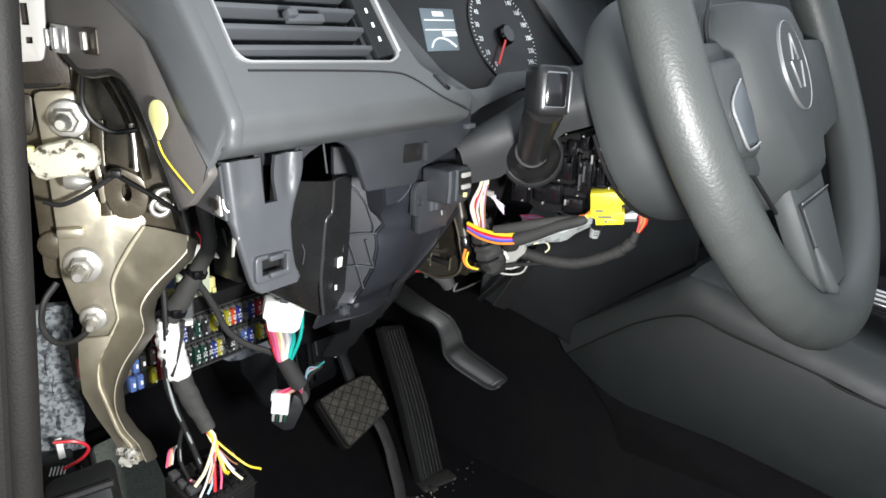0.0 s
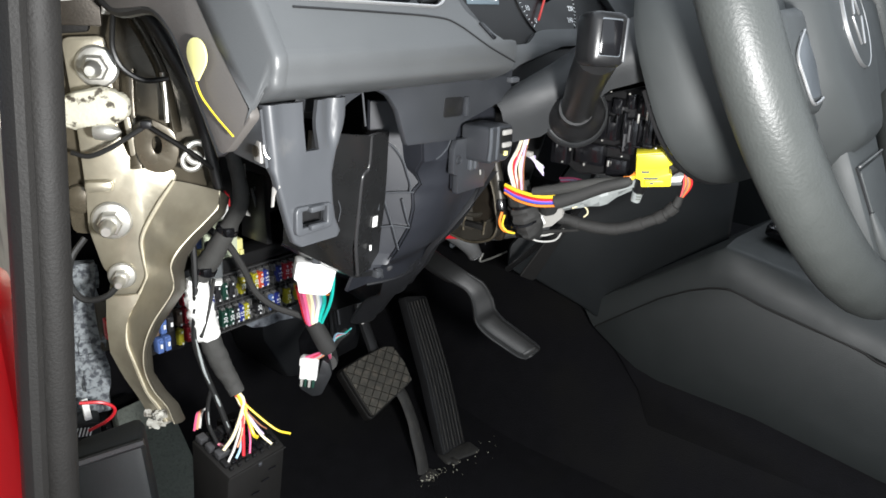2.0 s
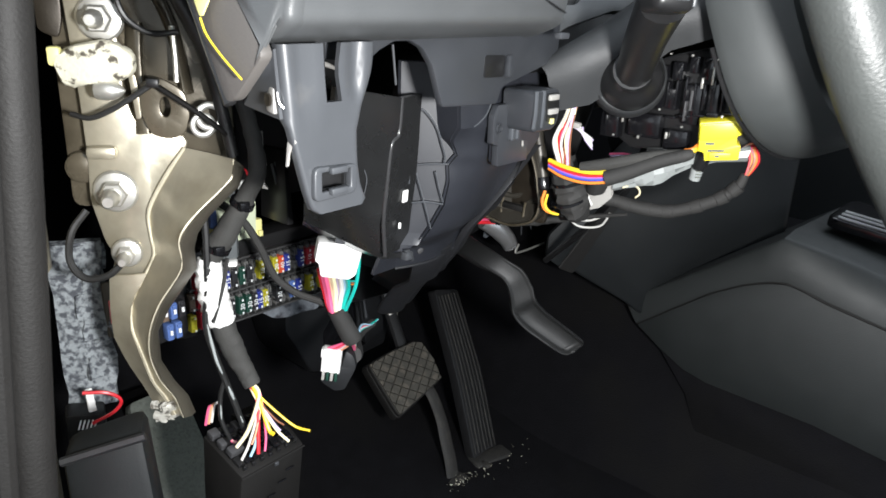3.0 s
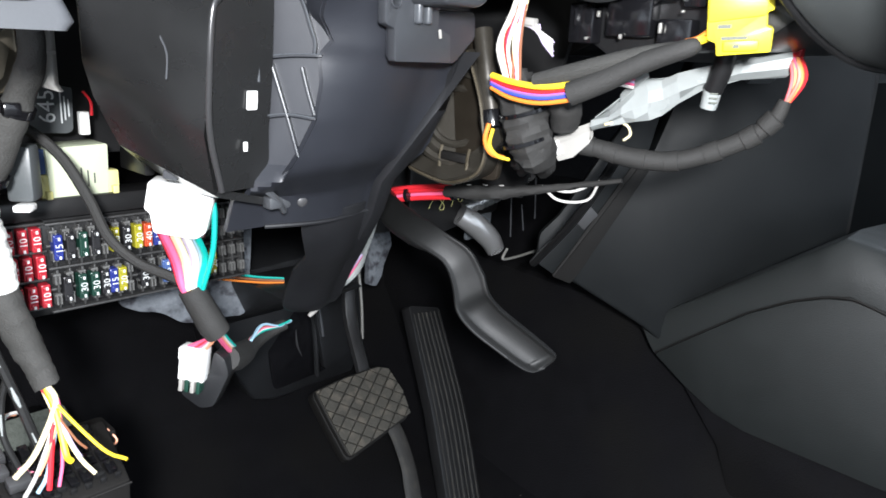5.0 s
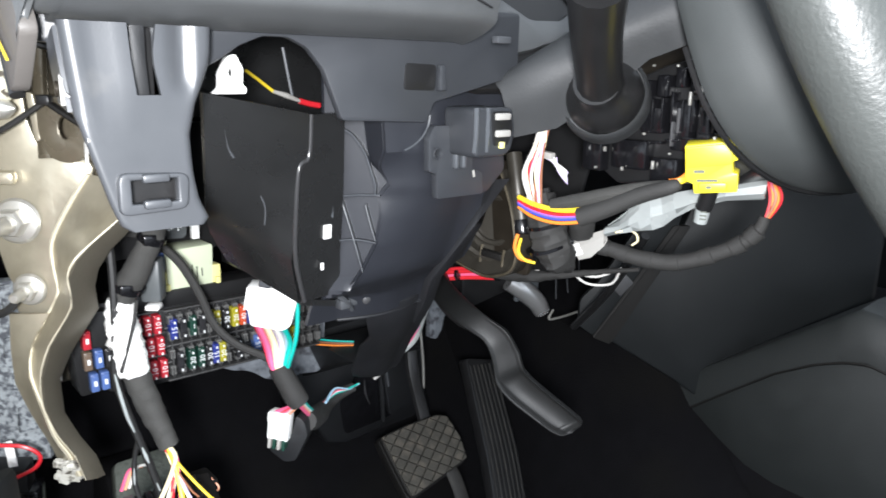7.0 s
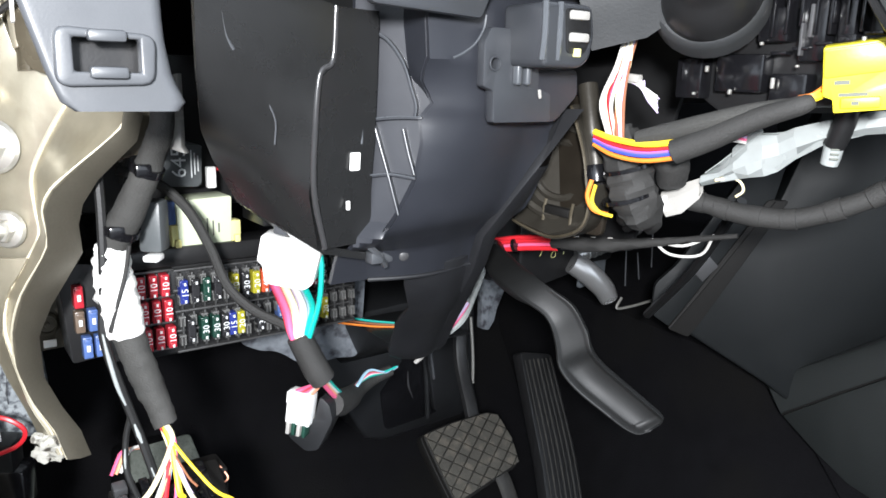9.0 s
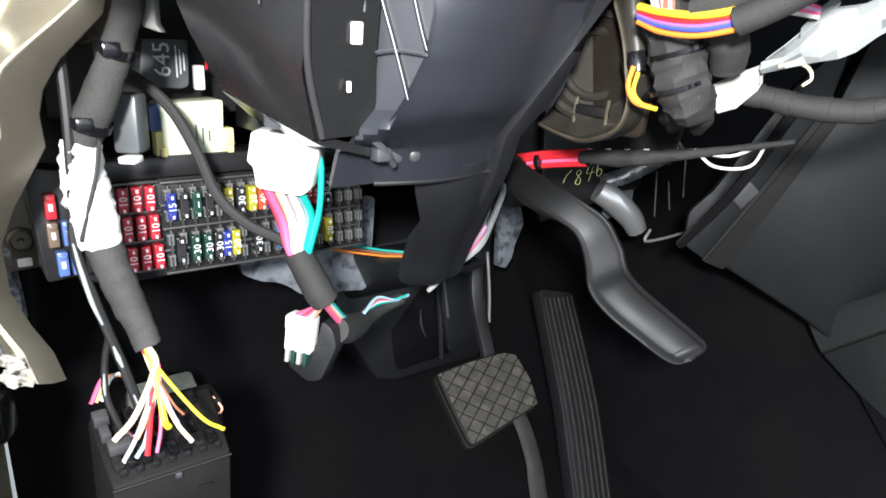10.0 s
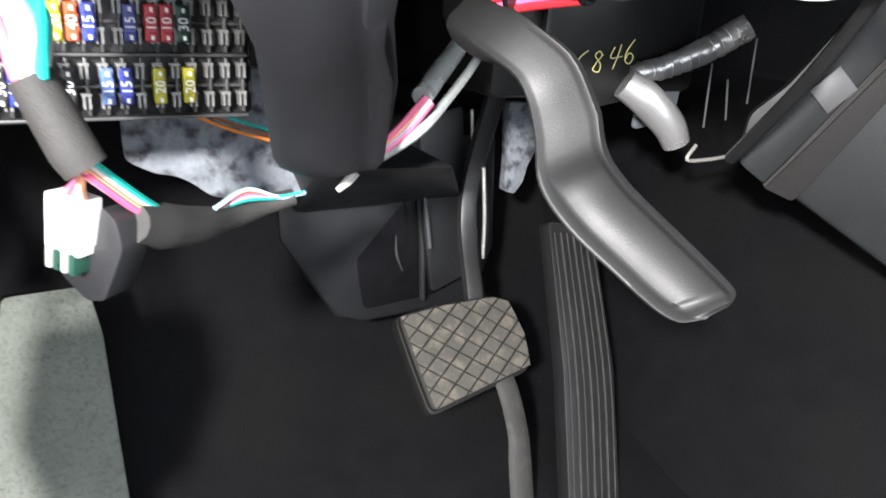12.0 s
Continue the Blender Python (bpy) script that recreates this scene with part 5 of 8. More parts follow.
film_top = [(0.483, 0.262, 0.384), (0.485, 0.256, 0.3905), (0.4855, 0.251, 0.3955), (0.4875, 0.246, 0.4015), (0.4885, 0.241, 0.4045), (0.4905, 0.236, 0.4045), (0.493, 0.2285, 0.4075), (0.4965, 0.2195, 0.4095), (0.501, 0.206, 0.4125), (0.507, 0.19, 0.416)]
film_top = [(x, y, z - (0.0015 if 0 < i < 8 else 0)) for i, (x, y, z) in enumerate(film_top)]
film_low = [(0.483, 0.262, 0.3795), (0.485, 0.255, 0.3835), (0.487, 0.2485, 0.3875), (0.488, 0.244, 0.3895), (0.49, 0.2385, 0.3915), (0.492, 0.2335, 0.3935), (0.4935, 0.228, 0.396), (0.4965, 0.2195, 0.4005), (0.501, 0.206, 0.404), (0.507, 0.19, 0.407)]
film_low = [(x, y, z - 0.0055 * math.sin(math.pi * min(1, i / 7.5))) for i, (x, y, z) in enumerate(film_low)]
random.seed(8)
film_rows = []
for f, bulge in ((0.0, 0.0), (0.3, -0.0035), (0.62, -0.0045), (0.86, -0.002), (1.0, 0.0), (0.7, 0.005), (0.25, 0.0055), (0.04, 0.001)):
    film_rows.append([lerp(a, b, f) + Vector((bulge * 0.9, bulge * 0.35, 0)) + Vector((random.uniform(-1, 1), random.uniform(-1, 1), random.uniform(-1, 1))) * 0.0011 for a, b in zip(film_top, film_low)])
part("wrap", sheet(film_rows, 0.0004), GREY_TAPE, film_, sharp=12)
wrap_end = [[(0.4775, 0.2785, 0.3745), (0.4795, 0.271, 0.3785), (0.4825, 0.2625, 0.3825)], [(0.4755, 0.2785, 0.37), (0.4775, 0.272, 0.373), (0.4815, 0.2625, 0.3785)], [(0.478, 0.2755, 0.3635), (0.48, 0.269, 0.366), (0.483, 0.263, 0.373)], [(0.484, 0.277, 0.366), (0.487, 0.27, 0.369), (0.4855, 0.263, 0.376)], [(0.482, 0.2785, 0.3735), (0.484, 0.271, 0.378), (0.4835, 0.2625, 0.3823)]]
part("wrap_end", sheet([[Vector(p) for p in r] for r in wrap_end], 0.0005), PLATE, film_, "whitish taped end", 12)
part("plug", cuboid((0.479, 0.2775, 0.369), (0.006, 0.007, 0.007), 0.001, (1, 0.1, 0), (0, 1, -0.5), (0, 0.5, 1)), WHITE, film_, "white plug end")
part("torn_flap", sheet([[Vector(p) for p in ((0.4865, 0.2515, 0.3955), (0.488, 0.245, 0.4035), (0.489, 0.2415, 0.4065))], [Vector(p) for p in ((0.4835, 0.2495, 0.3925), (0.4855, 0.2435, 0.399), (0.487, 0.239, 0.4035))]], 0.0003), GREY_TAPE, film_, sharp=12)
for i, c in enumerate(("pink", "lilac", "pink", "white")):
    part("wire", tube([(0.472 + i * 0.001, 0.262, 0.404 - i * 0.0012), (0.476, 0.252, 0.405 - i * 0.0015), (0.482, 0.243, 0.402 - i * 0.001)], 0.0007, 5), WIRE[c], film_)
part("hooked_wire", tube([(0.4812, 0.2549, 0.3822), (0.4868, 0.2515, 0.3835), (0.4902, 0.2485, 0.3816), (0.4903, 0.2471, 0.3781), (0.4873, 0.2484, 0.3757)], 0.0006, 6), WIRE["cream"], film_, "pale hooked wire end")
loop = thing("looped_conduit", "black taped conduit looping under the column", "conduit", (0.5, 0.23, 0.366))
lp = [(0.484, 0.275, 0.371), (0.4895, 0.2655, 0.3705), (0.4955, 0.248, 0.3675), (0.5025, 0.228, 0.3685), (0.51, 0.205, 0.3795), (0.5135, 0.195, 0.389), (0.5145, 0.192, 0.397)]
part("tube", tube(lp, [0.0036, 0.0042, 0.0045, 0.0043, 0.004, 0.0034, 0.0026], 12, 6), SLEEVE, loop)
line = spline(lp, 6)
for i in range(5, len(line) - 6, 4):
    d = (line[i + 1] - line[i - 1]).normalized()
    part("tape_turn", lathe([(0.0040, -0.0034), (0.0045, -0.003), (0.0047, 0.003), (0.0040, 0.0034)], line[i], d, 12), SLEEVE, loop)
for i, c in enumerate(("red", "orange", "pink", "brown", "orange", "red")):
    part("wire", tube([(0.5145 + 0.0008 * (i % 3), 0.1918, 0.395), (0.5155 + 0.0008 * (i % 3), 0.191 - 0.0009 * i, 0.406), (0.5145 + 0.001 * (i % 2), 0.1935 - 0.0007 * i, 0.416)], 0.0009, 5), WIRE[c], loop)
part("tip", cuboid((0.514, 0.1915, 0.417), (0.004, 0.0075, 0.005), 0.0006), WIRE["red"], loop)
stub = thing("capped_plug", "black cable end with a clear printed cap", "cable end", (0.50, 0.215, 0.385))
part("cable", tube([(0.492, 0.209, 0.416), (0.494, 0.211, 0.408), (0.496, 0.2145, 0.4)], 0.0042, 10), BLACK, stub)
part("cap", tube([(0.496, 0.2145, 0.4), (0.4968, 0.2155, 0.3955), (0.4972, 0.2162, 0.3925)], [0.0038, 0.0036, 0.0034], 10), GREY_TAPE, stub, "pale cap with small print")
for k in range(3):
    part("print_bar", cuboid((0.493, 0.2125, 0.3985 - 0.0018 * k), (0.0006, 0.003, 0.0007), 0.0001, (1, 0.6, 0), (-0.6, 1, 0)), DARK_PRINT, stub)
solo("brace_rod", tube([(0.575, 0.30, 0.36), (0.595, 0.34, 0.31), (0.618, 0.39, 0.262)], 0.003, 8), BLACK, "thin black brace rod below the column", "rod")

col_br = thing("column_bracket", "brown-tinged steel column bracket with the shaft joint", "bracket", (0.46, 0.32, 0.35))
rim_line = spline([(0.449, 0.31, 0.411), (0.449, 0.3045, 0.4), (0.449, 0.3, 0.389), (0.449, 0.2975, 0.378), (0.449, 0.2955, 0.367), (0.449, 0.2985, 0.358), (0.449, 0.306, 0.353), (0.449, 0.319, 0.3495), (0.448, 0.332, 0.351), (0.446, 0.342, 0.354)], 4)
part("cheek", sheet([[p + X * 0.0004 for p in rim_line], [p + Vector((0.012, 0.002, 0)) for p in rim_line]], 0.0012), TRAY, col_br)
part("rim_edge", tube(rim_line, 0.0007, 6, 1), WEB, col_br, "thin paler edge of the bracket")
part("back_wall", slab(fillet([(-0.345, 0.35), (-0.298, 0.352), (-0.296, 0.367), (-0.301, 0.39), (-0.314, 0.415), (-0.345, 0.415)], 0.003), (0.461, 0, 0), -Y, Z, 0.003, 0.0006), DARK_STEEL, col_br)
cup = part("cup", lathe([(0.0235, -0.004), (0.0235, 0.003), (0.0215, 0.0042), (0.0195, 0.003), (0.0188, -0.004), (0.0155, -0.005), (0.015, -0.001), (0.0135, 0.0), (0.012, -0.001), (0.0115, -0.008), (0.002, -0.009)], (0.458, 0.324, 0.38), (-0.9, -0.42, 0.05), 32), TRAY, col_br)
part("bore", lathe([(0.0118, -0.006), (0.006, -0.007), (0.0, -0.0068)], (0.458, 0.324, 0.38), (-0.9, -0.42, 0.05), 24), RUBBER, cup)
part("tray", sheet([[(0.4465, 0.342, 0.3545), (0.4488, 0.32, 0.3505), (0.4488, 0.302, 0.3565)], [(0.458, 0.345, 0.362), (0.459, 0.322, 0.362), (0.459, 0.3, 0.366)]], 0.002), TRAY, col_br)
part("tray_slot", cuboid((0.4535, 0.319, 0.3615), (0.004, 0.018, 0.004), 0.0006, X, (0, 1, 0.02)), RUBBER, col_br)
for y in (0.309, 0.327):
    part("tray_pin", tube([(0.452, y, 0.356), (0.452, y - 0.0005, 0.362), (0.4525, y - 0.001, 0.3665)], 0.0008, 6), WEB, col_br)
rod = part("rod", tube([(0.458, 0.309, 0.42), (0.456, 0.3035, 0.404), (0.455, 0.298, 0.385)], [0.0046, 0.0046, 0.004], 14), TRAY, col_br, "dull tan rod")
part("rod_socket", lathe([(0.0058, -0.004), (0.0062, 0.0), (0.0056, 0.0035), (0.0038, 0.004), (0.003, 0.0)], (0.4548, 0.2972, 0.381), (-0.1, -0.3, -1), 18), BLACK_GLOSS, rod)
part("pin", lathe([(0.0022, 0), (0.0022, 0.004), (0.001, 0.005)], (0.444, 0.334, 0.365), (-1, -0.5, 0.2), 10), STEEL, col_br)
part("beam_tube", tube([(0.40, 0.36, 0.43), (0.5, 0.365, 0.43), (0.7, 0.37, 0.43)], 0.02, 14), BLACK, col_br)
part("drop_plate", slab([(0.3, 0.45), (0.39, 0.45), (0.38, 0.33), (0.335, 0.33)][::-1], (0.53, 0, 0), Y, Z, 0.003, 0.0006), BLACK, col_br)
redh = thing("red_cable", "red power cable in black tape", "cable", (0.50, 0.38, 0.325))
for dx, dz, c in ((0, 0.002, "red"), (0.001, 0.0, "red"), (0.003, -0.0028, "pink"), (0.002, -0.0048, "red")):
    part("wire", tube([(0.49 + dx, 0.412, 0.3235 + dz), (0.497 + dx, 0.395, 0.3275 + dz), (0.5015 + dx, 0.381, 0.33 + dz), (0.505 + dx, 0.368, 0.332 + dz)], 0.0015, 8), WIRE[c], redh)
part("tape", crumple(tube([(0.504, 0.372, 0.3305), (0.512, 0.345, 0.333), (0.52, 0.325, 0.337), (0.53, 0.3, 0.343), (0.535, 0.275, 0.349)], [0.0038, 0.0042, 0.0028, 0.0016, 0.0013], 10, 8), 0.0007, 200, 2), SLEEVE, redh)
for k in range(4):
    part("pale_fleck", cuboid((0.5035 + 0.0032 * k, 0.366 - 0.0095 * k, 0.3355 + 0.001 * k), (0.0008, 0.003, 0.0007), 0.0003, (1, 0.3, 0), (0.35, -1, 0.1), Z), PLATE, redh, "pale fleck on the tape")
for y, z in ((0.397, 0.326), (0.368, 0.331)):
    part("tie", lathe([(0.0036, -0.0012), (0.0046, -0.0012), (0.0046, 0.0012), (0.0036, 0.0012)], (0.4975 if y > 0.38 else 0.507, y, z - 0.001), (0.3, -1, 0.15), 12), BLACK_GLOSS, redh)
solo("white_loop_wire", join(tube([(0.523, 0.317, 0.3405), (0.53, 0.303, 0.339), (0.536, 0.289, 0.3465)], 0.0008, 6), tube([(0.523, 0.317, 0.3405), (0.53, 0.31, 0.333), (0.538, 0.297, 0.3345), (0.536, 0.289, 0.3465)], 0.0008, 6)), WIRE["white"], "thin white wire bent into a loop", "wire")
solo("metal_tube", tube([(0.614, 0.462, 0.285), (0.623, 0.4565, 0.2785), (0.632, 0.4525, 0.2705), (0.639, 0.45, 0.263), (0.644, 0.4485, 0.2545)], [0.0085, 0.0092, 0.0092, 0.0086, 0.0075], 14), CHROME, "bright curved metal tube beside the heater", "tube")
hose_line = [(0.622, 0.468, 0.288), (0.637, 0.465, 0.291), (0.65, 0.462, 0.2955), (0.662, 0.459, 0.301), (0.673, 0.4545, 0.308), (0.683, 0.4495, 0.316)]
pl2 = thing("foil_hose", "dull silver foil hose behind the pedal lever", "hose", hose_line[2])
part("core", crumple(tube(hose_line, [0.005, 0.0058, 0.0064, 0.0068, 0.007, 0.0066], 16, 8), 0.0012, 170, 3), CHROME, pl2)
for i in range(3, 37, 3):
    p = spline(hose_line, 8)
    part("crimp", ring(p[i], p[i + 1] - p[i - 1], 0.0056 + 0.0013 * i / 40, 0.0006, 16), CHROME, pl2)
heater = thing("heater_case", "black heater case behind the console side", "heater case", (0.6, 0.52, 0.2))
part("case", cuboid((0.61, 0.52, 0.36), (0.14, 0.09, 0.17), 0.008), BLACK, heater)
part("plate", slab(fillet([(0.0, -0.02), (0.06, -0.01), (0.06, 0.09), (0.0, 0.09)], 0.006), (0.565, 0.468, 0.285), X, Z, 0.004, 0.001), BLACK, heater)
for name_, c, strokes in (("eight", (0.5985, 0.295), [(0.0025, 0.003), (0.0005, 0.0052), (-0.0022, 0.003), (0.0018, -0.0012), (0.001, -0.005), (-0.0028, -0.004), (-0.001, -0.0005), (0.0028, 0.0036)]), ("four", (0.6105, 0.2975), [(-0.002, 0.005), (-0.004, -0.0005), (0.0035, 0.0003)]), ("four", (0.6105, 0.2975), [(0.002, 0.006), (0.0005, 0.0), (-0.0018, -0.0062)]), ("six", (0.619, 0.2995), [(0.0022, 0.0068), (-0.0022, 0.001), (-0.0026, -0.004), (0.0006, -0.0054), (0.0026, -0.002), (-0.0004, 0.0), (-0.0026, -0.003)]), ("stroke", (0.588, 0.2965), [(0.0035, 0.004), (-0.001, 0.001), (-0.004, -0.004)])):
    part("chalk_" + name_, tube([(c[0] + a, 0.4668, c[1] + b) for a, b in strokes], 0.0003, 5, 4), YELLOW_PALE, heater, "pale handwritten chalk mark")
for a, b in (((0.69, 0.448, 0.31), (0.69, 0.446, 0.275)), ((0.664, 0.452, 0.296), (0.664, 0.45, 0.262)), ((0.676, 0.45, 0.288), (0.678, 0.448, 0.266))):
    part("edge_strip", tube([a, lerp(a, b, 0.5), b], 0.0006, 6), DASH_LOW, heater)

part("bright_strip", tube([(0.661, 0.45, 0.2525), (0.656, 0.45, 0.2445), (0.668, 0.447, 0.2445), (0.68, 0.4435, 0.2465), (0.693, 0.44, 0.249)], 0.0011, 8), STEEL, heater, "bright metal edge strip")
part("flap", slab(fillet([(0.0, 0.0), (0.03, 0.004), (0.033, 0.052), (0.004, 0.05)], 0.003), (0.64, 0.478, 0.256), X, Z, 0.003, 0.0006), RELAY_GREY, heater, "grey-green flap")

# ---- white multi-way connector and its tail ----
mw = thing("white_connector", "large white multi-way connector hanging on coloured wires", "connector", (0.337, 0.362, 0.345))
CU, CVv = Vector((0.79, -0.6, -0.2)).normalized(), Vector((-0.02, 0.0, 1)).normalized()
CVv = (CVv - CU * CVv.dot(CU)).normalized()
CW = CU.cross(CVv)
cc = Vector((0.3365, 0.3625, 0.3435))
hs = part("housing", slab(fillet([(-0.013, 0.009), (0.0, 0.0105), (0.0135, 0.0085), (0.0125, -0.008), (0.009, -0.0115), (-0.008, -0.012), (-0.0105, -0.004), (-0.013, -0.003)], 0.0015), cc + CW * 0.007, CU, CVv, 0.014, 0.001), WHITE, mw)
for a in (-0.008, -0.0025, 0.003, 0.008):
    part("key_rib", cuboid(cc + CU * a + CW * 0.0075, (0.0014, 0.0016, 0.014), 0.0004, CU, CW, CVv), WHITE, hs)
part("latch", cuboid((0.3275, 0.348, 0.3645), (0.006, 0.006, 0.014), 0.001, CU, CW, CVv), DASH_LOW, mw, "grey release latch")
cols = ("red", "pink", "pink", "salmon", "cream", "cream", "white", "lilac", "white", "white", "sky", "teal")
for i, c in enumerate(cols):
    f = i / (len(cols) - 1)
    k = 0.0022 * ((i * 7) % 3 - 1)
    part("wire", tube([cc + CU * (-0.0085 + 0.017 * f) - CVv * 0.011 + CW * k, lerp((0.3375, 0.3755, 0.316), (0.349, 0.3665, 0.318), f) + CW * k, lerp((0.3405, 0.374, 0.303), (0.347, 0.369, 0.304), f) + CW * k * 0.8, lerp((0.346, 0.3705, 0.293), (0.35, 0.3675, 0.294), f)], 0.0015, 8), WIRE[c], mw)
part("green_wire", tube([cc + CU * 0.0125 + CVv * 0.004, (0.3475, 0.355, 0.338), (0.3475, 0.358, 0.322), (0.3465, 0.366, 0.304)], 0.0012, 6), WIRE["teal"], mw)
part("sleeve", tube([(0.3435, 0.3715, 0.3035), (0.3475, 0.3695, 0.294), (0.351, 0.3675, 0.2855), (0.3535, 0.3665, 0.281)], [0.0058, 0.0062, 0.0064, 0.006], 10), SLEEVE, mw, "black cloth tape")
sp = thing("small_plug", "small white plug clipped into a grey holder", "plug", (0.352, 0.384, 0.25))
PU, PW = Vector((0.62, -0.75, -0.1)).normalized(), Vector((0.02, 0.05, 1)).normalized()
PW = (PW - PU * PW.dot(PU)).normalized()
PN = PU.cross(PW)
pc = Vector((0.3495, 0.383, 0.262))
part("body", join(cuboid(pc, (0.0125, 0.0085, 0.0165), 0.0008, PU, PN, PW), cuboid(pc + PW * 0.0045 - PU * 0.0062, (0.002, 0.006, 0.006), 0.0005, PU, PN, PW)), WHITE, sp)
for i in range(4):
    part("socket_slot", cuboid(pc + PU * (-0.0042 + 0.0028 * i) - PW * 0.0105 + PN * 0.001, (0.0018, 0.0078, 0.0062), 0.0002, PU, PN, PW), FUSE["green"] if i in (1, 3) else PLATE, sp)
part("holder", slab(fillet([(-0.006, -0.018), (0.004, -0.0235), (0.0105, -0.0215), (0.0165, -0.004), (0.014, 0.0035), (0.0085, 0.007), (0.0068, -0.006), (-0.0058, -0.0085)], 0.002), pc - PN * 0.001, PU, PW, 0.011, 0.001), FOOT, sp, "grey plastic holder")
for i, c in enumerate(("pink", "red", "pink", "white", "salmon")):
    part("wire", tube([(0.352 + 0.0005 * i, 0.3675, 0.2825), (0.352, 0.3725 - 0.0008 * i, 0.277), pc + PU * (-0.004 + 0.002 * i) + PW * 0.007], 0.0011, 6), WIRE[c], sp)
for i, (c, dz) in enumerate((("salmon", 0.0), ("white", 0.0018), ("teal", 0.0034), ("pink", -0.0012))):
    part("wire", tube([(0.353, 0.3665, 0.281 + dz), (0.3585, 0.372, 0.2745 + dz), (0.366, 0.379, 0.266 + dz), (0.372, 0.385, 0.261 + dz * 0.6)], 0.0012, 6), WIRE[c], sp)
tail = thing("taped_tail", "black taped wire tail running behind the duct", "wiring", (0.39, 0.41, 0.24))
part("tape", tube([(0.364, 0.378, 0.2615), (0.373, 0.388, 0.2565), (0.385, 0.4, 0.2515), (0.398, 0.413, 0.2485), (0.412, 0.42, 0.2495), (0.424, 0.42, 0.252)], [0.0058, 0.0072, 0.0064, 0.0046, 0.0038, 0.0032], 12), SLEEVE, tail)
for i, c in enumerate(("teal", "white", "pink", "brown", "sky")):
    part("wire", tube([(0.392, 0.4075 - 0.001 * i, 0.2535 + 0.0005 * i), (0.405, 0.4135, 0.2545 + 0.0009 * i), (0.417, 0.4165, 0.2535), (0.428, 0.4195, 0.2535)], 0.0009, 5), WIRE[c], tail)
pw = thing("pink_tube", "pink and white wires in a clear sleeve behind the duct", "wiring", (0.45, 0.41, 0.27))
part("sleeve", tube([(0.512, 0.458, 0.304), (0.505, 0.45, 0.301), (0.489, 0.433, 0.295), (0.474, 0.418, 0.288)], 0.0042, 10), GREY_TAPE, pw, "clear plastic sleeve")
for i, c in enumerate(("pink", "salmon", "lilac", "pink")):
    part("wire", tube([(0.474 + 0.0011 * i, 0.415 + 0.001 * (i % 2), 0.2885 - 0.0008 * i), (0.467 + 0.001 * i, 0.4155, 0.2805 - 0.0008 * i), (0.461 + 0.0009 * i, 0.416, 0.2745 - 0.0008 * i), (0.455 + 0.0006 * i, 0.4165, 0.269 - 0.0006 * i)], 0.0013, 6), WIRE[c], pw)
part("tube", tube([(0.522, 0.458, 0.301), (0.512, 0.445, 0.2965), (0.49, 0.428, 0.284), (0.474, 0.417, 0.276), (0.462, 0.418, 0.2685), (0.45, 0.418, 0.263)], [0.0018, 0.002, 0.002, 0.0024, 0.0026, 0.0026], 8), GREY_TAPE, pw, "pale tube beside the sleeve")
part("tip", tube([(0.4475, 0.4185, 0.2602), (0.4445, 0.419, 0.2565), (0.441, 0.42, 0.253)], [0.0022, 0.0018, 0.0012], 8), PLATE, pw, "white tube end")

# ---- fuse box ----
fb = thing("fuse_box", "black fuse box filled with red, blue, yellow and green fuses", "fuse box", (0.355, 0.46, 0.278))
FX, FY, FZ = 0.30, 0.446, 0.30
part("housing", slab(fillet([(-0.024, 0.024), (0.118, 0.022), (0.118, -0.0225), (-0.012, -0.0255), (-0.024, -0.022)], 0.002), (FX, FY + 0.006, FZ), X, Z, 0.03, 0.0012), BLACK, fb)
part("top_shelf", cuboid((FX + 0.04, FY + 0.012, FZ + 0.029), (0.135, 0.022, 0.01), 0.0015), BLACK, fb)
grid_ = bmesh.new()
walls = []
for a in [-0.0105 + 0.0059 * i for i in range(22)]:
    if a < 0.0095:
        zr = ((0.0095, 0.0215), (-0.004, 0.008), (-0.0185, -0.0065))
    else:
        zr = ((0.0, 0.0205), (-0.0215, -0.001))
    for z0, z1 in zr:
        walls.append(cuboid((FX + a, FY + 0.004, FZ + (z0 + z1) / 2), (0.0011, 0.005, z1 - z0 - 0.0008), 0.0002))
for a0, a1, zz in ((-0.012, 0.0095, (0.0225, 0.0088, -0.0052, -0.0195)), (0.0095, 0.115, (0.0215, -0.0005, -0.0225)), (0.0095, 0.115, (0.0105, -0.0115))):
    for z in zz:
        walls.append(cuboid((FX + (a0 + a1) / 2, FY + (0.004 if len(zz) > 2 or a0 < 0 else 0.0055), FZ + z), (a1 - a0, 0.005, 0.0011), 0.0002))
part("slot_grid", join(grid_, *walls), FUSE_GRID, fb, "moulded grid of fuse slots")
contacts = []
for i in range(18):
    a = 0.0124 + 0.0059 * i
    for b in (0.0155, 0.0055, -0.0062, -0.0165):
        contacts.append(cuboid((FX + a - 0.0009, FY + 0.0018, FZ + b), (0.0008, 0.004, 0.0042), 0))
        contacts.append(cuboid((FX + a + 0.0009, FY + 0.0018, FZ + b), (0.0008, 0.004, 0.0042), 0))
        contacts.append(cuboid((FX + a, FY + 0.0022, FZ + b + 0.0026), (0.0034, 0.003, 0.001), 0))
tagged(part("contact_strip", join(bmesh.new(), *contacts), CONTACT, fb), "dull metal contacts deep in the slots", kind="stuff")
wm, nm_ = {}, {}


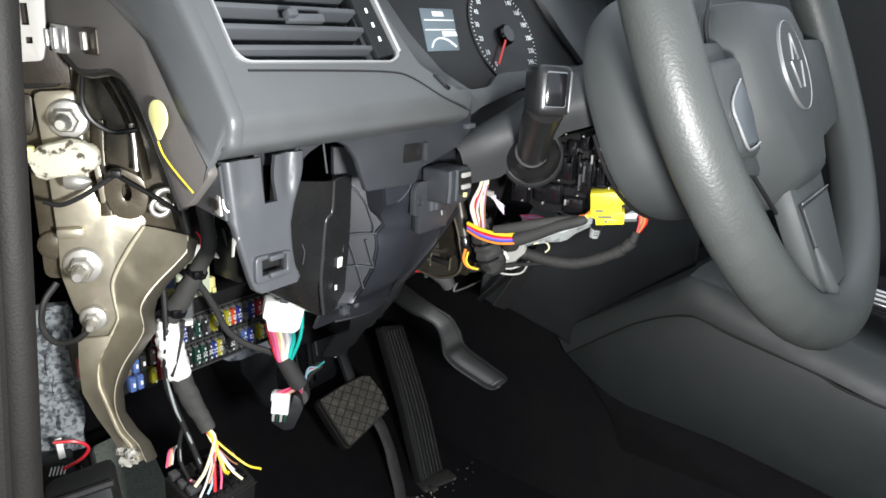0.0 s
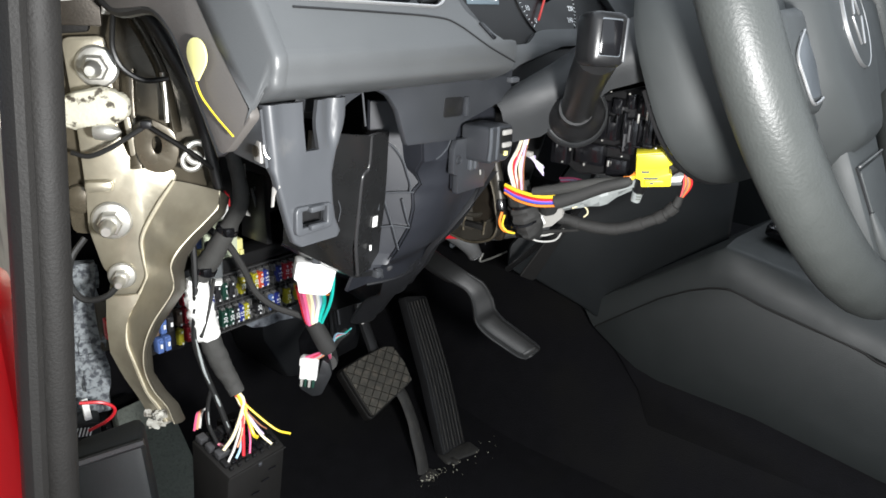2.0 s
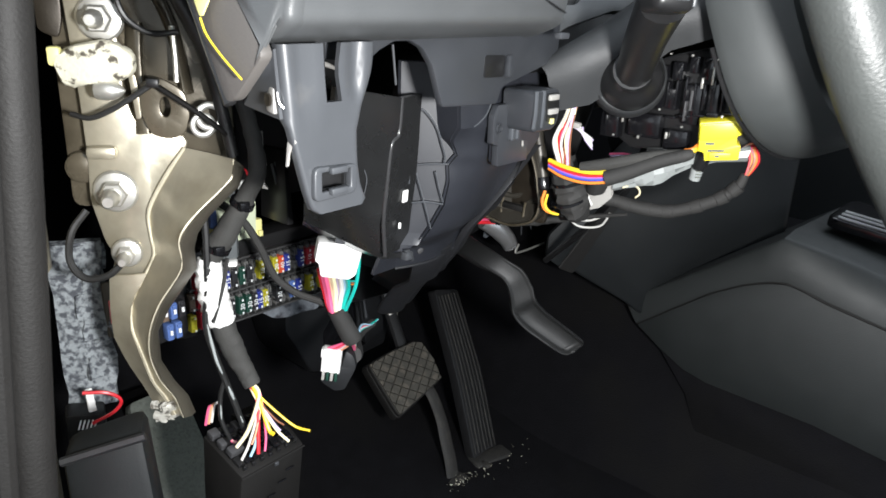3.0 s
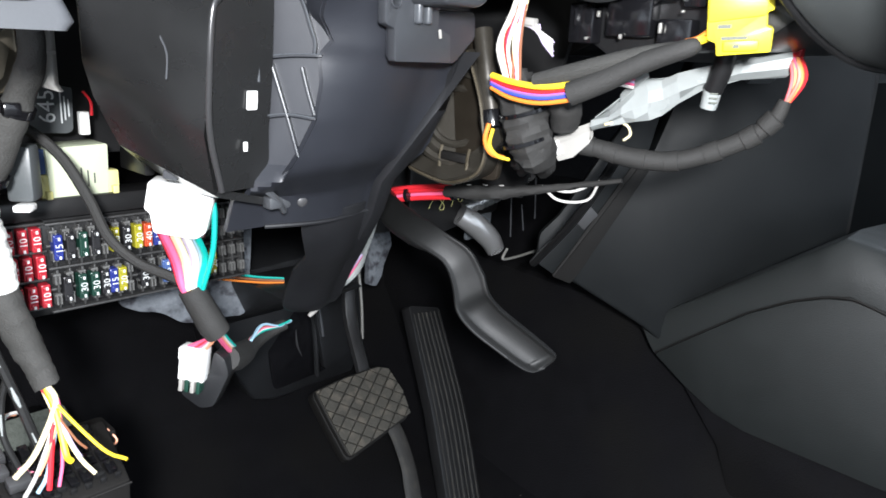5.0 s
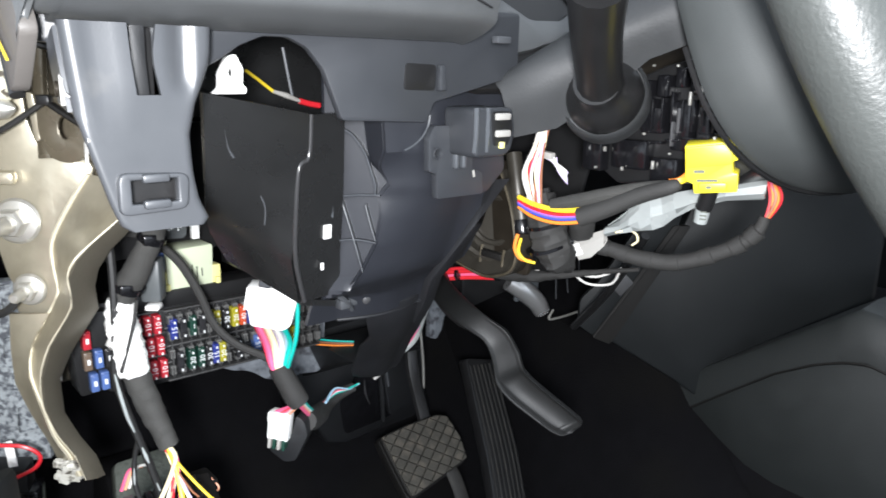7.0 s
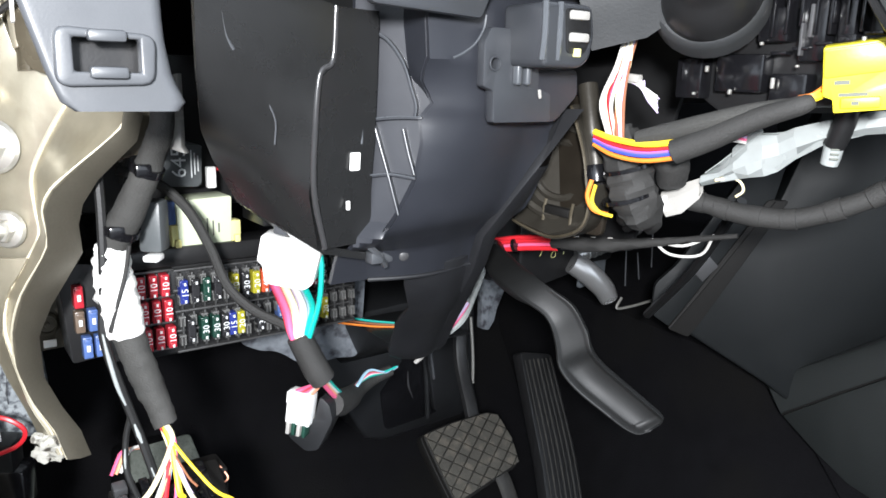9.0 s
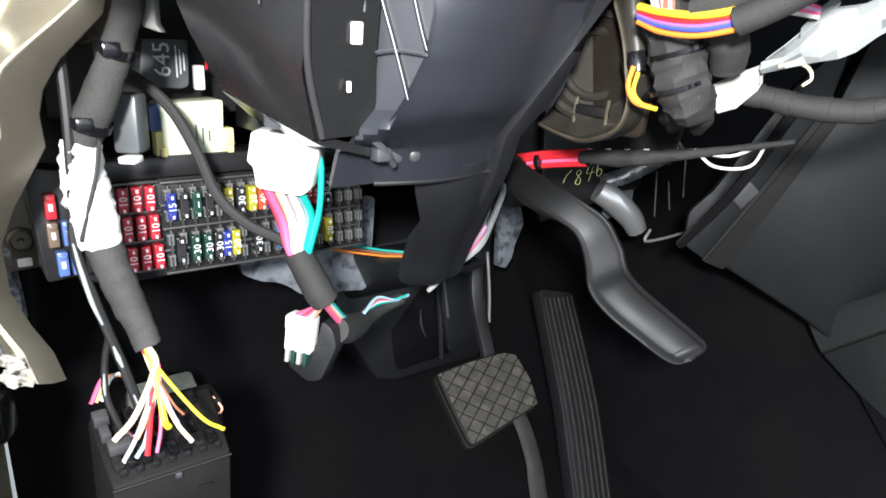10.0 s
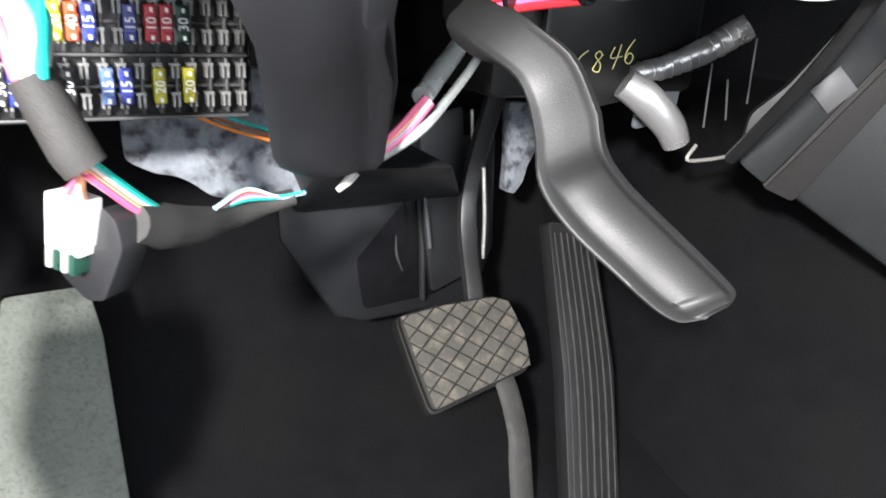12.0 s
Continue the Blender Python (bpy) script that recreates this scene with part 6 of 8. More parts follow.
def fuse(a, b, color, text, tall=0.0115):
    key = (color, tall)
    if key not in wm:
        f = join(cuboid((0, 0, 0), (0.0042, 0.006, tall), 0.0006), cuboid((0, -0.0034, tall * 0.33), (0.003, 0.0016, tall * 0.2), 0.0004), cuboid((0, -0.0034, -tall * 0.33), (0.003, 0.0016, tall * 0.2), 0.0004))
        me = bpy.data.meshes.new("fuse")
        f.to_mesh(me)
        f.free()
        me.materials.append(FUSE[color])
        wm[key] = me
    ob = new("fuse", wm[key])
    WORLD[ob] = Matrix.Translation((FX + a, FY + 0.001, FZ + b))
    ob.parent, ob.matrix_parent_inverse = fb, WORLD[fb].inverted()
    ob.matrix_basis = WORLD[ob]
    if (text, tall) not in nm_:
        dots = [cuboid((0, -0.0043, tall * 0.37), (0.001, 0.0006, 0.0015), 0), cuboid((0, -0.0043, -tall * 0.37), (0.001, 0.0006, 0.0015), 0)]
        if text:
            dots.append(lettering(text, 0.0048, (0, -0.0044, 0), Z, -X) if len(text) > 1 else lettering(text, 0.0044, (0, -0.0044, 0), X, Z))
        t = join(*dots)
        me = bpy.data.meshes.new("rating")
        t.to_mesh(me)
        t.free()
        me.materials.append(PRINT)
        nm_[(text, tall)] = me
    r = new("rating", nm_[(text, tall)])
    r.parent = ob



for row, zz in enumerate((0.0155, 0.002, -0.0125)):
    for i in range(3):
        fuse(-0.0075 + 0.0059 * i + 0.001 * row, zz, "red", "10")
fuse(-0.0125, -0.0125, "yellow", "")
fuse(-0.0125, 0.002, "tan", "")
for a, c, t in ((0.0136, "blue", "15"), (0.0195, "black", ""), (0.0254, "green", "1"), (0.0313, "black", ""), (0.0407, "yellow", "20"), (0.0466, "black", "30"), (0.0525, "yellow", "20"), (0.0575, "orange", "40"), (0.0625, "blue", "15"), (0.0752, "blue", "15"), (0.082, "red", "10"), (0.087, "red", "10"), (0.0925, "green", "30")):
    fuse(a, 0.0105, c, t, 0.0125)
for a, c, t in ((0.0165, "black", ""), (0.0235, "green", "30"), (0.0294, "green", "30"), (0.0345, "black", "30"), (0.0375 + 0.0012, "blue", "15"), (0.0432, "yellow", "20"), (0.0545, "black", "30"), (0.0665, "sky", "15"), (0.0725, "blue", "15"), (0.0835, "yellow", "20"), (0.0935, "yellow", "20")):
    fuse(a, -0.0108, c, t, 0.0125)
side_fb = thing("side_fuse_strip", "short black fuse strip with blue and red fuses beside the bracket", "fuse strip", (0.266, 0.44, 0.28))
part("housing", slab(fillet([(-0.012, 0.028), (0.012, 0.024), (0.014, -0.02), (-0.008, -0.022)], 0.002), (0.266, 0.438, 0.307), X, Z, 0.02, 0.001), BLACK, side_fb)
for a, b, c in ((-0.004, 0.012, "red"), (0.0015, 0.0, "sky"), (0.0068, 0.0, "black"), (-0.0018, -0.013, "sky"), (0.0037, -0.013, "sky"), (-0.0042, 0.0, "tan")):
    f = part("fuse", join(cuboid((0.266 + a, 0.434, 0.307 + b), (0.0042, 0.006, 0.0105), 0.0006), cuboid((0.266 + a, 0.4306, 0.3105 + b), (0.003, 0.0016, 0.002), 0.0003)), FUSE[c], side_fb)
    part("rating", cuboid((0.266 + a, 0.4302, 0.307 + b), (0.0016, 0.001, 0.003), 0.0002), PRINT, f)

# relays above the fuse box
rel = thing("relay", "dark grey relay with white print above the fuse box", "relay", (0.322, 0.455, 0.365))
part("case", slab(fillet([(-0.0085, 0.032), (0.0115, 0.032), (0.0105, 0.012), (0.008, 0.0105), (-0.006, 0.0115), (-0.0105, 0.017)], 0.0015), (0.3165, 0.45, 0.3535), X, Z, 0.02, 0.001), RELAY_DARK, rel)
part("print", lettering("645", 0.0105, (0.316, 0.4493, 0.377), Z, -X), PRINT, rel)
for i in range(3):
    part("small_print", cuboid((0.322 + 0.0017 * i, 0.4496, 0.376), (0.0006, 0.0004, 0.014 - 0.003 * i), 0), PRINT, rel)
part("white_tag", cuboid((0.331, 0.4475, 0.369), (0.0045, 0.004, 0.011), 0.0006), WHITE, rel, "white plastic tag")
rel2 = thing("pale_relay", "pale green relay in a cream socket", "relay", (0.33, 0.46, 0.332))
part("case", slab(fillet([(-0.0065, 0.0075), (0.0225, 0.0085), (0.0215, -0.0195), (-0.0055, -0.0195)], 0.0015), (0.3195, 0.449, 0.35), X, Z, 0.02, 0.001), RELAY_PALE, rel2)
for i in range(3):
    part("print", cuboid((0.3285 + 0.003 * i, 0.4486, 0.342), (0.0007, 0.0004, 0.011 - 0.003 * i), 0), DARK_PRINT, rel2)
for dx in (-0.0075, 0.0235):
    part("ear", join(cuboid((0.3205 + dx, 0.4535, 0.3385), (0.0055, 0.008, 0.013), 0.0008), cuboid((0.3205 + dx, 0.4485, 0.3355), (0.003, 0.003, 0.004), 0.0005)), YELLOW_PALE, rel2, "cream socket ear")
part("red_lead", tube([(0.3315, 0.447, 0.384), (0.3345, 0.4465, 0.379), (0.3345, 0.4465, 0.3725)], 0.0007, 6), WIRE["red"], rel)
rel3 = thing("small_relay", "small dark grey relay hanging on the bundle", "relay", (0.292, 0.40, 0.345))
part("case", cuboid((0.2905, 0.4045, 0.355), (0.0105, 0.011, 0.023), 0.0018, (0.8, -0.6, 0), (0.6, 0.8, 0), Z), RELAY_DARK, rel3)
part("foot", cuboid((0.2885, 0.4, 0.3415), (0.007, 0.008, 0.003), 0.001, (0.8, -0.6, 0), (0.6, 0.8, 0), Z), WHITE, rel3)
solo("blue_fuse_holder", cuboid((0.311, 0.455, 0.351), (0.005, 0.008, 0.012), 0.0008), FUSE["sky"], "small blue fuse above the fuse box", "fuse")
clutter = thing("relay_wiring", "dark wires and pale plugs packed behind the knee panel", "wiring", (0.28, 0.42, 0.39))
random.seed(23)
for i in range(14):
    x, y, z = 0.252 + 0.003 * i + random.uniform(-0.004, 0.004), 0.445 + random.uniform(-0.012, 0.016), 0.435 + random.uniform(-0.015, 0.02)
    part("wire", tube([(x, y, z), (x + random.uniform(-0.01, 0.01), y - 0.006, z - 0.02), (x + random.uniform(-0.01, 0.01), y + random.uniform(-0.01, 0.01), z - 0.042), (x + random.uniform(-0.01, 0.006), y + 0.012, z - 0.065)], random.choice((0.0009, 0.0012, 0.002)), 6), random.choice((PVC, PVC, SLEEVE, SLEEVE, WIRE["grey"])), clutter)
part("plug", join(block([(0.2915, 0.377, 0.4195), (0.2955, 0.374, 0.421), (0.2955, 0.374, 0.392), (0.297, 0.373, 0.389), (0.2915, 0.377, 0.391)], [(0.2945, 0.381, 0.4195), (0.2985, 0.378, 0.421), (0.2985, 0.378, 0.392), (0.3, 0.377, 0.389), (0.2945, 0.381, 0.391)], 0.0006), cuboid((0.292, 0.3755, 0.405), (0.0022, 0.003, 0.012), 0.0005), cuboid((0.2945, 0.3735, 0.4035), (0.004, 0.002, 0.0014), 0.0003)), PLATE, clutter, "tall pale plug")
back = thing("bulkhead_frame", "black carrier frame behind the relays", "carrier frame", (0.34, 0.48, 0.33))
part("plate", slab([(-0.06, 0.05), (0.09, 0.05), (0.09, -0.03), (-0.06, -0.03)], (0.33, 0.474, 0.38), X, Z, 0.01, 0.001), BLACK, back)
part("upright", cuboid((0.352, 0.44, 0.37), (0.005, 0.03, 0.05), 0.001, taper=0.8), BLACK, back)
part("strip", tube([(0.347, 0.437, 0.385), (0.352, 0.437, 0.365), (0.356, 0.438, 0.35)], 0.001, 6), DASH_LOW, back)
part("strip", tube([(0.35, 0.437, 0.386), (0.355, 0.437, 0.366), (0.359, 0.438, 0.351)], 0.001, 6), DASH_LOW, back)

# ---- steel bracket at the door side ----
BO, BU = Vector((0.234, 0.414, 0.39)), Vector((0.8, -0.6, 0))
BN = BU.cross(Z)


def on_bracket(a, b, d=0.0):
    return BO + BU * a + Z * b + BN * d


beam = thing("cross_beam_bracket", "bare steel dash beam bracket bolted to the pillar", "bracket", on_bracket(0, -0.13, 0.01))
plate = [(-0.0175, 0.1015), (0.0046, 0.1028), (0.0052, 0.082), (0.006, 0.05), (0.0105, 0.035), (0.03, 0.031), (0.036, 0.026), (0.0255, 0.0109), (0.0155, -0.0075), (0.015, -0.0214), (0.0155, -0.033), (0.009, -0.047), (-0.009, -0.047), (-0.0066, -0.0349), (-0.0104, -0.0285), (-0.0156, -0.0044), (-0.0145, 0.02), (-0.015, 0.049)]
part("plate", slab(fillet(plate, 0.004, 2), on_bracket(0, 0, -0.004), BU, Z, 0.003, 0.0008), ZINC, beam)

ridge = [(0.0332, 0.0233, -0.002), (0.0233, 0.0091, -0.002), (0.0132, -0.0095, -0.002), (0.0127, -0.0236, -0.002), (0.0135, -0.0353, -0.002), (0.0071, -0.0478, 0), (0.0007, -0.06, 0.003), (-0, -0.0742, 0.006), (0.0039, -0.0894, 0.007), (0.0083, -0.1081, 0.006), (0.0137, -0.1187, 0.005), (0.0178, -0.1305, 0.005)]
fold_r = [(0.0582, 0.0196, 0.01), (0.0567, 0.0101, 0.012), (0.0407, -0.0048, 0.018), (0.0335, -0.0124, 0.022), (0.0299, -0.0203, 0.023), (0.0302, -0.0343, 0.023), (0.0177, -0.0539, 0.022), (0.0113, -0.07, 0.02), (0.0096, -0.0864, 0.017), (0.013, -0.1028, 0.014), (0.0196, -0.1159, 0.012), (0.0228, -0.1295, 0.0105)]
outer_r = [(0.0621, 0.0149, 0.006), (0.0592, 0.0054, 0.006), (0.0439, -0.0095, 0.008), (0.0368, -0.0196, 0.008), (0.0342, -0.0284, 0.008), (0.0349, -0.0393, 0.008), (0.019, -0.0625, 0.006), (0.0118, -0.0767, 0.005), (0.0115, -0.0958, 0.004), (0.0175, -0.1099, 0.003), (0.0241, -0.1207, 0.002), (0.0272, -0.1325, 0.001)]
left_e = [(-0.044, -0.009), (-0.0621, -0.0103), (-0.0811, -0.0102), (-0.0973, -0.0046), (-0.1143, 0.0034), (-0.1238, 0.0067), (-0.132, 0.0115)]
low_rows = []
for k in range(15):
    b = -0.045 - 0.085 * k / 14
    l, r = between(left_e, b, 1), between([(q, p) for p, q, e in ridge], b, 1)
    d = between([(q, e) for p, q, e in ridge], b, 1)
    low_rows.append([on_bracket(l + (r + 0.0006 - l) * f, b, -0.0016 + (d + 0.0008) * f * f + 0.001 * math.sin(math.pi * f)) for f in (0, 0.2, 0.4, 0.6, 0.8, 1)])
part("lower_plate", sheet(low_rows, 0.0025), ZINC, beam)
flute_rows = [[on_bracket(a - 0.0012, b, d - 0.002) for a, b, d in ridge]]
for f in (0.0, 0.06, 0.25, 0.5, 0.75, 0.94, 1.0):
    flute_rows.append([Vector(on_bracket(*(lerp(p, q, f) - Vector((0, 0, 0.0012 * math.sin(math.pi * f)))))) for p, q in zip(ridge, fold_r)])
part("flute", sheet(flute_rows, 0.0012), ZINC, beam, "pressed flute down the bracket", 60)
# pale tubes along both folds paint the lit crests
part("flute_edge", tube([on_bracket(a, b, d + 0.0002) for a, b, d in ridge], [0.0008, 0.0012, 0.0011, 0.0008, 0.001, 0.0009, 0.0009, 0.0008, 0.0006, 0.0006, 0.0005, 0.0004], 8, 4), WORN_GLINT, beam, "worn fold of the flute with a painted highlight")
part("flange_edge", tube([on_bracket(c, d, e) for c, d, e in fold_r], [0.0005, 0.0007, 0.0005, 0.0007, 0.0004, 0.0004, 0.0005, 0.0004, 0.0003, 0.0003, 0.0003, 0.0003], 6, 4), WORN_GLINT, beam, "edge of the flange with a painted highlight")
# darker steel here paints the shaded side of the bracket
part("side_flange", sheet([[on_bracket(*p) for p in fold_r], [on_bracket(*(lerp(p, q, 0.5) + Vector((0.0008, 0, 0.001)))) for p, q in zip(fold_r, outer_r)], [on_bracket(*p) for p in outer_r]], 0.0014), FLANGE, beam, "turned flange of the bracket, shade painted in")
random.seed(41)
for i in range(10):
    c = on_bracket(0.0115 + random.uniform(-0.0045, 0.005), -0.1285 + random.uniform(-0.0055, 0.006), 0.0055 + random.uniform(-0.003, 0.003))
    u = Vector((random.uniform(0.5, 1), random.uniform(-0.8, 0.2), random.uniform(-0.5, 0.4))).normalized()
    v = u.cross(Vector((random.uniform(-0.4, 0.4), -1, random.uniform(0.1, 0.9)))).normalized()
    n = u.cross(v)
    fold = sheet([[c + u * a * random.uniform(0.8, 1.2) + v * b + n * random.uniform(-0.0014, 0.0014) for a in (-0.004, -0.0013, 0.0013, 0.004)] for b in (-0.0022, -0.0007, 0.0008, 0.0024)], 0.0004)
    part("torn_foil", fold, FOIL, beam, "crumpled pale foil at the lower end", 15)
for a, b, k in ((-0.001, 0.0868, 1.0), (-0.0022, 0.0005, 1.0), (0.0, -0.0335, 0.72)):
    nut = part("nut", join(lathe([(0.0, 0.0), (0.0108 * k, 0.0), (0.0112 * k, 0.0008), (0.01 * k, 0.0022), (0.0072 * k, 0.003), (0.0, 0.003)], on_bracket(a, b, -0.003), BN, 28), lathe([(0.007 * k, 0.002), (0.007 * k, 0.0085 * k), (0.006 * k, 0.0098 * k), (0.0, 0.0098 * k)], on_bracket(a, b, -0.003), BN, 6)), STEEL, beam, "zinc-plated flange nut", 25)
    part("stud", lathe([(0.0042 * k, 0.0), (0.0042 * k, 0.012 * k), (0.0046 * k, 0.0125 * k), (0.0036 * k, 0.0145 * k), (0.0036 * k, 0.0195 * k), (0.0025 * k, 0.021 * k), (0.0, 0.021 * k)], on_bracket(a, b, -0.001), BN, 14), STEEL, nut)
part("ear", slab(fillet([(0.0145, 0.057), (0.024, 0.06), (0.036, 0.053), (0.038, 0.04), (0.0345, 0.031), (0.027, 0.0285), (0.0185, 0.031), (0.0145, 0.041)], 0.004), on_bracket(0, 0, 0.003), BU, Z, 0.003, 0.0012, [[(0.0262 + 0.0026 * math.cos(t), 0.045 + 0.0052 * math.sin(t)) for t in (math.tau * i / 14 for i in range(14))]]), WEB, beam, "rounded ear with a slot")
part("stub", lathe([(0.0, 0.0), (0.0048, 0.0), (0.0052, 0.004), (0.0046, 0.0085), (0.0026, 0.0115), (0.0006, 0.0135), (0.0, 0.0135)], on_bracket(-0.0035, 0.054, 0.0075), BU + BN * 0.25, 16), STEEL, beam, "pointed steel stud")
part("bent_tab", slab(fillet([(0.0098, 0.061), (0.0128, 0.0605), (0.0142, 0.05), (0.0142, 0.039), (0.0118, 0.0385), (0.0108, 0.05)], 0.001), on_bracket(0, 0, 0.001), BU, Z, 0.0022, 0.0006), ZINC, beam)
part("top_strip", slab(fillet([(-0.001, 0.1132), (0.0243, 0.1136), (0.0243, 0.1156), (-0.001, 0.1152)], 0.0004), on_bracket(0, 0, -0.008), BU, Z, 0.003, 0.0004), STEEL, beam, "bright folded strip at the top")
part("top_clip", join(cuboid(on_bracket(0.0048, 0.1172, -0.007), (0.0022, 0.003, 0.0045), 0.0005, BU, BN, Z), cuboid(on_bracket(0.0092, 0.1172, -0.007), (0.0022, 0.003, 0.0045), 0.0005, BU, BN, Z), cuboid(on_bracket(0.007, 0.1156, -0.007), (0.0066, 0.003, 0.0016), 0.0004, BU, BN, Z)), STEEL, beam)
part("rubber_cover", slab(fillet([(-0.0245, 0.1195), (-0.012, 0.1195), (-0.0015, 0.1115), (-0.0035, 0.1045), (-0.014, 0.1035), (-0.0245, 0.103)], 0.0015), on_bracket(0, 0, -0.001), BU, Z, 0.006, 0.001), RUBBER, beam, "dark rubber flap over the top corner")
part("dark_side", slab(fillet([(-0.031, 0.1), (-0.019, 0.1), (-0.0195, 0.085), (-0.022, 0.076), (-0.031, 0.08)], 0.003), on_bracket(0, 0, -0.008), BU, Z, 0.003, 0.001), DARK_STEEL, beam)
part("boss", lathe([(0.0085, -0.004), (0.008, -0.001), (0.006, 0.0005), (0.0, 0.0005)], on_bracket(-0.0185, 0.012, -0.006), BN, 20), WEB, beam)
part("lug", cuboid(on_bracket(-0.0065, 0.0215, 0.0), (0.0145, 0.006, 0.0065), 0.002, BU, BN, Z), ZINC, beam)
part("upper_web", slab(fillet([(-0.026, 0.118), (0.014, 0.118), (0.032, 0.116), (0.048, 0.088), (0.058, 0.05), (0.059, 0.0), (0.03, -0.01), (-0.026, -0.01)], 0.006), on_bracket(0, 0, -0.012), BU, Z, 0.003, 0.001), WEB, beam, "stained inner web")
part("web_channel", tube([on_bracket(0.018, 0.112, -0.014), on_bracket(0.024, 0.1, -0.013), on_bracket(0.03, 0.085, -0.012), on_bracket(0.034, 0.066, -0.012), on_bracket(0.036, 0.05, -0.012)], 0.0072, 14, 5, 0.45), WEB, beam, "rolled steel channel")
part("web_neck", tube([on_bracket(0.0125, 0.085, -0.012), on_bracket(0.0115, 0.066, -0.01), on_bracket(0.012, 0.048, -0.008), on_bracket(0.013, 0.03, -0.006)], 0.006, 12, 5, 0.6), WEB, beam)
part("upper_rod", tube([on_bracket(0.0315, 0.084, -0.003), on_bracket(0.0322, 0.07, -0.002), on_bracket(0.0322, 0.057, 0.0)], 0.0015, 8), STEEL, beam)
for a, b, r in ((0.0475, 0.0405, 0.0078), (0.0442, 0.0365, 0.0066)):
    part("ring_terminal", ring(on_bracket(a, b, 0.0045 if r > 0.007 else 0.0065), BN + BU * 0.3, r * 0.76, r * 0.22, 24, 0.4), STEEL, beam, "bright ring terminal")
paper = thing("crumpled_tape", "crumpled white tape scrap stuck on the bracket", "tape", on_bracket(0.0, 0.06, 0.01))
ob_p = fillet([(-0.021, 0.069), (-0.013, 0.075), (0.003, 0.0775), (0.009, 0.0755), (0.0155, 0.0705), (0.0145, 0.0625), (0.007, 0.058), (-0.006, 0.0565), (-0.014, 0.0545), (-0.019, 0.058)], 0.003)
part("scrap", crumple(slab(ob_p, on_bracket(0, 0, 0.012), BU, Z, 0.008, 0.003), 0.0015, 200, 2), WHITE_DIRTY, paper)
part("yellow_end", cuboid(on_bracket(-0.0205, 0.0695, 0.008), (0.006, 0.006, 0.009), 0.0015, BU, BN, Z), YELLOW_PALE, paper, "yellow end of the tape")
cab1 = thing("bracket_cable", "flat brown-black cable clipped across the bracket", "cable", on_bracket(0.02, 0.05, 0.01))
part("thin_end", tube([on_bracket(-0.017, 0.042, 0.006), on_bracket(-0.008, 0.0405, 0.009), on_bracket(0.003, 0.045, 0.01), on_bracket(0.012, 0.0505, 0.01), on_bracket(0.021, 0.0565, 0.01)], 0.0014, 8), PVC, cab1)
part("flat_end", tube([on_bracket(0.022, 0.058, 0.01), on_bracket(0.029, 0.053, 0.0105), on_bracket(0.037, 0.0475, 0.0105), on_bracket(0.046, 0.0405, 0.0095), on_bracket(0.055, 0.032, 0.006)], 0.0028, 8, 5, 0.5), RUBBER, cab1)
part("clip", cuboid(on_bracket(0.0225, 0.058, 0.011), (0.006, 0.005, 0.0045), 0.001, BU, BN, Z), BLACK, cab1)
solo("ground_cable", tube([on_bracket(0.0, -0.0345, 0.007), on_bracket(-0.008, -0.042, 0.008), on_bracket(-0.02, -0.044, 0.006), on_bracket(-0.027, -0.035, 0.004), on_bracket(-0.025, -0.02, 0.002), on_bracket(-0.018, -0.01, -0.004)], 0.0019, 8), PVC, "black ground cable looping from a bolt", "cable")
solo("seal_cable", tube([on_bracket(0.0105, 0.118, 0.0), on_bracket(0.0095, 0.105, 0.006), on_bracket(0.0095, 0.096, 0.009), on_bracket(0.0135, 0.087, 0.009), on_bracket(0.023, 0.081, 0.008), on_bracket(0.035, 0.0815, 0.004)], 0.0015, 8), PVC, "thin black cable hanging by the dash end", "cable")
solo("pillar_hose", tube([on_bracket(0.016, 0.1185, 0.0), on_bracket(0.028, 0.1135, 0.005), on_bracket(0.039, 0.0935, 0.006), on_bracket(0.0475, 0.0733, 0.006), on_bracket(0.0525, 0.05, 0.005), on_bracket(0.0578, 0.02, 0.004)], [0.0025, 0.004, 0.0048, 0.0042, 0.0034, 0.003], 12, 6), PVC, "black hose along the edge of the dash", "hose")
part_w = thing("insulation_pad", "grey-blue fibre insulation pad behind the bracket", "insulation", (0.235, 0.49, 0.25))
wool = sheet([[Vector((0.226 + 0.006 * i + 0.003 * noise.noise(Vector((i * 0.9, z * 60, 1))), 0.4935 - 0.0035 * i + 0.005 * noise.noise(Vector((i * 1.3, z * 80, 5))), z)) for i in range(5)] for z in [0.236 + 0.011 * k for k in range(11)]], 0.008)
part("pad", wool, PAD_WOOL, part_w)
random.seed(17)
for i in range(9):
    c = Vector((random.uniform(0.228, 0.25), 0.482, random.uniform(0.245, 0.34)))
    part("fibre_tuft", crumple(sheet([[c + Vector((0.004 * a, -0.003 + 0.0015 * random.uniform(-1, 1), 0.008 * b)) for a in (-1, 0, 1)] for b in (-1, -0.3, 0.4, 1)], 0.002), 0.002, 160, i), PAD_WOOL, part_w, sharp=20)
pad2 = thing("firewall_insulation", "grey fibre insulation showing below the fuse box", "insulation", (0.42, 0.55, 0.2))
ragged = [(-0.028, 0.045), (-0.027, 0.0), (-0.014, -0.007), (-0.004, -0.0085), (0.003, -0.012), (0.013, -0.02), (0.028, -0.0225), (0.043, -0.021), (0.058, -0.0225), (0.062, -0.014), (0.066, 0.045)]
part("pad", slab(fillet(ragged, 0.004), (0.405, 0.54, 0.238), (1, -0.15, 0), Z, 0.012, 0.004), WOOL, pad2)
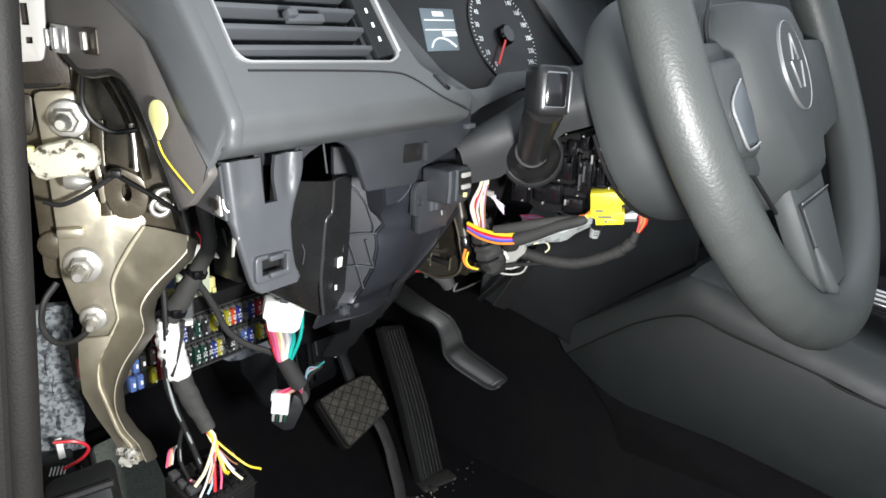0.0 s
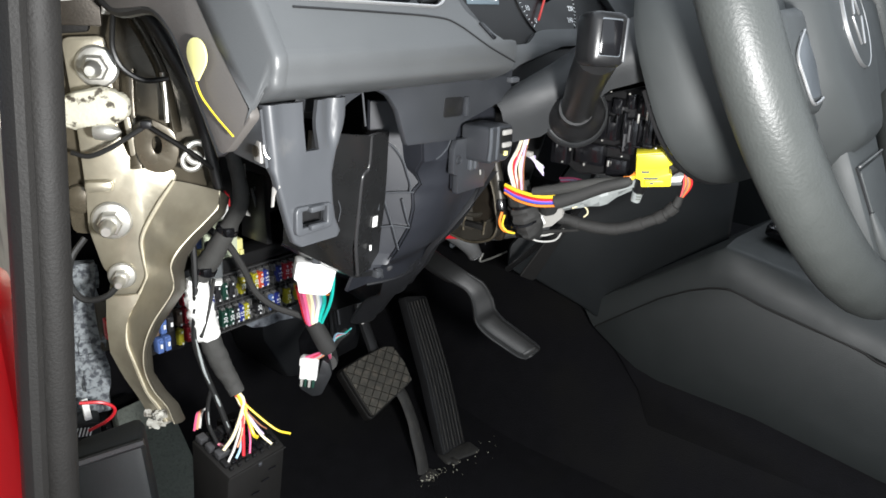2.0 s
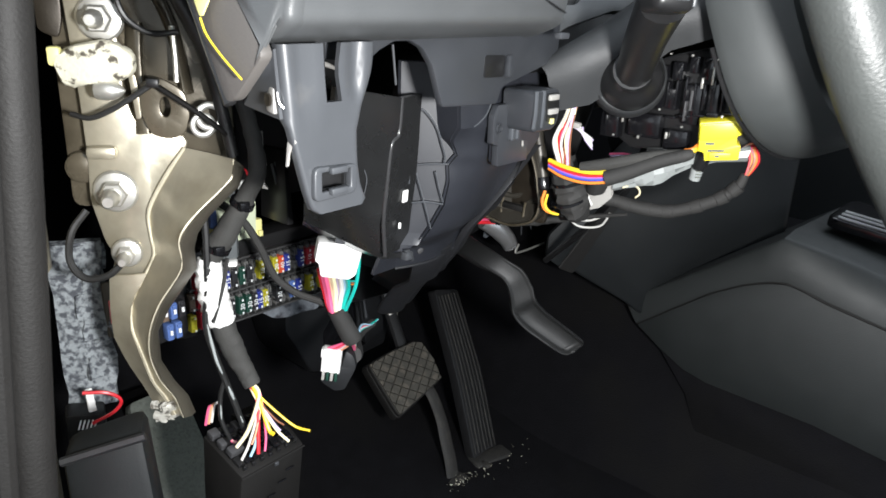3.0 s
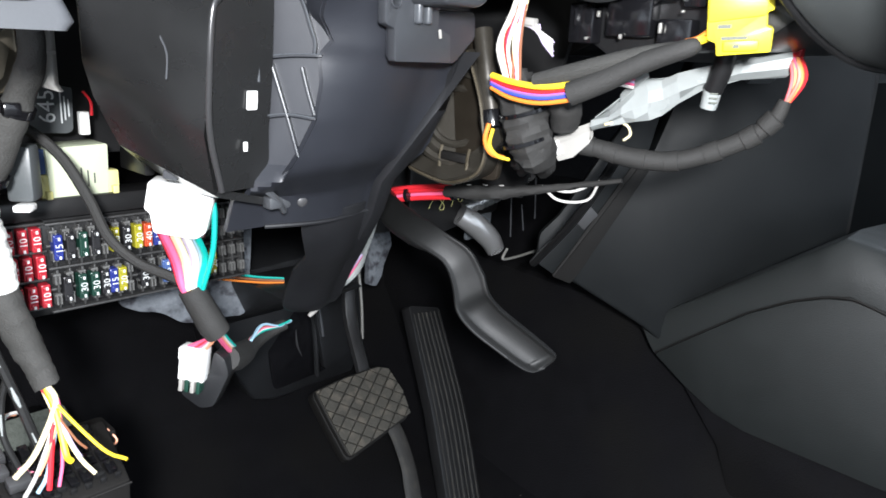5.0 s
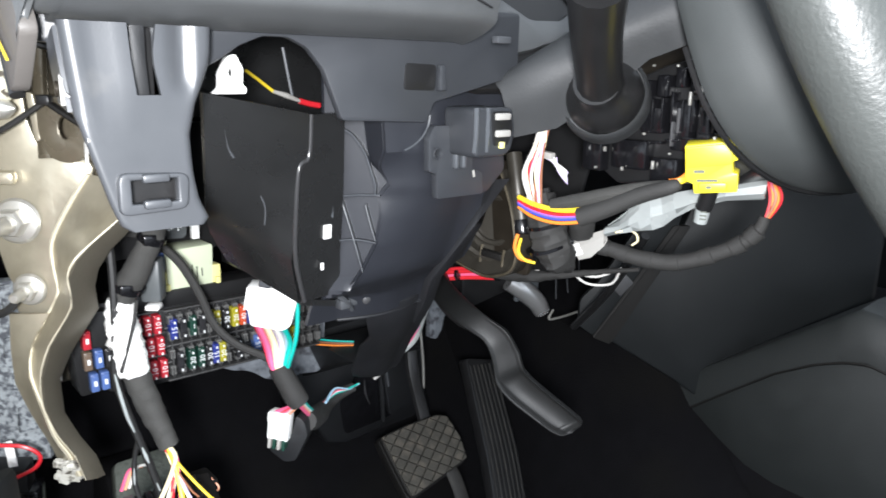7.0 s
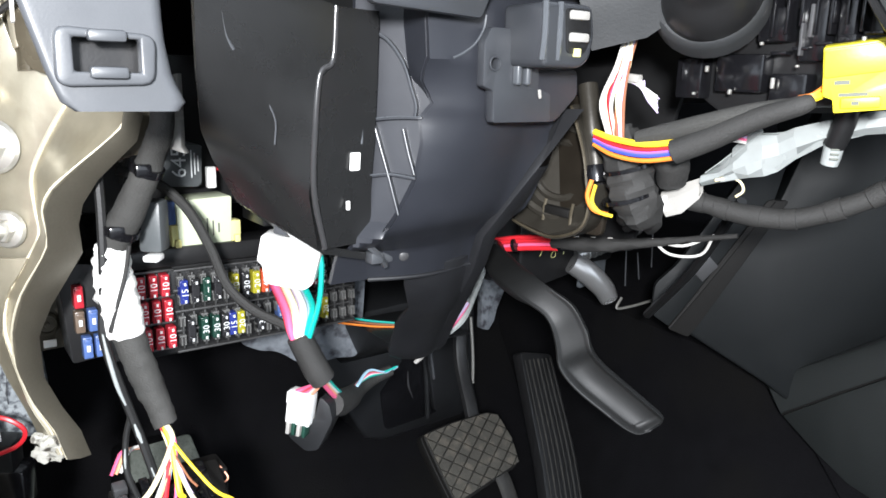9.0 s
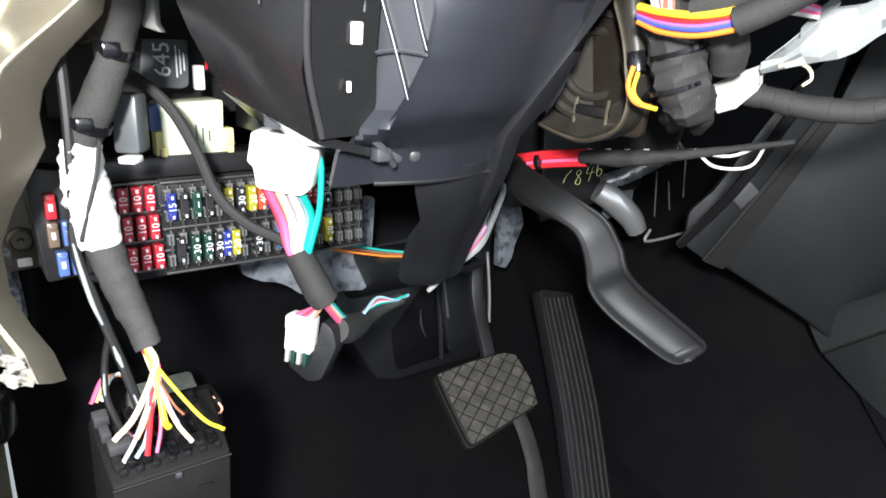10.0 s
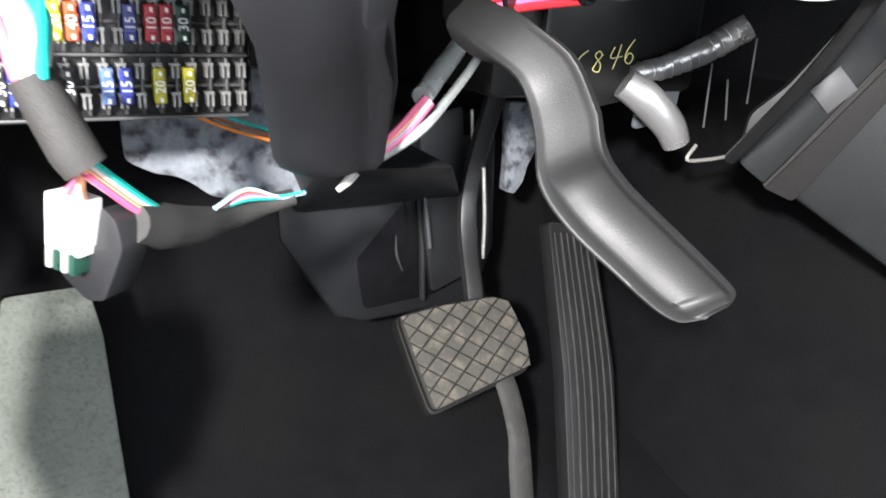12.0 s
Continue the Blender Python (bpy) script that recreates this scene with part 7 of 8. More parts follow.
wedge = [(0.636, 0.25), (0.66, 0.25), (0.6635, 0.232), (0.667, 0.221), (0.658, 0.206), (0.6545, 0.19), (0.648, 0.183), (0.639, 0.185), (0.6385, 0.215)]
part("wedge", crumple(slab(fillet(wedge, 0.002), (0, 0.6, 0), X, Z, 0.008, 0.002), 0.001, 120, 2), WOOL, pad2)
pillar = thing("pillar_plate", "dull grey steel plate with a round boss behind the bracket", "steel plate", (0.255, 0.485, 0.285))
part("plate", slab(fillet([(0.244, 0.32), (0.276, 0.316), (0.272, 0.283), (0.245, 0.282)], 0.003), (0, 0.472, 0), X, Z, 0.003, 0.0008), FLANGE, pillar)
part("boss", lathe([(0.0062, 0.0), (0.006, 0.0015), (0.0045, 0.0022), (0.004, 0.001), (0.0015, 0.001), (0.001, 0.003), (0.0, 0.003)], (0.2525, 0.4715, 0.2965), (0, -1, 0), 20), FLANGE, pillar)
part("edge", tube([(0.2575, 0.4695, 0.304), (0.262, 0.4695, 0.297), (0.268, 0.4695, 0.291)], 0.0012, 6), PLATE, pillar, "pale worn edge")
part("tag", cuboid((0.253, 0.4695, 0.2865), (0.006, 0.0012, 0.004), 0.0004), WHITE, pillar, "small white tag")
solo("red_clip_connector", join(cuboid((0.242, 0.452, 0.309), (0.006, 0.006, 0.013), 0.001), cuboid((0.2395, 0.449, 0.314), (0.004, 0.004, 0.004), 0.0008), cuboid((0.2395, 0.449, 0.304), (0.004, 0.004, 0.003), 0.0006)), WIRE["red"], "small red connector beside the insulation", "connector")
solo("red_loop_wire", tube([(0.218, 0.455, 0.262), (0.229, 0.448, 0.2605), (0.236, 0.446, 0.2535), (0.233, 0.45, 0.245), (0.222, 0.456, 0.239)], 0.0011, 6), WIRE["red"], "thin red wire loop", "wire")
lowbox = thing("low_connector_box", "black connector box with pale printed stripes near the sill", "connector box", (0.222, 0.468, 0.22))
part("box", cuboid((0.2235, 0.4685, 0.2335), (0.022, 0.016, 0.02), 0.0015, (0.9, -0.4, -0.12), (0.4, 0.9, 0), Z), BLACK, lowbox)
part("lower_box", cuboid((0.2285, 0.4665, 0.218), (0.02, 0.018, 0.022), 0.0015, (0.9, -0.4, -0.12), (0.4, 0.9, 0), Z), BLACK_GLOSS, lowbox)
for k in range(5):
    part("stripe", cuboid(Vector((0.2165, 0.4618, 0.2375)) + Vector((0.9, -0.4, -0.12)) * 0.0022 * k, (0.0009, 0.0012, 0.0062), 0.0002, (0.9, -0.4, -0.12), (0.4, 0.9, 0), (0.35, -0.1, 1)), PRINT, lowbox)
part("pale_strip", slab(fillet([(-0.002, -0.008), (0.0025, -0.0085), (0.0012, 0.0075), (-0.003, 0.0075)], 0.0006), (0.2245, 0.46, 0.2525), X, Z, 0.0015, 0.0003), WHITE, lowbox, "narrow white plastic strip")

# dash end: clips, tag
mc = thing("metal_clip", "pale steel spring clip on the dash end", "clip", (0.211, 0.369, 0.52), "dash end clips")
part("plate", slab(fillet([(-0.008, -0.007), (0.007, -0.007), (0.008, 0.006), (-0.007, 0.0065)], 0.001), (0.2115, 0.369, 0.5225), -Y, Z, 0.002, 0.0004), CHROME, mc)
part("tongue", cuboid((0.2095, 0.369, 0.5225), (0.002, 0.004, 0.010), 0.0005), CHROME, mc)
part("tongue", cuboid((0.2095, 0.3755, 0.5225), (0.002, 0.002, 0.008), 0.0005), CHROME, mc)
mc2 = thing("metal_clip", "dark steel spring clip on the dash end", "clip", (0.211, 0.341, 0.52), "dash end clips")
part("plate", slab(fillet([(-0.006, -0.006), (0.006, -0.006), (0.006, 0.006), (-0.006, 0.006)], 0.001), (0.2115, 0.3405, 0.5225), -Y, Z, 0.002, 0.0004), DARK_STEEL, mc2)
part("tongue", cuboid((0.2095, 0.342, 0.5225), (0.002, 0.0035, 0.008), 0.0005), STEEL, mc2)
strike = thing("hinge_plate", "white painted slotted hinge plate on the pillar", "hinge plate", (0.203, 0.385, 0.51))
part("plate", slab(fillet([(-0.0095, 0.03), (0.007, 0.03), (0.0055, 0.018), (0.0045, 0.002), (0.002, -0.0085), (-0.011, -0.0095), (-0.0115, 0.008)], 0.002), (0.206, 0.38, 0.52), BU, Z, 0.003, 0.0008, [[(-0.0055, 0.018), (-0.002, 0.018), (-0.002, 0.008), (-0.0055, 0.008)], [(-0.0045, 0.0025), (-0.0015, 0.0025), (-0.0015, -0.0005), (-0.0045, -0.0005)]]), PLATE, strike)
part("backing", slab([(-0.02, 0.04), (0.012, 0.04), (0.012, -0.02), (-0.02, -0.02)], (0.209, 0.384, 0.52), BU, Z, 0.004, 0.0005), DARK_STEEL, strike)
ytag = thing("yellow_tag", "pale yellow drop-shaped tag on a yellow strap", "tag", (0.211, 0.28, 0.485))
drop = [(0.0066 * math.sin(t), 0.0068 * math.cos(t)) for t in (math.radians(a) for a in range(-130, 131, 15))] + [(0.0, -0.0102), (-0.0016, -0.0106)]
part("drop", slab(drop, (0.2095, 0.288, 0.4945), -Y, Z, 0.001, 0.0003), YELLOW_PALE, ytag)
part("strap", tube([(0.2098, 0.2895, 0.4835), (0.21, 0.2865, 0.478), (0.2102, 0.2785, 0.4715), (0.2104, 0.2675, 0.4645)], 0.0004, 6), WIRE["yellow"], ytag)

# ---- left cable bundle and the cut wires ----
bun = thing("cable_bundle", "thick black cable bundle with white tape and cut wire ends", "cable bundle", (0.28, 0.38, 0.27))
part("upper", crumple(tube([(0.286, 0.384, 0.45), (0.288, 0.374, 0.425), (0.2868, 0.3685, 0.402), (0.283, 0.3765, 0.3848), (0.2765, 0.386, 0.3655), (0.2715, 0.3935, 0.352)], [0.004, 0.0042, 0.0046, 0.0054, 0.0066, 0.0066], 14, 8), 0.0008, 150, 6), CLOTH, bun)
part("white_tape", crumple(tube([(0.2705, 0.3935, 0.351), (0.27, 0.393, 0.339), (0.271, 0.392, 0.326), (0.2735, 0.391, 0.3115)], [0.0065, 0.0078, 0.0085, 0.0078], 18, 12), 0.0014, 260, 1), WHITE_TAPE, bun, "creased white cloth tape")
part("sleeve", crumple(tube([(0.2735, 0.391, 0.312), (0.277, 0.388, 0.298), (0.281, 0.384, 0.284), (0.284, 0.3785, 0.272)], [0.0066, 0.0068, 0.006, 0.005], 16, 10), 0.0009, 150, 5), CLOTH, bun, "dusty black cloth sleeve")
part("side_cable", tube([(0.2655, 0.3905, 0.40), (0.2665, 0.389, 0.37), (0.2655, 0.3895, 0.335), (0.264, 0.391, 0.312), (0.2685, 0.39, 0.29), (0.2755, 0.3865, 0.262), (0.281, 0.383, 0.236)], 0.002, 8), PVC, bun)
part("strap", tube([(0.275, 0.383, 0.352), (0.273, 0.384, 0.34), (0.269, 0.3845, 0.327), (0.266, 0.387, 0.315)], 0.0016, 8, 5, 0.5), SLEEVE, bun)
for z, x, y, k2 in ((0.3835, 0.2825, 0.377, 0.0056), (0.3575, 0.2737, 0.3905, 0.0068)):
    part("tie", lathe([(k2, -0.0016), (k2 + 0.0012, -0.0016), (k2 + 0.0012, 0.0016), (k2, 0.0016)], (x, y, z), (0.28, -0.4, 1), 16), BLACK_GLOSS, bun)
    part("tie_head", cuboid((x - 0.003, y - k2, z), (0.006, 0.004, 0.005), 0.0008), BLACK_GLOSS, bun)
top = (0.283, 0.3765, 0.2735)
ends = (("cream", (0.267, 0.373, 0.239), 0.0018), ("white", (0.269, 0.372, 0.229), 0.0013), ("sky", (0.2735, 0.369, 0.2315), 0.0013), ("red", (0.277, 0.366, 0.233), 0.0017), ("pink", (0.28, 0.3635, 0.2345), 0.0011), ("yellow", (0.2845, 0.3605, 0.2455), 0.002), ("lilac", (0.2875, 0.358, 0.2475), 0.001), ("cream", (0.2915, 0.3555, 0.2395), 0.0014), ("yellow", (0.3015, 0.348, 0.2455), 0.0012), ("salmon", (0.2745, 0.3685, 0.2395), 0.0009), ("brown", (0.2895, 0.357, 0.251), 0.0008))
for i, (c, e, r) in enumerate(ends):
    s = lerp(top, (0.281, 0.378, 0.272), (i % 4) / 4)
    m1 = s + Vector((0.0022, -0.0042, -0.0105)) * (0.75 + 0.25 * ((i * 3) % 4) / 3) + Vector((random.uniform(-0.001, 0.001), 0, 0))
    m2 = lerp(m1, e, 0.6) + Vector((random.uniform(-0.0016, 0.0016), -0.001, -0.002 - 0.003 * (i % 3 == 2)))
    part("cut_wire", tube([s, m1, m2, e], r * 0.66, 8, 6), WIRE[c], bun)
for pts, w in (([(0.2632, 0.3885, 0.314), (0.2648, 0.3882, 0.303), (0.2672, 0.388, 0.29), (0.2698, 0.3872, 0.281)], 0.0009), ([(0.2725, 0.386, 0.272), (0.2737, 0.3852, 0.267), (0.2748, 0.3846, 0.263)], 0.001), ([(0.2775, 0.3832, 0.251), (0.2786, 0.3825, 0.2465)], 0.0009)):
    part("pale_wrap", tube(pts, [w * 0.4] + [w] * (len(pts) - 2) + [w * 0.5], 8, 4), GREY_TAPE, bun, "pale flat stripe on the cable")
part("thin_branch", tube([(0.2718, 0.3888, 0.275), (0.2695, 0.3905, 0.264), (0.2685, 0.3895, 0.25), (0.272, 0.387, 0.2355)], 0.0014, 8), PVC, bun)
part("pale_wrap", tube([(0.2685, 0.389, 0.26), (0.268, 0.3885, 0.255), (0.2679, 0.3882, 0.251)], [0.0003, 0.0006, 0.0003], 6, 3), GREY_TAPE, bun)
for a, c in enumerate(("pink", "salmon", "white", "pink")):
    part("frayed_wire", tube([(0.2715, 0.387, 0.236), (0.274 + 0.001 * a, 0.3845, 0.232), (0.2765 + 0.0022 * a, 0.382 - 0.0015 * a, 0.2325 - 0.001 * a)], 0.0005, 5), WIRE[c], bun)
solo("branch_cable", tube([(0.282, 0.43, 0.377), (0.296, 0.428, 0.3725), (0.3085, 0.4175, 0.36), (0.317, 0.411, 0.341), (0.323, 0.4065, 0.3225), (0.332, 0.398, 0.311), (0.3425, 0.387, 0.305), (0.35, 0.376, 0.30)], 0.0024, 9), SLEEVE, "black cable crossing in front of the fuse box", "cable")
fbx = thing("fuse_carrier", "loose black fuse carrier box below the cut wires", "fuse carrier", (0.285, 0.36, 0.19))
FU2, FB2 = Vector((0.045, -0.001, 0.002)).normalized(), Vector((-0.03, 0.95, 0.3)).normalized()
fo = Vector((0.263, 0.3665, 0.2285))
fw = FU2.cross(FB2)
top4 = (fo, fo + FU2 * 0.045, fo + FU2 * 0.05 + FB2 * 0.036, fo + FB2 * 0.036)
part("box", block([p - FB2 * 0.003 * (k < 2) - Z * 0.003 for k, p in enumerate(top4)], [p - Z * 0.055 + Y * 0.004 for p in top4], 0.0015), RUBBER, fbx)
for i in range(8):
    for j in range(4):
        part("cell", cuboid(fo + FU2 * (0.0045 + 0.0051 * i) + FB2 * (0.0065 + 0.0082 * j) - Z * 0.0022, (0.0038, 0.0066, 0.0035 - 0.0012 * ((i * 3 + j) % 3)), 0.0004, FU2, FB2, fw), BLACK_GLOSS if (i + j) % 3 else BLACK, fbx)
for i in range(7):
    part("cell_stud", cuboid(fo + FU2 * (0.005 + 0.006 * i) + FB2 * 0.0005 - Z * 0.0015, (0.0026, 0.0016, 0.003), 0.0005, FU2, FB2, fw), BLACK, fbx)
part("front_rim", tube([fo - FB2 * 0.0034 - Z * 0.0042, fo + FU2 * 0.022 - FB2 * 0.0034 - Z * 0.0042, fo + FU2 * 0.045 - FB2 * 0.0034 - Z * 0.0042], 0.0006, 6), RUBBER, fbx, "worn front rim")
part("rim_tab", cuboid(fo + FU2 * 0.024 - FB2 * 0.0036 - Z * 0.0058, (0.0026, 0.0016, 0.0026), 0.0005, FU2, FB2, fw), DASH_LOW, fbx)
for a, d in ((0.028, 0.018), (0.02, 0.024), (0.034, 0.012)):
    part("scuff_rib", cuboid(fo + FU2 * a - FB2 * 0.0028 - Z * (0.003 + d), (0.006, 0.0012, 0.0008), 0.0003, FU2, Y, Z), BLACK_GLOSS, fbx)
for a, b, w in ((0.004, 0.03, 0.006), (0.007, 0.013, 0.009), (0.0035, 0.021, 0.004)):
    part("pale_terminal", cuboid(fo + FU2 * a + FB2 * b + Z * 0.0005, (w, 0.006, 0.005), 0.0008, FU2, FB2, fw), SLOT, fbx, "grey terminal block")
for i, c in enumerate(("pink", "salmon", "white")):
    part("wire", tube([fo + FB2 * 0.035 + FU2 * (0.002 + 0.002 * i) + Z * 0.004, fo + FB2 * 0.04 + FU2 * (0.008 + 0.002 * i) + Z * 0.01, fo + FB2 * 0.045 + FU2 * (0.014 + 0.003 * i) + Z * 0.006], 0.0008, 5), WIRE[c], fbx)

spare = thing("loose_plug", "black loose plug with bare copper strands", "plug", (0.303, 0.412, 0.205))
part("body", join(cuboid((0.3035, 0.406, 0.2225), (0.026, 0.018, 0.021), 0.002), cuboid((0.3035, 0.411, 0.1), (0.02, 0.012, 0.23), 0.002)), RUBBER, spare)
random.seed(17)
for i in range(9):
    x0 = 0.292 + 0.0026 * i
    part("strand", tube([(x0, 0.399, 0.2315 + 0.001 * (i % 3)), (x0 + random.uniform(-0.004, 0.003), 0.3955, 0.2275 + 0.002 * (i % 2)), (x0 + random.uniform(-0.008, 0.004), 0.394, 0.2255 + random.uniform(-0.003, 0.003))], 0.0005, 5), WIRE[("salmon", "brown", "pink", "white")[i % 4]], spare)

# ---- pedals and column lever ----
PO, PV = Vector((0.52, 0.525, 0.138)), Vector((0, 0.637, 0.771))
PVn = PV.normalized()
PNn = X.cross(PVn)
brake = thing("brake_pedal", "brake pedal with a worn diamond-tread rubber pad", "pedal", (0.565, 0.55, 0.05))
pad_o = [(0.0, 0.001), (0.03, 0.0035), (0.068, 0.0035), (0.079, -0.001), (0.084, -0.025), (0.0815, -0.046), (0.007, -0.06), (0.003, -0.03)]
pad = part("pad", slab(fillet(pad_o, 0.006), PO, X, PVn, 0.012, 0.002), RUBBER, brake)
part("pad_lip", slab(fillet([(a * 1.02 - 0.001, b * 1.03) for a, b in pad_o], 0.006), PO - PNn * 0.004, X, PVn, 0.01, 0.0015), RUBBER, pad)
pad_in = [(0.041 + (a - 0.041) * 0.965, -0.028 + (b + 0.028) * 0.955) for a, b in pad_o]
for i in range(-7, 13):
    for j in range(-10, 10):
        c = (0.041 + (i - j) * 0.0079, -0.028 + (i + j) * 0.0061)
        low_q = clip_to([(c[0] + a, c[1] + b) for a, b in ((0.0075, 0), (0, 0.0058), (-0.0075, 0), (0, -0.0058))], pad_in)
        if len(low_q) < 3:
            continue
        mid = (sum(a for a, b in low_q) / len(low_q), sum(b for a, b in low_q) / len(low_q))
        if max(abs(a - mid[0]) + abs(b - mid[1]) for a, b in low_q) < 0.0025:
            continue
        bm = bmesh.new()
        lo = [bm.verts.new(PO + X * a + PVn * b - PNn * 0.001) for a, b in low_q]
        hi = [bm.verts.new(PO + X * (mid[0] + (a - mid[0]) * 0.91) + PVn * (mid[1] + (b - mid[1]) * 0.91) + PNn * 0.0015) for a, b in low_q]
        bm.faces.new(hi)
        for e in range(len(lo)):
            f = (e + 1) % len(lo)
            bm.faces.new((lo[e], lo[f], hi[f], hi[e]))
        part("tread_block", bm, PEDAL, pad)
part("arm", tube([PO + X * 0.062 + PVn * -0.035 - PNn * 0.013, (0.5825, 0.494, 0.093), (0.586, 0.482, 0.066), (0.584, 0.474, 0.05), (0.581, 0.462, 0.024), (0.579, 0.455, 0.0)], [0.0075, 0.0076, 0.0078, 0.0086, 0.0088, 0.009], 12, 5, 0.4), TREAD, brake, "dusty flat pedal arm")
part("arm_foot", cuboid((0.579, 0.453, 0.004), (0.026, 0.02, 0.012), 0.003), TREAD, brake)
part("hanger", tube([PO + X * 0.06 - PNn * 0.012, (0.59, 0.57, 0.19), (0.60, 0.56, 0.27), (0.60, 0.53, 0.36)], 0.007, 8, 5, 0.6), BLACK, brake)
acc = thing("accelerator_pedal", "floor-hinged black accelerator pedal with ribbed tread", "pedal", (0.64, 0.47, 0.0))
AO, AV = Vector((0.655, 0.455, 0.008)), Vector((0.02, 0.075, 0.15)).normalized()
AU = Vector((1, 0.0, -0.1)).normalized()
AU = (AU - AV * AU.dot(AV)).normalized()
AN = AU.cross(AV)
tread = part("tread", slab(fillet([(-0.041, 0.0), (0.002, 0.0), (0.005, 0.09), (-0.004, 0.185), (-0.042, 0.19), (-0.038, 0.09)], 0.004), AO, AU, AV, 0.012, 0.002), BLACK, acc)
for i in range(7):
    a0, am, a1 = -0.037 + 0.0058 * i, -0.034 + 0.0058 * i, -0.0385 + 0.0052 * i
    part("rib", tube([AO + AU * a0 + AV * 0.004 + AN * 0.0006, AO + AU * am + AV * 0.09 + AN * 0.0008, AO + AU * a1 + AV * 0.182 + AN * 0.0008], 0.0006 + 0.0003 * (i % 2), 6), TREAD, tread)
part("hinge_foot", join(cuboid((0.634, 0.449, 0.006), (0.05, 0.022, 0.014), 0.004, (1, -0.25, 0), (0.25, 1, 0)), cuboid((0.631, 0.437, 0.004), (0.046, 0.014, 0.009), 0.003, (1, -0.25, 0), (0.25, 1, 0)), cuboid((0.618, 0.443, 0.009), (0.008, 0.012, 0.008), 0.002)), TREAD, acc, "dusty hinge foot")
random.seed(11)
crumbs = []
for i in range(110):
    r = 0.0004 + 0.0008 * random.random() ** 2
    cx, cy, sx, sy = ((0.578, 0.447, 0.009, 0.005), (0.63, 0.44, 0.018, 0.006), (0.64, 0.42, 0.05, 0.02))[0 if i < 55 else 1 if i < 95 else 2]
    crumbs.append(cuboid((cx + random.gauss(0, sx), cy + random.gauss(0, sy), 0.0085 + 0.002 * random.random()), (r * 1.6, r, r * 0.7), 0, Vector((random.uniform(-1, 1), 1, 0)), Vector((1, random.uniform(-0.4, 0.4), 0)), Z))
tagged(part("floor_crumbs", join(*crumbs), WHITE_DIRTY), "pale dust and crumbs scattered round the pedal feet", "dust", kind="stuff")

lever = thing("column_release_lever", "smooth dark grey plastic release lever with a dished paddle", "lever", (0.46, 0.32, 0.29))
left = spline([(0.478, 0.405, 0.315), (0.4585, 0.373, 0.3165), (0.4475, 0.34, 0.3145), (0.4525, 0.3225, 0.3085), (0.4558, 0.3175, 0.296), (0.4575, 0.3155, 0.283), (0.463, 0.309, 0.2725), (0.4705, 0.2985, 0.2635), (0.4768, 0.2893, 0.2565), (0.4812, 0.2838, 0.2545), (0.485, 0.279, 0.256)], 5)
right = spline([(0.484, 0.397, 0.327), (0.4675, 0.3585, 0.3245), (0.4565, 0.328, 0.323), (0.4605, 0.3125, 0.316), (0.4643, 0.3075, 0.3045), (0.4668, 0.3035, 0.2935), (0.472, 0.2972, 0.2862), (0.4808, 0.2855, 0.2755), (0.4865, 0.2775, 0.2683), (0.489, 0.2745, 0.2645), (0.4885, 0.275, 0.261)], 5)
lv = bmesh.new()
rings = []
for i, (a, b) in enumerate(zip(left, right)):
    wide = 0.16 * max(0.0, 1 - abs(i / 5 - 4.2) / 1.8)
    p, half = (a + b) / 2, (b - a) / 2
    p, half = p + half * wide * 0.6, half * (1 + wide)
    q = (left[min(i + 1, len(left) - 1)] + right[min(i + 1, len(left) - 1)]) / 2 - (left[max(i - 1, 0)] + right[max(i - 1, 0)]) / 2
    nn = q.cross(half).normalized()
    if nn.dot(Vector((-0.75, -0.6, 0.2))) < 0:
        nn = -nn
    k = i / 5
    dish = 0.0036 * min(1, max(0, (k - 4.75) / 0.55)) * min(1, max(0, (9.35 - k) / 0.6))
    end = 1.0 if k < 9 else max(0.45, 1 - (k - 9) * 0.6)
    ridge_h = 0.0044 + 0.0004 * min(1, max(0, k - 3))
    prof_ = [(-1.0, -0.003), (-0.985, 0.0), (-0.95, 0.0024), (-0.89, ridge_h - 0.0006), (-0.82, ridge_h - 0.0002), (-0.75, ridge_h - 0.0006), (-0.66, 0.0033 - dish * 0.6), (-0.55, 0.0029 - dish), (0.1, 0.0028 - dish), (0.62, 0.0029 - dish), (0.76, 0.0031 - dish * 0.7), (0.87, 0.0037 - dish * 0.15), (0.95, 0.0036), (1.0, 0.0004), (0.85, -0.0045), (-0.85, -0.0058)]
    if k < 2.4:
        m = max(0.0, k - 1.4)
        prof_ = [(x, y if y < 0 else y * m + (1 - m) * 0.0042 * math.sqrt(max(0, 1 - x * x))) for x, y in prof_]
    rings.append([lv.verts.new(p + half * x + nn * y * end) for x, y in prof_])
for p, q in zip(rings, rings[1:]):
    for j in range(16):
        lv.faces.new((p[j], p[(j + 1) % 16], q[(j + 1) % 16], q[j]))
lv.faces.new(rings[0])
lv.faces.new(rings[-1])
part("handle", lv, LEVER, lever, sharp=62)
part("pivot", lathe([(0.0, -0.004), (0.008, -0.004), (0.008, 0.004), (0.0065, 0.005), (0.0, 0.005)], (0.482, 0.402, 0.321), (-0.8, -0.5, 0.2), 18), BLACK, lever, "dark pivot boss at the root")

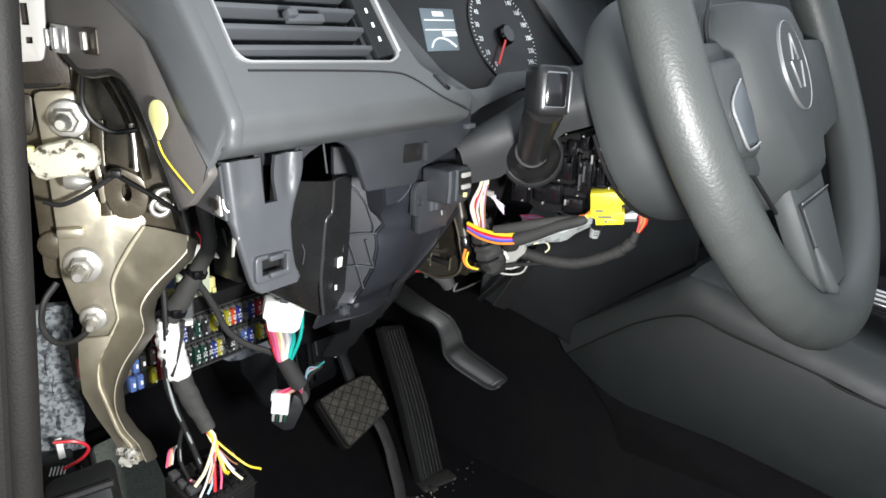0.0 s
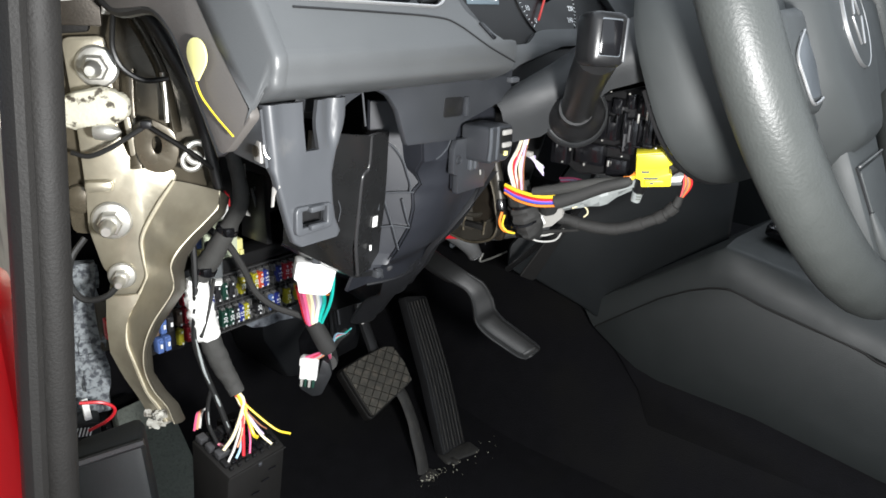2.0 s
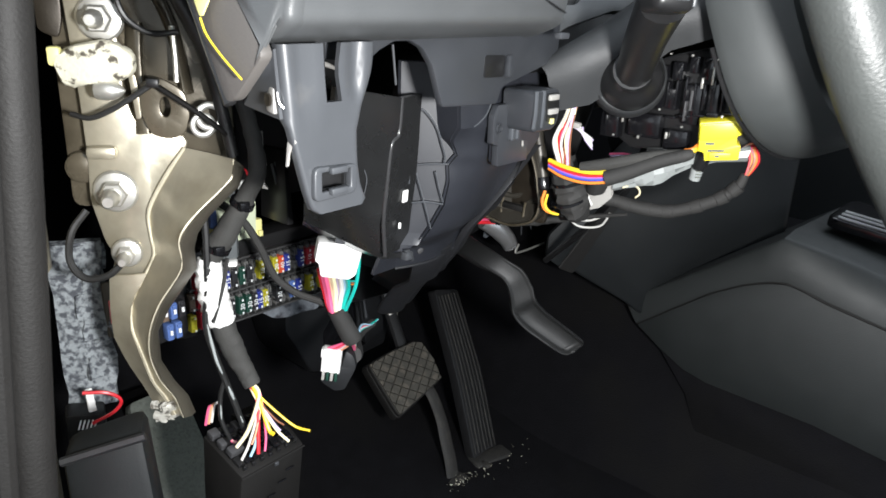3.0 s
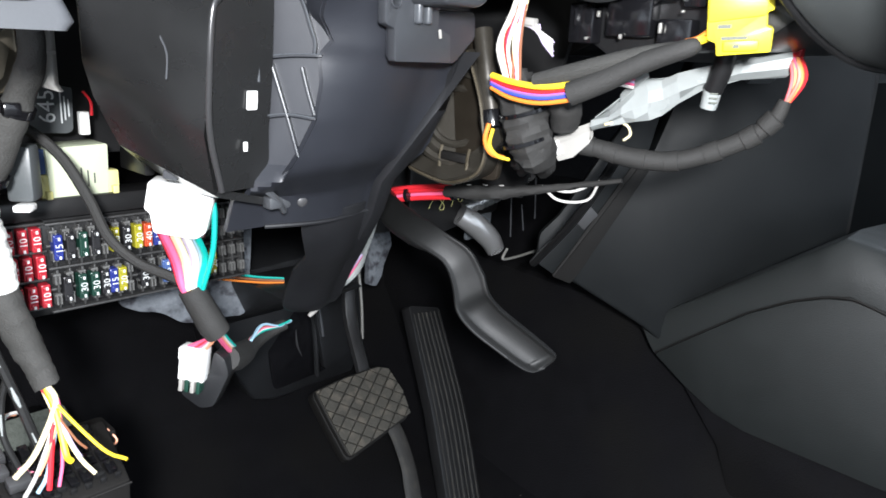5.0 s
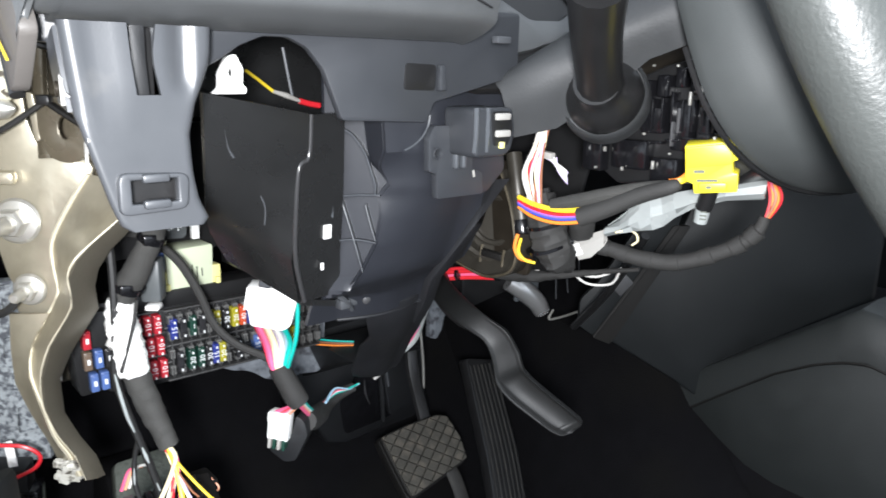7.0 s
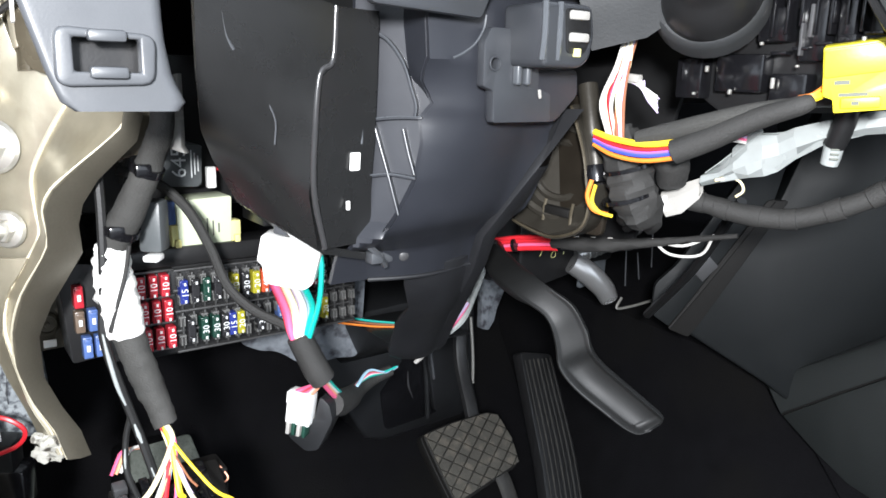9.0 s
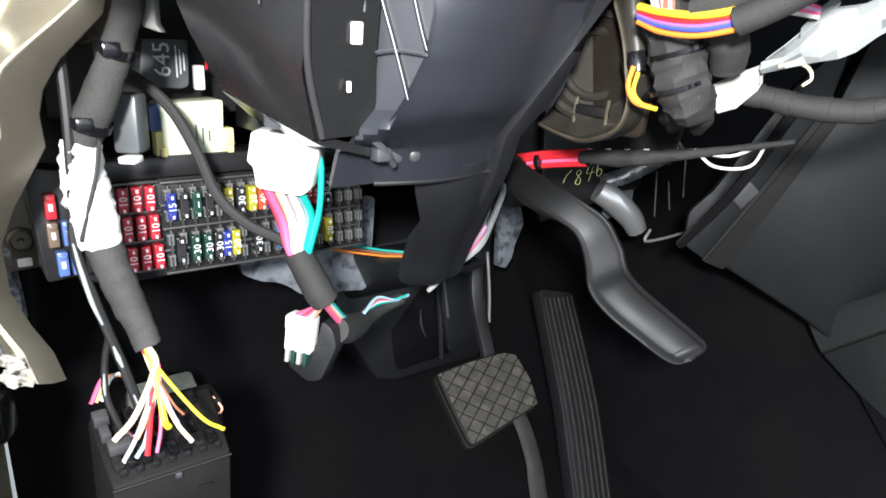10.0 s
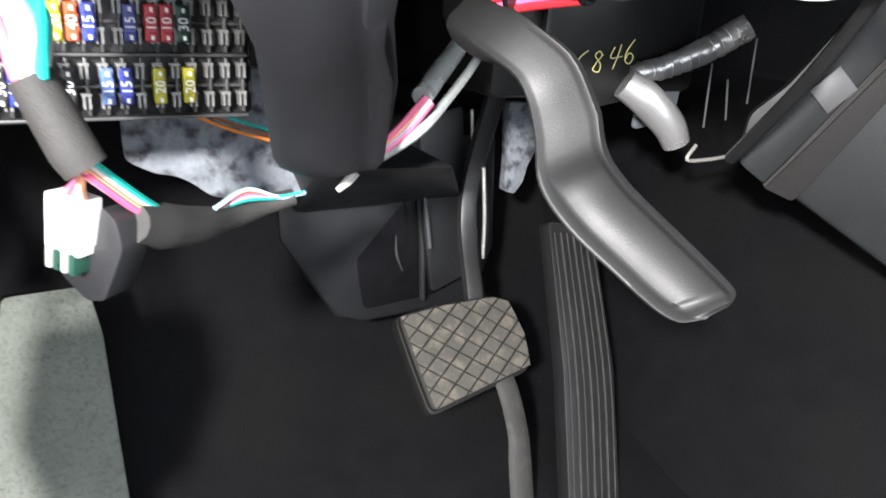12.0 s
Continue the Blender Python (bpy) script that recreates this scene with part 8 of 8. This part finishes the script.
# ---- heater foot duct ----
foot_d = thing("foot_duct", "black foot-level heater duct below the knee duct", "duct", (0.54, 0.59, 0.1))
part("body", block([(0.466, 0.585, 0.172), (0.51, 0.60, 0.104), (0.53, 0.60, 0.097), (0.62, 0.60, 0.1), (0.634, 0.60, 0.143), (0.628, 0.60, 0.23), (0.462, 0.58, 0.23)], [(0.50, 0.70, 0.17), (0.512, 0.70, 0.104), (0.53, 0.70, 0.097), (0.62, 0.70, 0.1), (0.634, 0.70, 0.143), (0.628, 0.70, 0.25), (0.47, 0.70, 0.25)], 0.004), FOOT, foot_d)
# flat black sheet on the body paints the hollow's shade
part("hollow_shade", slab(fillet([(0.515, 0.192), (0.588, 0.196), (0.586, 0.114), (0.5275, 0.11)], 0.006), (0, 0.5955, 0), X, Z, 0.002, 0.0006), BLACK_GLOSS, foot_d, "black sheet painting the shaded hollow of the duct side")
part("rib", tube([(0.562, 0.592, 0.212), (0.568, 0.592, 0.165), (0.5715, 0.592, 0.113)], 0.0024, 8), FOOT, foot_d)
part("crescent", tube([(0.5485, 0.592, 0.164), (0.5495, 0.592, 0.15), (0.5545, 0.592, 0.137)], [0.0003, 0.0009, 0.0003], 8), SLOT, foot_d, "paler edge of a moulded crescent")
part("strip", tube([(0.597, 0.565, 0.215), (0.601, 0.565, 0.18), (0.603, 0.566, 0.15)], 0.0014, 6), STEEL, foot_d, "bright edge of a clip")
part("neck", block([(0.45, 0.46, 0.25), (0.51, 0.45, 0.25), (0.51, 0.52, 0.25), (0.45, 0.52, 0.25)], [(0.475, 0.582, 0.19), (0.595, 0.585, 0.19), (0.6, 0.66, 0.19), (0.475, 0.66, 0.19)], 0.004), FOOT, foot_d)
part("front_plate", slab(fillet([(0.558, 0.245), (0.59, 0.252), (0.597, 0.2), (0.602, 0.13), (0.575, 0.12), (0.566, 0.17)], 0.004), (0, 0.585, 0), X, Z, 0.006, 0.001), FOOT, foot_d)
part("edge_strip", tube([(0.592, 0.577, 0.251), (0.597, 0.577, 0.211), (0.601, 0.577, 0.169)], 0.0012, 6), STEEL, foot_d, "bright edge line")
part("edge_strip", tube([(0.555, 0.577, 0.225), (0.561, 0.577, 0.195), (0.567, 0.577, 0.158)], 0.0015, 6), DASH_LOW, foot_d)
thin_w = thing("duct_wires", "orange and green wires crossing behind the duct", "wiring", (0.43, 0.5, 0.25))
for i, c in enumerate(("orange", "brown", "teal")):
    part("wire", tube([(0.40, 0.515 + 0.002 * i, 0.268 + 0.003 * i), (0.425, 0.51, 0.2575 + 0.0028 * i), (0.452, 0.50, 0.2515 + 0.002 * i), (0.47, 0.49, 0.25 + 0.0016 * i)], 0.0008, 6), WIRE[c], thin_w)

# ---- centre console and stack ----
TO, TU = Vector((0.66, 0.386, 0.244)), Vector((0.74, -0.67, 0)).normalized()
TN = TU.cross(Z)


def on_stack(a, b, d=0.0):
    return TO + TU * a + Z * b + TN * d


stack = thing("centre_stack_side", "dark grey plastic side of the centre stack", "centre stack", on_stack(0.1, -0.05))
part("side", slab(fillet([(-0.008, 0.004), (-0.002, -0.001), (0.06, -0.038), (0.09, -0.06), (0.215, -0.06), (0.218, 0.12), (0.21, 0.24), (0.10, 0.24), (0.055, 0.10)], 0.006), TO, TU, Z, 0.02, 0.003), STACK, stack)
part("upper_flap", slab(fillet([(-0.027, 0.012), (-0.012, 0.002), (0.05, 0.10), (0.06, 0.15), (0.03, 0.12), (-0.012, 0.05), (-0.026, 0.035)], 0.004), on_stack(0, 0, 0.003), TU, Z, 0.006, 0.001), STACK, stack)
part("joint", tube([on_stack(-0.013, 0.002, 0.003), on_stack(0.012, 0.04, 0.003), on_stack(0.05, 0.10, 0.003)], 0.0016, 8), RUBBER, stack, "dark joint between the side panels")
# added dark strip hides the lit panel edge beside the joint
part("joint_shade", slab(fillet([(-0.014, 0.0015), (0.0005, -0.004), (0.006, 0.004), (0.0595, 0.1), (0.0455, 0.1)], 0.002), on_stack(0, 0, 0.0042), TU, Z, 0.006, 0.001), RUBBER, stack, "dark strip over the panel edge, painting a shaded gap")
part("sticker", slab([(-0.003, 0.0485), (0.0065, 0.039), (0.0165, 0.051), (0.007, 0.0605)], on_stack(0, 0, 0.005), TU, Z, 0.0008, 0.0001), SLOT, stack, "small square grey sticker")
part("front", sheet([[on_stack(0.217, b), on_stack(0.222, b, -0.02), on_stack(0.3, b, -0.22)] for b in (-0.06, 0.05, 0.14, 0.24)], 0.004), BLACK, stack)
for i in range(4):
    part("knob", lathe([(0.009, 0), (0.009, 0.006), (0.007, 0.008), (0, 0.008)], on_stack(0.228 + 0.018 * (i % 2), 0.05 + 0.03 * (i // 2), -0.04 - 0.05 * (i % 2)), (0.25, -1, 0.1), 20), BLACK_GLOSS, stack)

cons = thing("centre_console", "dark grey grained centre console with a padded upper edge", "centre console", (0.75, 0.1, 0.0))
CX = 0.72
seam = [(0.087, -0.069), (0.05, -0.039), (0.019, -0.0145), (-0.009, 0.002), (-0.03, 0.0105), (-0.046, 0.0135), (-0.062, 0.0105), (-0.08, 0.0055), (-0.112, -0.0005), (-0.163, -0.01), (-0.211, -0.022), (-0.45, -0.05)]
low = [(0.062, -0.085), (0.034, -0.1), (0.009, -0.1055), (-0.09, -0.109), (-0.2, -0.125), (-0.45, -0.16)] + seam[::-1]
part("side_panel", slab(fillet([(-a, b - 0.0012) for a, b in low], 0.002), (CX, 0.25, 0.25), -Y, Z, 0.02, 0.002), CONSOLE, cons)
peak = [(0.103, -0.0465, 0.0), (0.068, -0.0215, 0.003), (0.035, 0.002, 0.006), (0.005, 0.0235, 0.009), (-0.016, 0.039, 0.011), (-0.034, 0.0515, 0.013), (-0.05, 0.049, 0.016), (-0.068, 0.0455, 0.02), (-0.1, 0.0385, 0.026), (-0.15, 0.026, 0.034), (-0.2, 0.013, 0.04), (-0.45, -0.01, 0.05)]
pad_rows = []
for f, out in ((0.0, 0.0), (0.05, -0.0012), (0.3, -0.0016), (0.6, -0.0014), (0.9, -0.0008), (0.98, 0.0), (1.0, 0.001)):
    pad_rows.append([Vector((CX - 0.0005 + out + d * f * f * 0.6, 0.25 + a + (c - a) * f, 0.25 + b + (e - b) * f)) for (a, b), (c, e, d) in zip(seam, peak)])
pad_rows += [[Vector((CX + d * 0.6 + g, 0.25 + c, 0.25 + e + h)) for c, e, d in peak] for g, h in ((0.006, 0.0006), (0.03, 0.002), (0.2, -0.01))]
part("upper_pad", sheet(pad_rows, 0.004), CONSOLE, cons, sharp=32)
part("piping", tube([(CX - 0.0006, 0.25 + a, 0.2502 + b) for a, b in seam], [0.0008, 0.001, 0.0011, 0.0012] + [0.0014] * 8, 8), RUBBER, cons, "dark piping in the seam")
part("lower_skirt", slab([(-a, b) for a, b in ((0.08, -0.071), (0.062, -0.0865), (0.034, -0.1015), (0.009, -0.107), (-0.09, -0.1105), (-0.2, -0.1265), (-0.45, -0.1615), (-0.45, -0.25), (-0.02, -0.25), (0.03, -0.13))], (CX + 0.006, 0.25, 0.25), -Y, Z, 0.02, 0.002), CARPET, cons)
gear = part("selector_frame", slab(fillet([(0, 0), (0.09, 0), (0.09, 0.22), (0, 0.22)], 0.01), (0.785, -0.02, 0.288), X, (0, 1, 0.12), 0.01, 0.002), BLACK_GLOSS, cons)
for dx in (0.004, 0.018, 0.03):
    part("chrome_strip", tube([(0.785 + dx, -0.02, 0.2895), (0.785 + dx, 0.08, 0.3015), (0.785 + dx, 0.19, 0.3145)], 0.0016, 6), CHROME, gear)
